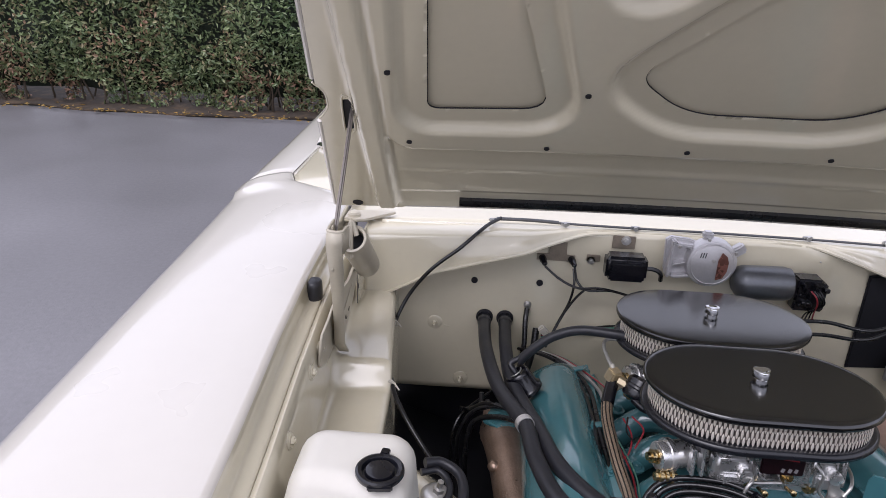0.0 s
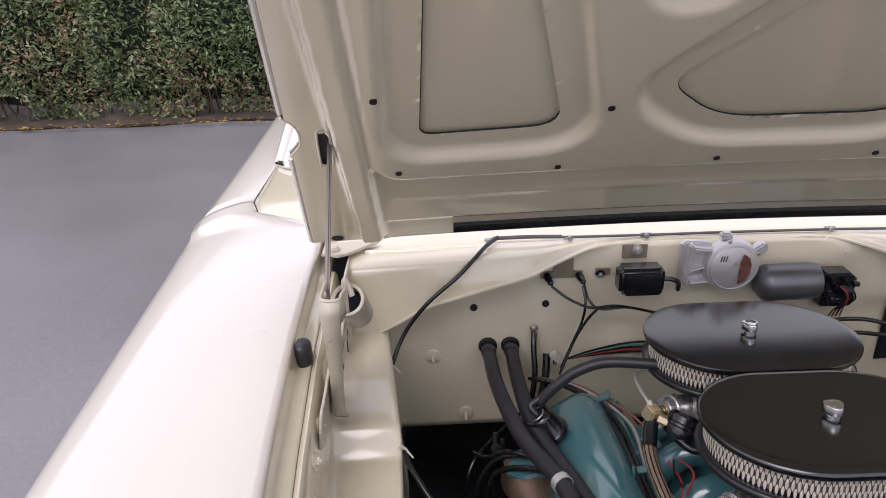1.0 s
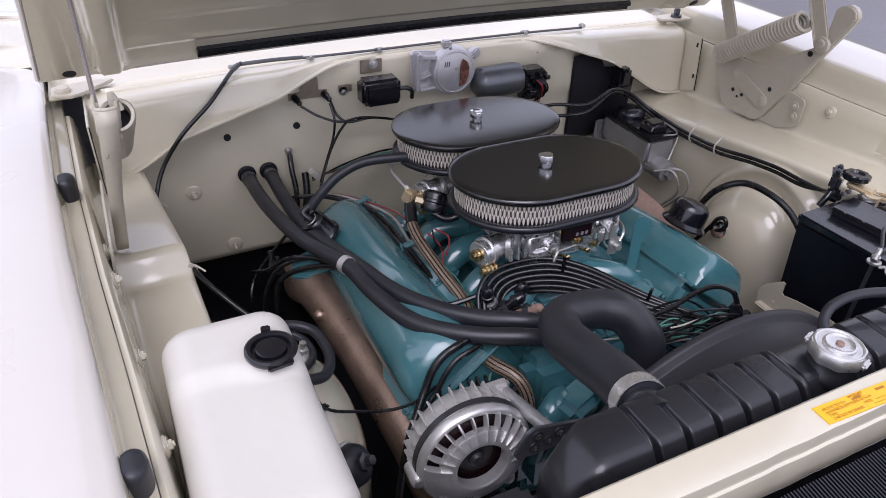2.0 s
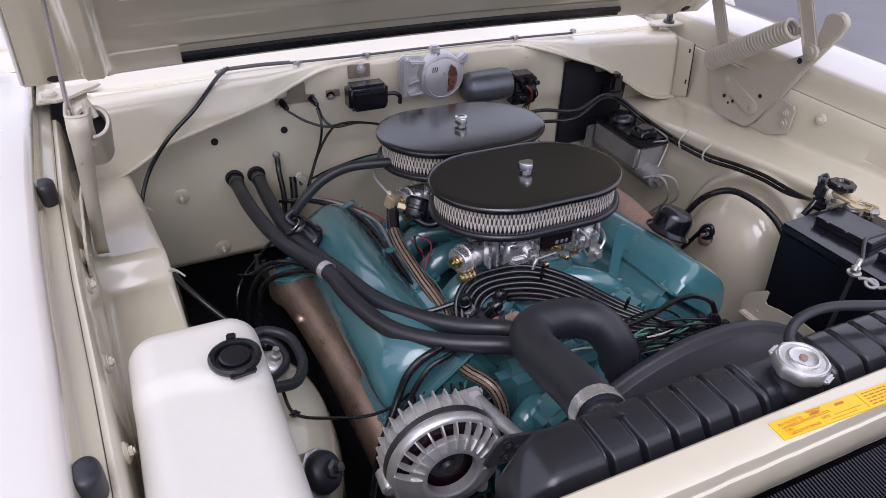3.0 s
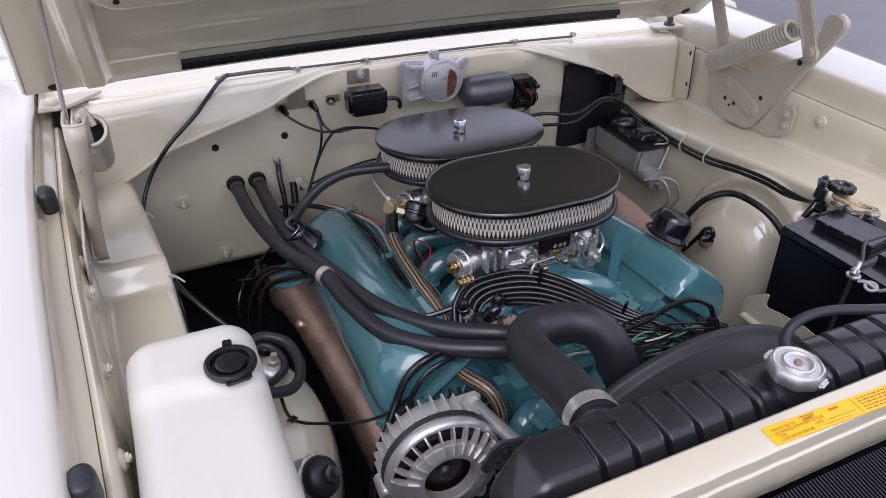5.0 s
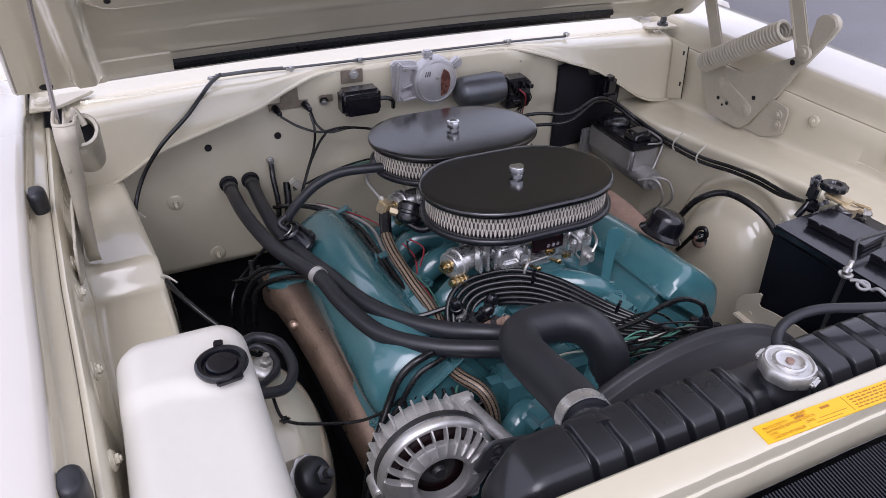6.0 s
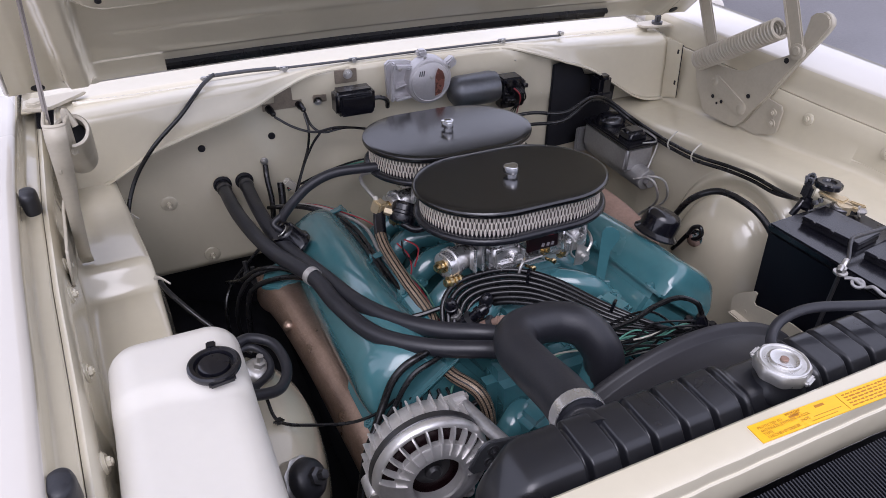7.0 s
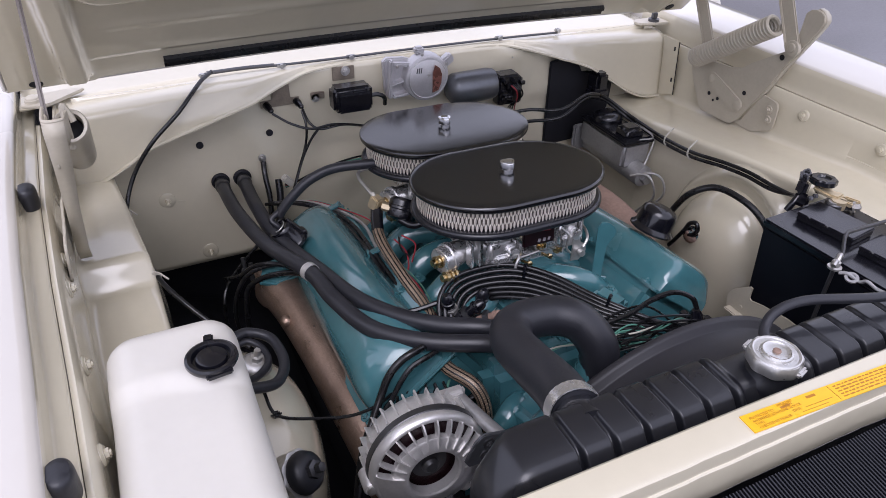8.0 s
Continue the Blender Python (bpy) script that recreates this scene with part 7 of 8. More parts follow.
for k in (0, 1):
    bm = bm_new()
    tube(bm, [(0.14, 0.20, 0.80 - 0.02 * k), (0.22, 0.18, 0.822 - 0.03 * k), (0.285, 0.15, 0.842 - 0.03 * k), (0.352, 0.11, 0.848 - 0.02 * k), (0.44, 0.135, 0.862 - 0.008 * k), (0.515, 0.160, 0.835 - 0.008 * k), (0.565, 0.125, 0.797 - 0.009 * k), (0.578, 0.055, 0.785 - 0.010 * k), (0.571, -0.02, 0.789 - 0.011 * k), (0.561, -0.118, 0.802 - 0.011 * k), (0.562, -0.205, 0.819 - 0.010 * k), (0.565, -0.271, 0.827 - 0.010 * k), (0.560, -0.335, 0.831 - 0.009 * k), (0.553, -0.385, 0.838), (0.540, -0.41, 0.850)], 0.0042, 10, 8)
    part("cable_run", bm, wire_black, wl_)
for p in ((0.570, -0.026, 0.797), (0.562, -0.112, 0.806)):
    bm = bm_new()
    tube(bm, [(p[0] + 0.010, p[1], p[2] + 0.022), (p[0] + 0.002, p[1], p[2] + 0.016), (p[0] - 0.010, p[1], p[2] + 0.004), (p[0] - 0.010, p[1], p[2] - 0.012), (p[0] + 0.004, p[1], p[2] - 0.026)], 0.0018, 8, 6)
    part("nylon_clip", bm, clear_tie, wl_, "pale nylon cable clip")
# cable over the wheel housing, and its clip
pipe("battery_cable", "thick black cable over the wheel housing to the battery", "cable", [(0.46, -0.14, 0.62), (0.468, -0.18, 0.70), (0.474, -0.215, 0.765), (0.505, -0.25, 0.793), (0.520, -0.31, 0.793), (0.528, -0.36, 0.775), (0.52, -0.42, 0.74)], 0.007, wire_black, 12, 8)
s = thing("loop_clip", "black rubber coated loop clip with a bolt on the wheel housing", "clip", (0.5, -0.245, 0.69))
bm = bm_new()
tube(bm, [(0.468, -0.200, 0.628), (0.466, -0.216, 0.654), (0.464, -0.236, 0.690), (0.464, -0.246, 0.712), (0.464, -0.262, 0.722), (0.465, -0.270, 0.710), (0.465, -0.262, 0.694), (0.466, -0.248, 0.684)], 0.0048, 10, 8)
part("rubber_loop", bm, wire_black, s)
bm = bm_new()
lathe(bm, [(0.019, 0), (0.019, 0.004), (0.015, 0.005), (0.009, 0.005), (0.009, 0.011), (0.004, 0.012)], (0.474, -0.250, 0.685), (-0.9, -0.1, 0.3), 24)
part("bolt", bm, chrome, s)

# ---- battery ----
turned = Matrix.Translation((0.415, -0.447, 0)) @ pose(0, 0, 0, 0, 0, 3.2) @ Matrix.Translation((-0.403, 0.449, 0))
bt = thing("battery", "black car battery with raised caps and clamp on its tray", "battery", (0.495, -0.58, 0.66))
bm = bm_new()
box(bm, (0.495, -0.583, 0.7515), (0.164, 0.250, 0.177), 0.006, 3, top=1.075)
bm.transform(turned)
part("case", bm, case_black, bt)
bm = bm_new()
box(bm, (0.495, -0.583, 0.846), (0.184, 0.268, 0.014), 0.003, 2)
bm.transform(turned)
part("lid", bm, plastic_black, bt)
for y in (-0.525, -0.645):
    bm = bm_new()
    box(bm, (0.490, y, 0.8585), (0.066, 0.102, 0.010), 0.0015, 2)
    box(bm, (0.4905, y + 0.001, 0.8655), (0.070, 0.105, 0.006), 0.002, 2)
    bm.transform(turned @ Matrix.Translation((0.49, y, 0)) @ pose(0, 0, 0, 0, 0, 5) @ Matrix.Translation((-0.49, -y, 0)))
    cover = part("vent_cover", bm, plastic_black, bt)
    for dy in (-0.034, 0.0, 0.034):
        bm = bm_new()
        box(bm, (0.461, y + dy - 0.004, 0.8640), (0.014, 0.007, 0.0095), 0.001, 1)
        bm.transform(turned @ Matrix.Translation((0.49, y, 0)) @ pose(0, 0, 0, 0, 0, 5) @ Matrix.Translation((-0.49, -y, 0)))
        part("pry_tab", bm, plastic_black, cover)
bm = bm_new()
cyl(bm, (0.550, -0.475, 0.85), (0.550, -0.475, 0.872), 0.010, 0.009)
part("terminal_post", bm, steel, bt)
bm = bm_new()
lathe(bm, [(0.0165, 0), (0.0165, 0.014), (0.0145, 0.016), (0.0105, 0.016)], (0.556, -0.474, 0.853), (0, 0, 1), 24)
box(bm, (0.574, -0.486, 0.862), (0.026, 0.014, 0.012), 0.003, 2, m=pose(0, 0, 0, 0, 0, -30))
part("post_clamp", bm, dark_steel, bt, "dark lead post clamp")
bm = bm_new()
bolt(bm, (0.580, -0.496, 0.864), (0.4, -0.8, 0.3), 0.008, 0.010)
part("clamp_bolt", bm, steel, bt)
bm = bm_new()
box(bm, (0.562, -0.446, 0.874), (0.024, 0.040, 0.009), 0.003, 2, m=pose(0, 0, 0, 8, 0, 20))
box(bm, (0.569, -0.466, 0.871), (0.026, 0.016, 0.013), 0.003, 2, m=pose(0, 0, 0, 0, 0, 12))
for dx in (-0.010, 0.010):
    box(bm, (0.578 + dx, -0.484, 0.869), (0.007, 0.028, 0.010), 0.002, 2, m=pose(0, 0, 0, 0, 0, 22))
cyl(bm, (0.560, -0.478, 0.858), (0.560, -0.478, 0.874), 0.0135, seg=20)
part("brass_link", bm, brass, bt, "pale brass isolator link")
bm = bm_new()
lathe(bm, [(0.008, -0.016), (0.008, 0.0), (0.020, 0.001), (0.0235, 0.004), (0.0235, 0.012), (0.021, 0.0145), (0.013, 0.0145), (0.010, 0.011), (0.004, 0.011)], (0.560, -0.436, 0.884), (0.05, 0.05, 1), 64, lobes=9, depth=0.04)
part("isolator_knob", bm, plastic_black, bt, "black battery isolator knob")
bm = bm_new()
box(bm, (0.542, -0.414, 0.872), (0.026, 0.020, 0.030), 0.006, 2, m=pose(0, 0, 0, 0, 12, 20))
box(bm, (0.534, -0.424, 0.852), (0.030, 0.026, 0.018), 0.006, 2, m=pose(0, 0, 0, 10, -15, 35))
box(bm, (0.546, -0.404, 0.888), (0.030, 0.012, 0.010), 0.003, 2, m=pose(0, 0, 0, 0, -10, 40))
tube(bm, [(0.530, -0.418, 0.856), (0.520, -0.420, 0.846), (0.512, -0.418, 0.830)], 0.0062, 12, 4)
part("cable_lug", bm, plastic_black, bt, "black insulated cable lug")
for bx, by, bz in ((0.534, -0.438, 0.862), (0.549, -0.436, 0.862)):
    bm = bm_new()
    bolt(bm, (bx, by, bz), (-0.3, -0.8, 0.5), 0.006, 0.007, False)
    part("lug_nut", bm, dark_steel, bt)
for bx, by, bz in ((0.545, -0.408, 0.888), (0.556, -0.402, 0.892)):
    bm = bm_new()
    bolt(bm, (bx, by, bz), (-0.2, -0.3, 1), 0.006, 0.008)
    part("lug_bolt", bm, dark_steel, bt)
bm = bm_new()
tube(bm, [(0.396, -0.61, 0.66), (0.396, -0.61, 0.80), (0.396, -0.61, 0.862)], 0.0035, 8, 4)
tube(bm, [(0.396, -0.61, 0.866), (0.42, -0.60, 0.872), (0.452, -0.575, 0.884), (0.48, -0.57, 0.884), (0.60, -0.57, 0.882)], 0.0032, 8, 6)
part("hold_down_rod", bm, dark_steel, bt)
bm = bm_new()
lathe(bm, [(0.011, 0), (0.011, 0.003), (0.007, 0.004), (0.007, 0.012), (0.004, 0.014)], (0.396, -0.61, 0.858), (0, 0, 1), 16)
tube(bm, [(0.378, -0.618, 0.872), (0.387, -0.614, 0.876), (0.396, -0.61, 0.868), (0.405, -0.606, 0.876), (0.414, -0.602, 0.872)], 0.0045, 8, 4)
part("wing_nut", bm, steel, bt, "bright wing nut and washer")
bm = bm_new()
tube(bm, [(0.392, -0.622, 0.858), (0.398, -0.632, 0.861), (0.404, -0.650, 0.856), (0.407, -0.660, 0.862), (0.411, -0.676, 0.857), (0.414, -0.70, 0.860)], 0.0030, 8, 6)
lathe(bm, [(0.006, -0.0015), (0.0105, -0.0015), (0.0105, 0.0015), (0.006, 0.0015)], (0.399, -0.640, 0.858), (-0.3, -0.2, 1), 18, caps=False)
part("hold_down_hook", bm, cast_iron, bt, "bright bent wire hook under the clamp")
tr = thing("battery_tray", "cream painted sheet metal battery tray", "tray", (0.49, -0.58, 0.64))
bm = bm_new()
box(bm, (0.497, -0.58, 0.648), (0.20, 0.285, 0.005), 0.002)
prism(bm, [(-0.432, 0.640), (-0.427, 0.668), (-0.430, 0.679), (-0.438, 0.690), (-0.470, 0.717), (-0.476, 0.716), (-0.474, 0.694), (-0.480, 0.690), (-0.506, 0.698), (-0.56, 0.708), (-0.72, 0.706), (-0.72, 0.640)], Matrix.Translation((0.411, 0, 0)) @ ZX, 0.0025, 0.0008)
lathe(bm, [(0.0042, 0), (0.0042, 0.0012), (0.0025, 0.0014)], (0.4105, -0.464, 0.664), (-1, 0, 0), 14)
box(bm, (0.41, -0.50, 0.61), (0.06, 0.08, 0.05), 0.01)
part("sheet_tray", bm, paint_hinge, tr)

# ---- washer bottle and its hoses ----
wb = thing("washer_bottle", "milky white plastic washer bottle with a black snap cap", "washer bottle", (-0.58, -0.57, 0.78))
bm = bm_new()


def bottle_loop(z, e, n=11):
    """A rounded rectangle of the bottle at height z, drawn in by e."""
    x0, x1 = lerp_table(z, [(0.77, -0.662), (0.90, -0.655), (0.93, -0.650)]) + e, lerp_table(z, [(0.77, -0.492), (0.90, -0.503), (0.93, -0.508)]) - e
    y0, y1 = -0.735 + e, lerp_table(z, [(0.77, -0.405), (0.90, -0.415), (0.93, -0.420)]) - e
    r = max(0.0004, 0.034 - e)
    out = []
    cs = ((x1 - r, y1 - r, 0), (x0 + r, y1 - r, 90), (x0 + r, y0 + r, 180), (x1 - r, y0 + r, 270))
    for i, (cx, cy, a0) in enumerate(cs):
        arc = [Vector((cx + r * math.cos(radians(a0 + 90 * j / n)), cy + r * math.sin(radians(a0 + 90 * j / n)), z)) for j in range(n + 1)]
        nx = cs[(i + 1) % 4]
        b = Vector((nx[0] + r * math.cos(radians(nx[2])), nx[1] + r * math.sin(radians(nx[2])), z))
        out += arc + [arc[-1].lerp(b, k / 60) for k in range(1, 60)]
    return out


def bottle_step(p):
    """The rear half of the top, round the filler, stands proud with a soft border."""
    step = smoothstep(-0.538, -0.508, p.y + 0.014 * smoothstep(-0.60, -0.54, p.x))
    z = p.z - 0.007 * smoothstep(0.8, 0.9, p.z) + 0.0105 * smoothstep(0.86, 0.920, p.z) * step
    return Vector((p.x, p.y, z))


lv = [(0.778, 0.010), (0.780, 0.005), (0.785, 0.001), (0.79, 0.0), (0.83, 0.0), (0.87, 0.0), (0.885, 0.0), (0.898, 0.0)]
lv += [(0.898 + 0.028 * math.sin(radians(15 * k)), 0.028 * (1 - math.cos(radians(15 * k)))) for k in range(1, 7)]
lv += [(0.926, 0.028 + 0.0047 * k) for k in range(1, 9)]
rings(bm, [[bottle_step(p) for p in bottle_loop(z, e)] for z, e in lv])
bmesh.ops.triangulate(bm, faces=[f for f in bm.faces if len(f.verts) > 4], ngon_method="BEAUTY")
part("tank", bm, white_plastic, wb, sharp=60)
bm = bm_new()
co = (-0.5395, -0.516, 0.9285)
lathe(bm, [(0.025, 0), (0.025, 0.003), (0.0285, 0.004), (0.0300, 0.007), (0.0295, 0.0105), (0.0265, 0.012), (0.0225, 0.011), (0.0205, 0.006), (0.0185, 0.006), (0.0170, 0.0105), (0.0140, 0.0115)], co, (0, 0, 1), 40)
box(bm, (co[0] + 0.002, co[1] + 0.032, co[2] + 0.010), (0.011, 0.012, 0.006), 0.0015, m=pose(0, 0, 0, 0, 0, -8))
box(bm, (co[0] + 0.004, co[1] - 0.0265, co[2] + 0.0055), (0.030, 0.008, 0.008), 0.002, 2, m=pose(0, 0, 0, 0, 0, 6))
part("cap", bm, plastic_black, wb, "black snap cap with a pull tab")
for pts, r in (([(-0.50, -0.325, 0.795), (-0.475, -0.315, 0.79), (-0.445, -0.335, 0.783), (-0.440, -0.39, 0.783), (-0.462, -0.445, 0.80), (-0.505, -0.475, 0.832)], 0.0078), ([(-0.505, -0.335, 0.785), (-0.48, -0.325, 0.782), (-0.462, -0.345, 0.778), (-0.462, -0.385, 0.783), (-0.487, -0.425, 0.80), (-0.51, -0.45, 0.825)], 0.0056)):
    pipe("washer_hose", "black rubber hose looping beside the washer bottle", "hose", pts, r, rubber, 14, 10, group="washer hoses")
wp = thing("washer_pump", "small metal domed bracket with a nut beside the washer bottle", "pump", (-0.495, -0.40, 0.765))
bm = bm_new()
lathe(bm, [(0.024, 0), (0.024, 0.004), (0.020, 0.010), (0.012, 0.014), (0.006, 0.015)], (-0.479, -0.372, 0.772), (0.2, -0.1, 1), 24)
lathe(bm, [(0.009, 0.014), (0.009, 0.022), (0.005, 0.023), (0.005, 0.034), (0.002, 0.035)], (-0.479, -0.372, 0.772), (0.2, -0.1, 1), 6)
part("domed_washer", bm, steel, wp)
pipe("wire", "thin black wire with a taped joint beside the exhaust", "wire", [(-0.497, -0.420, 0.80), (-0.481, -0.428, 0.780), (-0.472, -0.462, 0.758), (-0.425, -0.470, 0.737), (-0.36, -0.470, 0.717), (-0.30, -0.45, 0.712), (-0.25, -0.41, 0.725)], 0.0024, wire_black, 8, 8)
s = thing("taped_joint", "black taped wire joint", "wire joint", (-0.472, -0.462, 0.758))
bm = bm_new()
box(bm, (-0.472, -0.462, 0.758), (0.016, 0.010, 0.011), 0.004, 2, m=pose(0, 0, 0, 20, 15, 10))
part("tape_wrap", bm, wire_black, s)
pipe("cable", "thick black lettered cable down to the alternator", "cable", [(-0.205, -0.42, 0.765), (-0.255, -0.446, 0.783), (-0.283, -0.448, 0.772), (-0.303, -0.452, 0.753), (-0.318, -0.460, 0.728), (-0.338, -0.476, 0.70), (-0.365, -0.50, 0.66), (-0.39, -0.52, 0.54)], 0.006, wire_black, 10, 8)
pipe("cable", "slim black cable beside the thick one down to the alternator", "cable", [(-0.195, -0.43, 0.76), (-0.235, -0.455, 0.775), (-0.266, -0.458, 0.766), (-0.286, -0.462, 0.748), (-0.304, -0.468, 0.722), (-0.322, -0.474, 0.70), (-0.345, -0.485, 0.64)], 0.0042, wire_black, 8, 8)
for k in range(5):
    a = Vector((-0.30 + 0.012 * k, -0.42 - 0.01 * k, 0.66))
    pipe("wire", "thin wire looping behind the alternator", "wire", [a, a + Vector((0.03, -0.01, 0.03)), a + Vector((0.06, 0.02 + 0.01 * (k % 2), 0.045)), a + Vector((0.09, 0.05, 0.05))], 0.0022, (wire_black, green_wire, wire_black)[k % 3], 6, 8, group="alternator wiring")
# suspension stop on the wheel housing
st = thing("suspension_bush", "black rubber bush with a steel nut on the wheel housing", "bush", (-0.44, -0.525, 0.70))
o, d = Vector((-0.462, -0.530, 0.706)), Vector((0.60, -0.50, 0.62)).normalized()
bm = bm_new()
lathe(bm, [(0.033, -0.04), (0.033, 0.003), (0.026, 0.005)], o, d, 72, lobes=9, depth=0.04)
part("steel_plate", bm, steel, st)
bm = bm_new()
lathe(bm, [(0.028, 0.002), (0.030, 0.008), (0.027, 0.018), (0.020, 0.024), (0.012, 0.025)], o, d, 28)
part("rubber_bush", bm, rubber, st)
bm = bm_new()
lathe(bm, [(0.013, 0.024), (0.013, 0.032), (0.007, 0.034), (0.007, 0.044), (0.003, 0.045)], o, d, 6)
part("nut", bm, dark_steel, st)


# ---- alternator ----
def alternator():
    al = thing("alternator", "cast aluminium alternator with cooling slots and fins", "alternator", (-0.285, -0.55, 0.69))
    o, d = Vector((-0.288, -0.512, 0.692)), Vector((-0.06, -1, 0.10)).normalized()
    x, y = frame_of(d)
    R = 0.086

    mid = o + d * 0.06
    shrink = Matrix.Translation(mid - Vector((0, 0, 0.004))) @ Matrix.Scale(0.93, 4) @ Matrix.Translation(-mid)
    face = o + d * 0.077
    squat = Matrix.Translation(face + Vector((0.004, 0, -0.014))) @ Matrix.Scale(0.74, 4, d) @ Matrix.Scale(1.01, 4) @ Matrix.Translation(-face)

    def put(name, bm, material, label=""):
        bm.transform(shrink if name in ("spacer_tube", "mounting_ear", "adjusting_bracket", "bracket_bolt") else squat)
        return part(name, bm, material, al, label)

    def arm(t):
        return x * math.cos(t) + y * math.sin(t)
    bm = bm_new()
    lathe(bm, [(0.03, -0.045), (0.066, -0.04), (0.079, -0.025), (0.083, 0.0), (0.083, 0.022)], o, d, 48)
    put("rear_housing", bm, alloy)
    for i in range(30):
        e = arm(2 * math.pi * (i + 0.5) / 30)
        bm = bm_new()
        mm = Matrix(((*e, 0), (*d.cross(e), 0), (*d, 0), (0, 0, 0, 1))).transposed()
        mm.translation = o + e * 0.083
        box(bm, (-0.003, 0, -0.006), (0.016, 0.0030, 0.046), 0.0012, 2, top=0.95)
        bm.transform(mm)
        put("fin", bm, alloy)
    bm = bm_new()
    lathe(bm, [(0.086, 0.020), (0.0875, 0.022), (0.0875, 0.036), (0.086, 0.038)], o, d, 48)
    put("stator_ring", bm, dark_steel, "dark laminated stator ring")
    bm = bm_new()
    lathe(bm, [(R, 0.037), (R + 0.001, 0.040), (R, 0.048), (R - 0.002, 0.0535), (R - 0.005, 0.0565), (R - 0.007, 0.0570), (R - 0.0085, 0.0555)], o, d, 64, caps=False)
    lathe(bm, [(0.0590, 0.058), (0.0600, 0.0715), (0.0585, 0.0730), (0.056, 0.0742), (0.050, 0.0765), (0.047, 0.079), (0.040, 0.080), (0.037, 0.077), (0.037, 0.056)], o, d, 48, caps=False)
    slots = [radians(a) for a in range(-8, 187, 15)]
    prof = ((R - 0.0072, 0.0572), (0.066, 0.069), (0.056, 0.0745), (0.050, 0.0765))
    for t0, t1 in [(slots[-1], slots[0] + 2 * math.pi)]:
        loops = []
        for i in range(33):
            e = arm(t0 + (t1 - t0) * i / 32)
            loops.append([o + e * r + d * h for r, h in prof])
        rings(bm, loops, close=False)
    put("front_shield", bm, alloy, "cast drive end shield")
    for t in slots:
        e = arm(t)
        f = d.cross(e)
        bm = bm_new()
        sec = []
        for r, h in ((R - 0.0055, 0.0555), (0.074, 0.0632)) + prof[1:] + ((0.045, 0.0775),):
            p = o + e * r + d * h
            sec.append([p + f * 0.0012 + d * 0.0042, p - f * 0.0012 + d * 0.0042, p - f * 0.0021 - d * 0.012, p + f * 0.0021 - d * 0.012])
        rings(bm, sec)
        put("vane", bm, alloy)
    bm = bm_new()
    lathe(bm, [(0.078, 0.030), (0.078, 0.044), (0.062, 0.050), (0.040, 0.046)], o, d, 40)
    put("winding", bm, mat("copper_winding", (0.018, 0.007, 0.009), 0.35, metal=0.4, vary=0.5, scale=120, fine=500, bump=0.5, bump_scale=400), "dark copper windings")
    bm = bm_new()
    lathe(bm, [(0.036, 0.036), (0.036, 0.044), (0.018, 0.048), (0.010, 0.054)], o, d, 28)
    put("rotor_hub", bm, dark_steel)
    for t in (3.35, 5.4):
        e = arm(t)
        bm = bm_new()
        lathe(bm, [(0.012, 0.004), (0.012, 0.046), (0.010, 0.05)], o + e * 0.086, d, 16)
        put("bolt_lug", bm, alloy)
        bm = bm_new()
        lathe(bm, [(0.0075, 0.049), (0.0075, 0.054), (0.005, 0.056)], o + e * 0.087, d, 14)
        put("through_bolt", bm, steel)
    bm = bm_new()
    e = arm(3.9)
    lathe(bm, [(0.012, 0.04), (0.012, 0.062), (0.009, 0.064)], o + e * 0.066, d, 16)
    put("screw_boss", bm, alloy)
    bm = bm_new()
    bolt(bm, o + e * 0.066 + d * 0.063, d, 0.007, 0.004, False)
    put("shield_screw", bm, steel)
    for k in range(5):
        bm = bm_new()
        e = arm(4.35 + 0.09 * k)
        box(bm, o + e * 0.0605 + d * 0.0728, (0.004, 0.006, 0.001), 0, m=pose(0, 0, 0, 80, 0, 0))
        put("cast_mark", bm, steel)
    bm = bm_new()
    lathe(bm, [(0.013, 0.050), (0.013, 0.058), (0.011, 0.060), (0.008, 0.064)], o, d, 24)
    put("shaft_nut", bm, dark_steel)
    bm = bm_new()
    tube(bm, [(-0.212, -0.49, 0.735), (-0.200, -0.55, 0.738), (-0.186, -0.615, 0.742)], 0.011, 16, 3)
    put("spacer_tube", bm, cast_iron)
    bm = bm_new()
    box(bm, (-0.222, -0.500, 0.738), (0.05, 0.02, 0.03), 0.006, 2)
    put("mounting_ear", bm, alloy)
    bm = bm_new()
    prism(bm, [(-0.252, 0.724), (-0.238, 0.758), (-0.229, 0.768), (-0.222, 0.771), (-0.15, 0.752), (-0.08, 0.735), (-0.08, 0.715), (-0.17, 0.712), (-0.215, 0.712), (-0.245, 0.712)], Matrix.Translation((0, -0.612, 0)) @ XZ, 0.006, 0.0015)
    put("adjusting_bracket", bm, grey_case)
    for p in ((-0.216, -0.618, 0.753), (-0.197, -0.618, 0.735), (-0.178, -0.618, 0.745), (-0.220, -0.618, 0.730)):
        bm = bm_new()
        bolt(bm, p, (0, -1, 0), 0.007, 0.006)
        put("bracket_bolt", bm, dark_steel)


alternator()


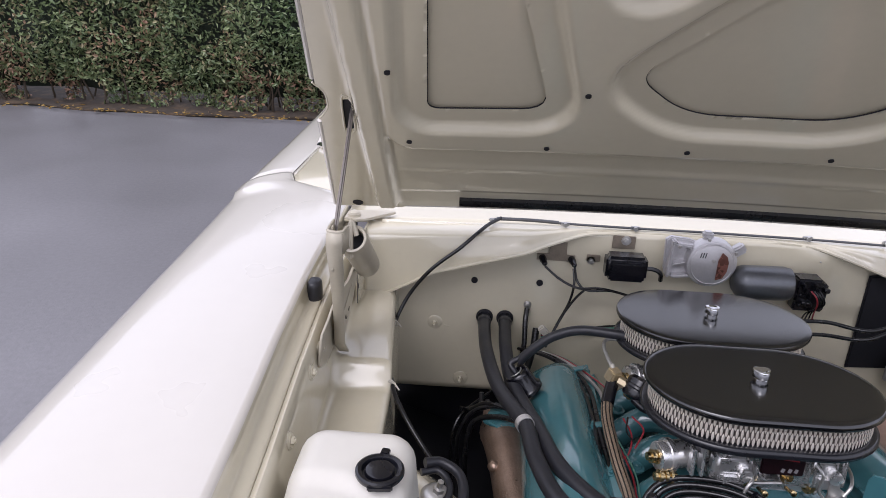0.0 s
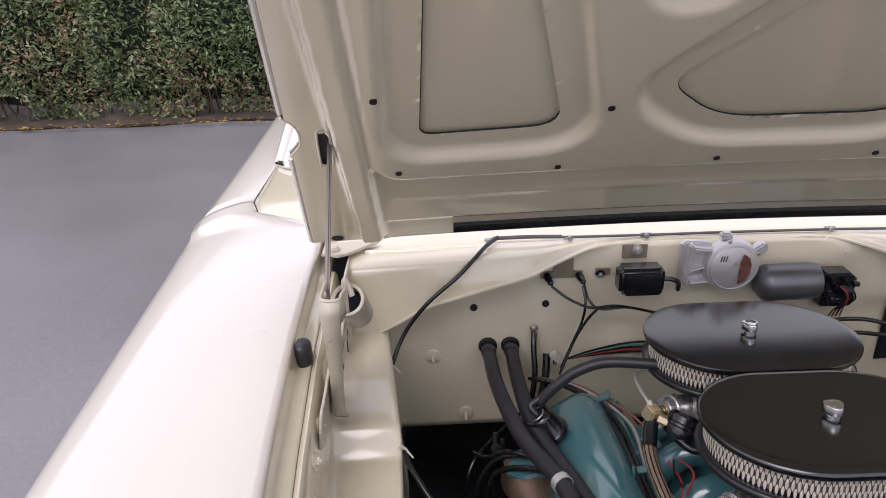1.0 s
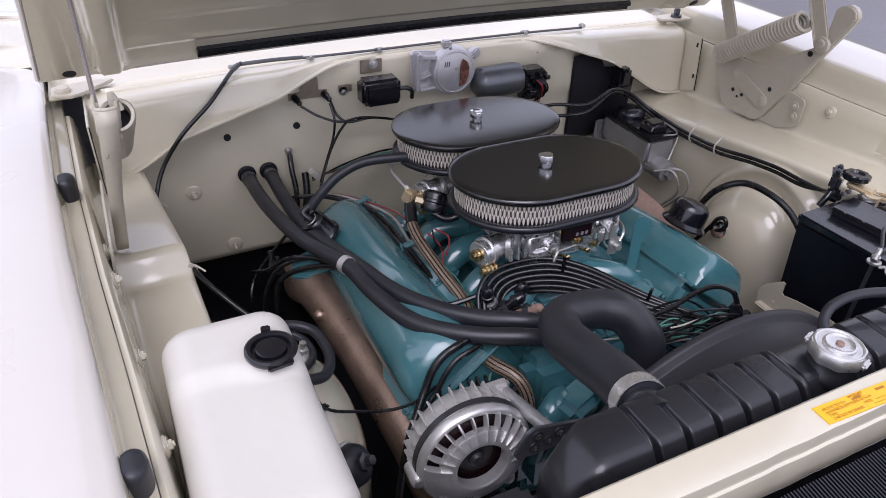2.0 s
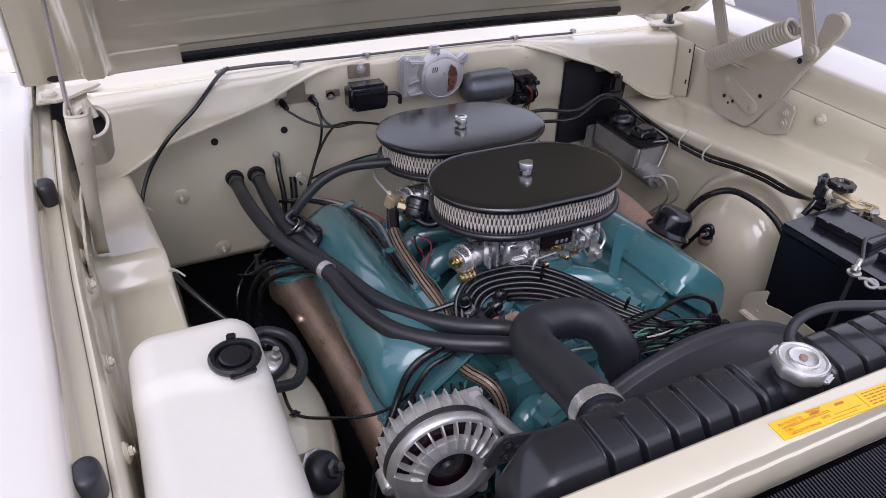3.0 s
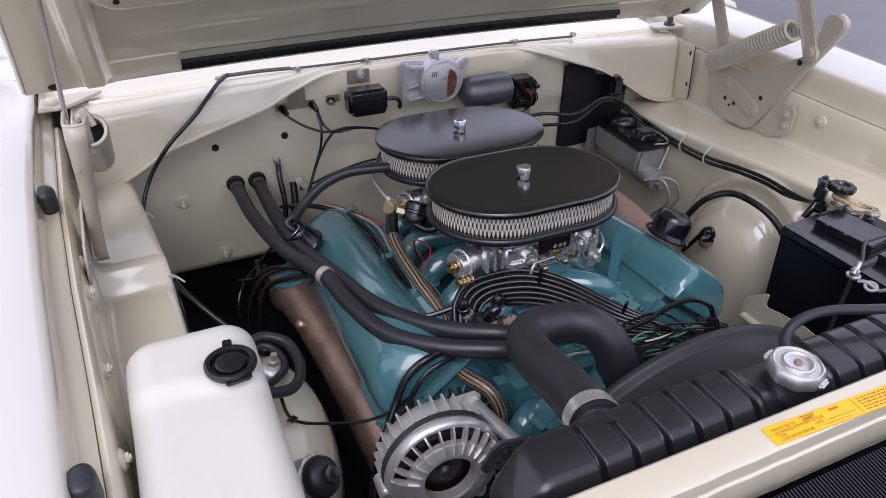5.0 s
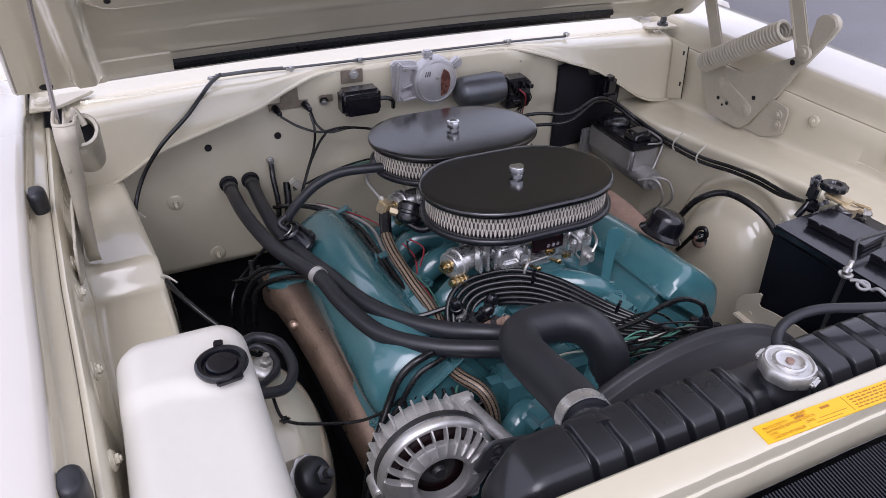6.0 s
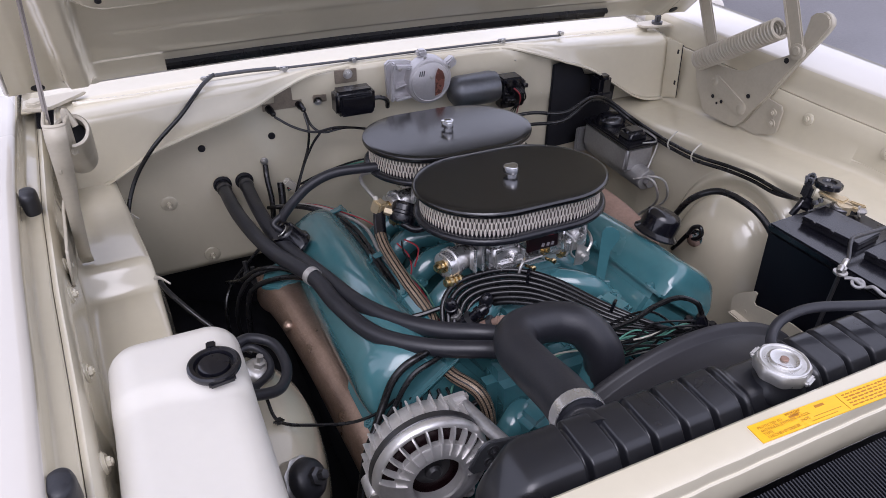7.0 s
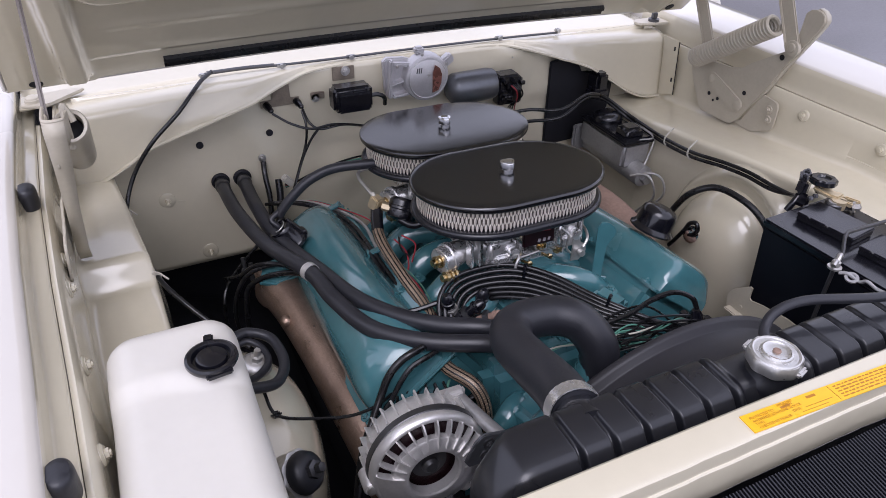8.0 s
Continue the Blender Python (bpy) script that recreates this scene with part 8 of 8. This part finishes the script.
# ---- radiator, shroud, decal ----
def radiator():
    ra = thing("radiator", "black radiator top tank with pressed ribs behind the cream support", "radiator", (0, -0.80, 0.9))
    bm = bm_new()
    n = 720
    ribs = [-0.2600 + 0.0392 * i for i in range(16)]

    def up(x):
        d = min(abs(x - r) for r in ribs) if x > -0.260 else 0.0
        return smoothstep(0.0188, 0.0142, d)
    loops = []
    for i in range(n + 1):
        x = -0.34 + 0.70 * i / n
        e = max(0.0, (-x - 0.285) / 0.055, (x - 0.30) / 0.06)
        k = math.sqrt(max(0.02, 1 - e * e))
        r = up(x) * smoothstep(0.335, 0.300, abs(x)) * smoothstep(0.040, 0.052, abs(x - 0.015))
        h = 0.9532 + 0.0052 * r
        z0 = 0.84
        top = z0 + (h - z0) * (0.55 + 0.45 * k)
        yb, yf = -0.752 - 0.006 * (1 - r), -0.843 + 0.008 * (1 - r)
        loops.append([Vector((x, y, z)) for y, z in ((yb, z0), (yb, top - 0.030), (yb - 0.001, top - 0.012), (yb - 0.004, top - 0.005), (yb - 0.009, top - 0.001), (yb - 0.018, top), (yf + 0.034, top - 0.0005), (yf + 0.029, top - 0.0025), (yf + 0.025, top - 0.006), (yf + 0.011, top - 0.024), (yf + 0.006, top - 0.031), (yf + 0.003, top - 0.038), (yf, top - 0.052), (yf, z0))])
    rings(bm, loops)
    for v in bm.verts:
        v.co.x += 0.012 * smoothstep(-0.26, -0.33, v.co.x) * smoothstep(-0.79, -0.752, v.co.y)
    part("top_tank", bm, rad_black, ra, "black pressed top tank with cross ribs", sharp=60)
    bm = bm_new()
    box(bm, (-0.362, -0.795, 0.70), (0.07, 0.10, 0.36), 0.016, 3)
    part("side_tank_bracket", bm, rad_black, ra)
    bm = bm_new()
    box(bm, (0, -0.80, 0.66), (0.66, 0.06, 0.38), 0.004)
    part("core", bm, deep_black, ra)
    o = (0.021, -0.800, 0.945)
    slim = Matrix.Translation(o) @ Matrix.Diagonal((0.82, 0.82, 1.02, 1)) @ Matrix.Translation((-o[0], -o[1], -o[2]))
    neck = Matrix.Translation(o) @ Matrix.Diagonal((0.86, 0.86, 1.0, 1)) @ Matrix.Translation((-o[0], -o[1], -o[2]))
    bm = bm_new()
    lathe(bm, [(0.037, -0.006), (0.036, 0.002), (0.0315, 0.006), (0.0285, 0.022), (0.031, 0.024), (0.031, 0.028)], o, (0, 0, 1), 36)
    bm.transform(neck)
    part("filler_neck", bm, rad_black, ra)
    bm = bm_new()
    lathe(bm, [(0.031, 0.017), (0.0345, 0.0175), (0.0360, 0.023), (0.0355, 0.029), (0.0335, 0.0325)], o, (0, 0, 1), 128, lobes=8, depth=0.030)
    lathe(bm, [(0.0335, 0.0320), (0.0325, 0.0335), (0.031, 0.0340), (0.029, 0.0335), (0.0275, 0.0315), (0.0225, 0.0315), (0.0210, 0.0345), (0.0185, 0.0355), (0.017, 0.0345), (0.012, 0.0340)], o, (0, 0, 1), 96)
    for a in (-1.25, -1.25 + math.pi):
        c, s_ = math.cos(a), math.sin(a)
        box(bm, (o[0] + 0.037 * c, o[1] + 0.037 * s_, o[2] + 0.024), (0.008, 0.022, 0.007), 0.0025, 2, m=pose(0, 0, 0, 0, 0, math.degrees(a)))
    bm.transform(slim)
    cp = part("pressure_cap", bm, tin, ra, "bright metal pressure cap with lugs and embossed ring")
    bm = bm_new()
    lathe(bm, [(0.0055, 0.033), (0.0055, 0.0355), (0.004, 0.0365)], o, (0, 0, 1), 16)
    bm.transform(slim)
    part("rivet", bm, rust, cp, "rusty centre rivet")
    rnd2 = random.Random(2)
    for i in range(22):
        if i in (5, 6, 16, 17):
            continue
        a = 2 * math.pi * i / 22
        bm = bm_new()
        box(bm, (o[0] + 0.0250 * math.cos(a), o[1] + 0.0250 * math.sin(a), o[2] + 0.0320), (0.0025, 0.0035 * rnd2.uniform(0.6, 1.2), 0.001), 0, m=pose(0, 0, 0, 0, 0, math.degrees(a)))
        bm.transform(slim)
        part("embossed_mark", bm, tin, cp)
    bm = bm_new()
    tube(bm, [(0.040, -0.775, 0.960), (0.052, -0.757, 0.966), (0.075, -0.748, 0.978), (0.12, -0.752, 0.984), (0.20, -0.778, 0.982), (0.33, -0.80, 0.97)], 0.0062, 12, 8)
    hose = thing("overflow_hose", "black rubber overflow hose across the top tank", "hose", (0.1, -0.755, 0.98))
    part("hose_body", bm, rubber, hose)
    bm = bm_new()
    lathe(bm, [(0.0265, -0.02), (0.0265, 0.02)], (-0.201, -0.762, 0.930), (0.1, 0.95, -0.22), 24)
    part("outlet_neck", bm, rad_black, ra)
    # shroud
    sh = thing("fan_shroud", "black round fan shroud behind the radiator", "fan shroud", (0.03, -0.71, 0.70))
    bm = bm_new()
    loops = []
    for i in range(61):
        t = math.pi * (-0.15 + 1.3 * i / 60)
        c, s_ = math.cos(t), math.sin(t)
        loops.append([Vector((0.055 + r * c, y, 0.575 + r * s_ * kz)) for r, y, kz in ((0.315, -0.752, 1.06), (0.312, -0.735, 1.05), (0.300, -0.710, 1.04), (0.292, -0.668, 1.035), (0.293, -0.664, 1.035), (0.301, -0.660, 1.035), (0.303, -0.655, 1.035), (0.301, -0.650, 1.035), (0.292, -0.648, 1.03), (0.284, -0.651, 1.03), (0.282, -0.66, 1.03), (0.282, -0.70, 1.03))])
    rings(bm, loops, close=False)
    part("ring", bm, shroud_black, sh, sharp=50, solid=0.003)
    bm = bm_new()
    tube(bm, [(0.055 + 0.299 * math.cos(t), -0.653, 0.575 + 0.309 * math.sin(t)) for t in [math.pi * (-0.15 + 1.3 * i / 40) for i in range(41)]], 0.0055, 10, 2)
    part("rolled_rim", bm, shroud_black, sh)
    bm = bm_new()
    lathe(bm, [(0.05, 0), (0.05, 0.03)], (0.04, -0.66, 0.6), (0, 1, 0), 20)
    for i in range(6):
        t = i * math.pi / 3
        box(bm, (0.04 + 0.13 * math.cos(t), -0.645, 0.6 + 0.13 * math.sin(t)), (0.19, 0.012, 0.07), 0.004, m=pose(0, 0, 0, 25, -math.degrees(t), 0))
    fan = thing("cooling_fan", "dark engine cooling fan inside the shroud", "fan", (0.04, -0.65, 0.6))
    part("blades", bm, dark_steel, fan)
    # decal
    de = thing("service_decal", "yellow antifreeze service decal with brown print on the radiator support", "decal", (0.0, -0.867, 0.9825))
    bm = bm_new()
    box(bm, (0.024, -0.8675, 0.9832), (0.230, 0.0215, 0.0012), 0.0)
    part("decal_sheet", bm, yellow, de)

    def words(text, x, y, size):
        cu = bpy.data.curves.new("print", "FONT")
        cu.body, cu.size, cu.extrude = text, size, 0.0001
        tmp = bpy.data.objects.new("print", cu)
        scene.collection.objects.link(tmp)
        bpy.context.view_layer.update()
        me = bpy.data.meshes.new_from_object(tmp.evaluated_get(bpy.context.evaluated_depsgraph_get()))
        bpy.data.objects.remove(tmp)
        me.transform(Matrix.Translation((x, y, 0.98395)) @ pose(0, 0, 0, 0, 0, 1.2))
        me.materials.append(brown_ink)
        ob = new("printed_line", me)
        ob.parent, ob.matrix_parent_inverse = de, de.matrix_world.inverted()

    def bar(x, y, w, hgt):
        bm = bm_new()
        box(bm, (x, y, 0.98395), (w, hgt, 0.0002), 0)
        part("printed_bar", bm, brown_ink, de)
    words("IMPORTANT", -0.046, -0.8605, 0.0035)
    words("PROTECTED TO           WITH", -0.084, -0.8642, 0.0042)
    bar(-0.0385, -0.8628, 0.012, 0.0024)
    bar(-0.004, -0.8618, 0.012, 0.0028)
    words("ANTIFREEZE (ETHYLENE GLYCOL", -0.0835, -0.8683, 0.0042)
    words("TYPE)", -0.083, -0.8722, 0.0042)
    words("DATE", -0.036, -0.8720, 0.0042)
    bar(-0.002, -0.8712, 0.036, 0.0005)
    words("CHECKED BY DEALER", -0.082, -0.8764, 0.0042)
    bar(-0.010, -0.8750, 0.034, 0.0005)
    bar(0.022, -0.8675, 0.0006, 0.019)
    rb = random.Random(3)
    for i, yy in enumerate((-0.8605, -0.8640, -0.8675, -0.8712, -0.8748)):
        xx = 0.028
        while xx < 0.128:
            w = rb.uniform(0.0022, 0.0075)
            bar(xx + w / 2, yy + rb.uniform(-0.0001, 0.0001), w, rb.uniform(0.0012, 0.0017))
            xx += w + 0.0018
    de.matrix_world = Matrix.Translation((-0.091, -0.8565, 0)) @ pose(0, 0, 0, 0, 0, -2.3) @ Matrix.Translation((0.091, 0.8565, 0)) @ de.matrix_world
    # condenser fins before the support
    co_ = thing("condenser", "black finned condenser in front of the radiator support", "condenser", (0, -0.96, 0.7))
    bm = bm_new()
    box(bm, (0, -0.955, 0.69), (0.80, 0.07, 0.42), 0.003)
    part("core", bm, deep_black, co_)
    verts, faces = [], []
    for i in range(190):
        x = -0.40 + 0.80 * i / 189
        k = len(verts)
        for yy, zz in ((-0.897, 0.932), (-1.00, 0.918), (-1.00, 0.50), (-0.925, 0.50)):
            verts += [Vector((x - 0.0008, yy, zz)), Vector((x + 0.0008, yy, zz))]
        faces += [(k, k + 1, k + 3, k + 2), (k + 2, k + 3, k + 5, k + 4), (k, k + 2, k + 4, k + 6), (k + 1, k + 7, k + 5, k + 3)]
    me = bpy.data.meshes.new("fin_core")
    me.from_pydata(verts, [], faces)
    me.materials.append(satin_black)
    ob = tagged(new("fin_core", me), kind="stuff")
    ob.parent, ob.matrix_parent_inverse = co_, co_.matrix_world.inverted()


radiator()
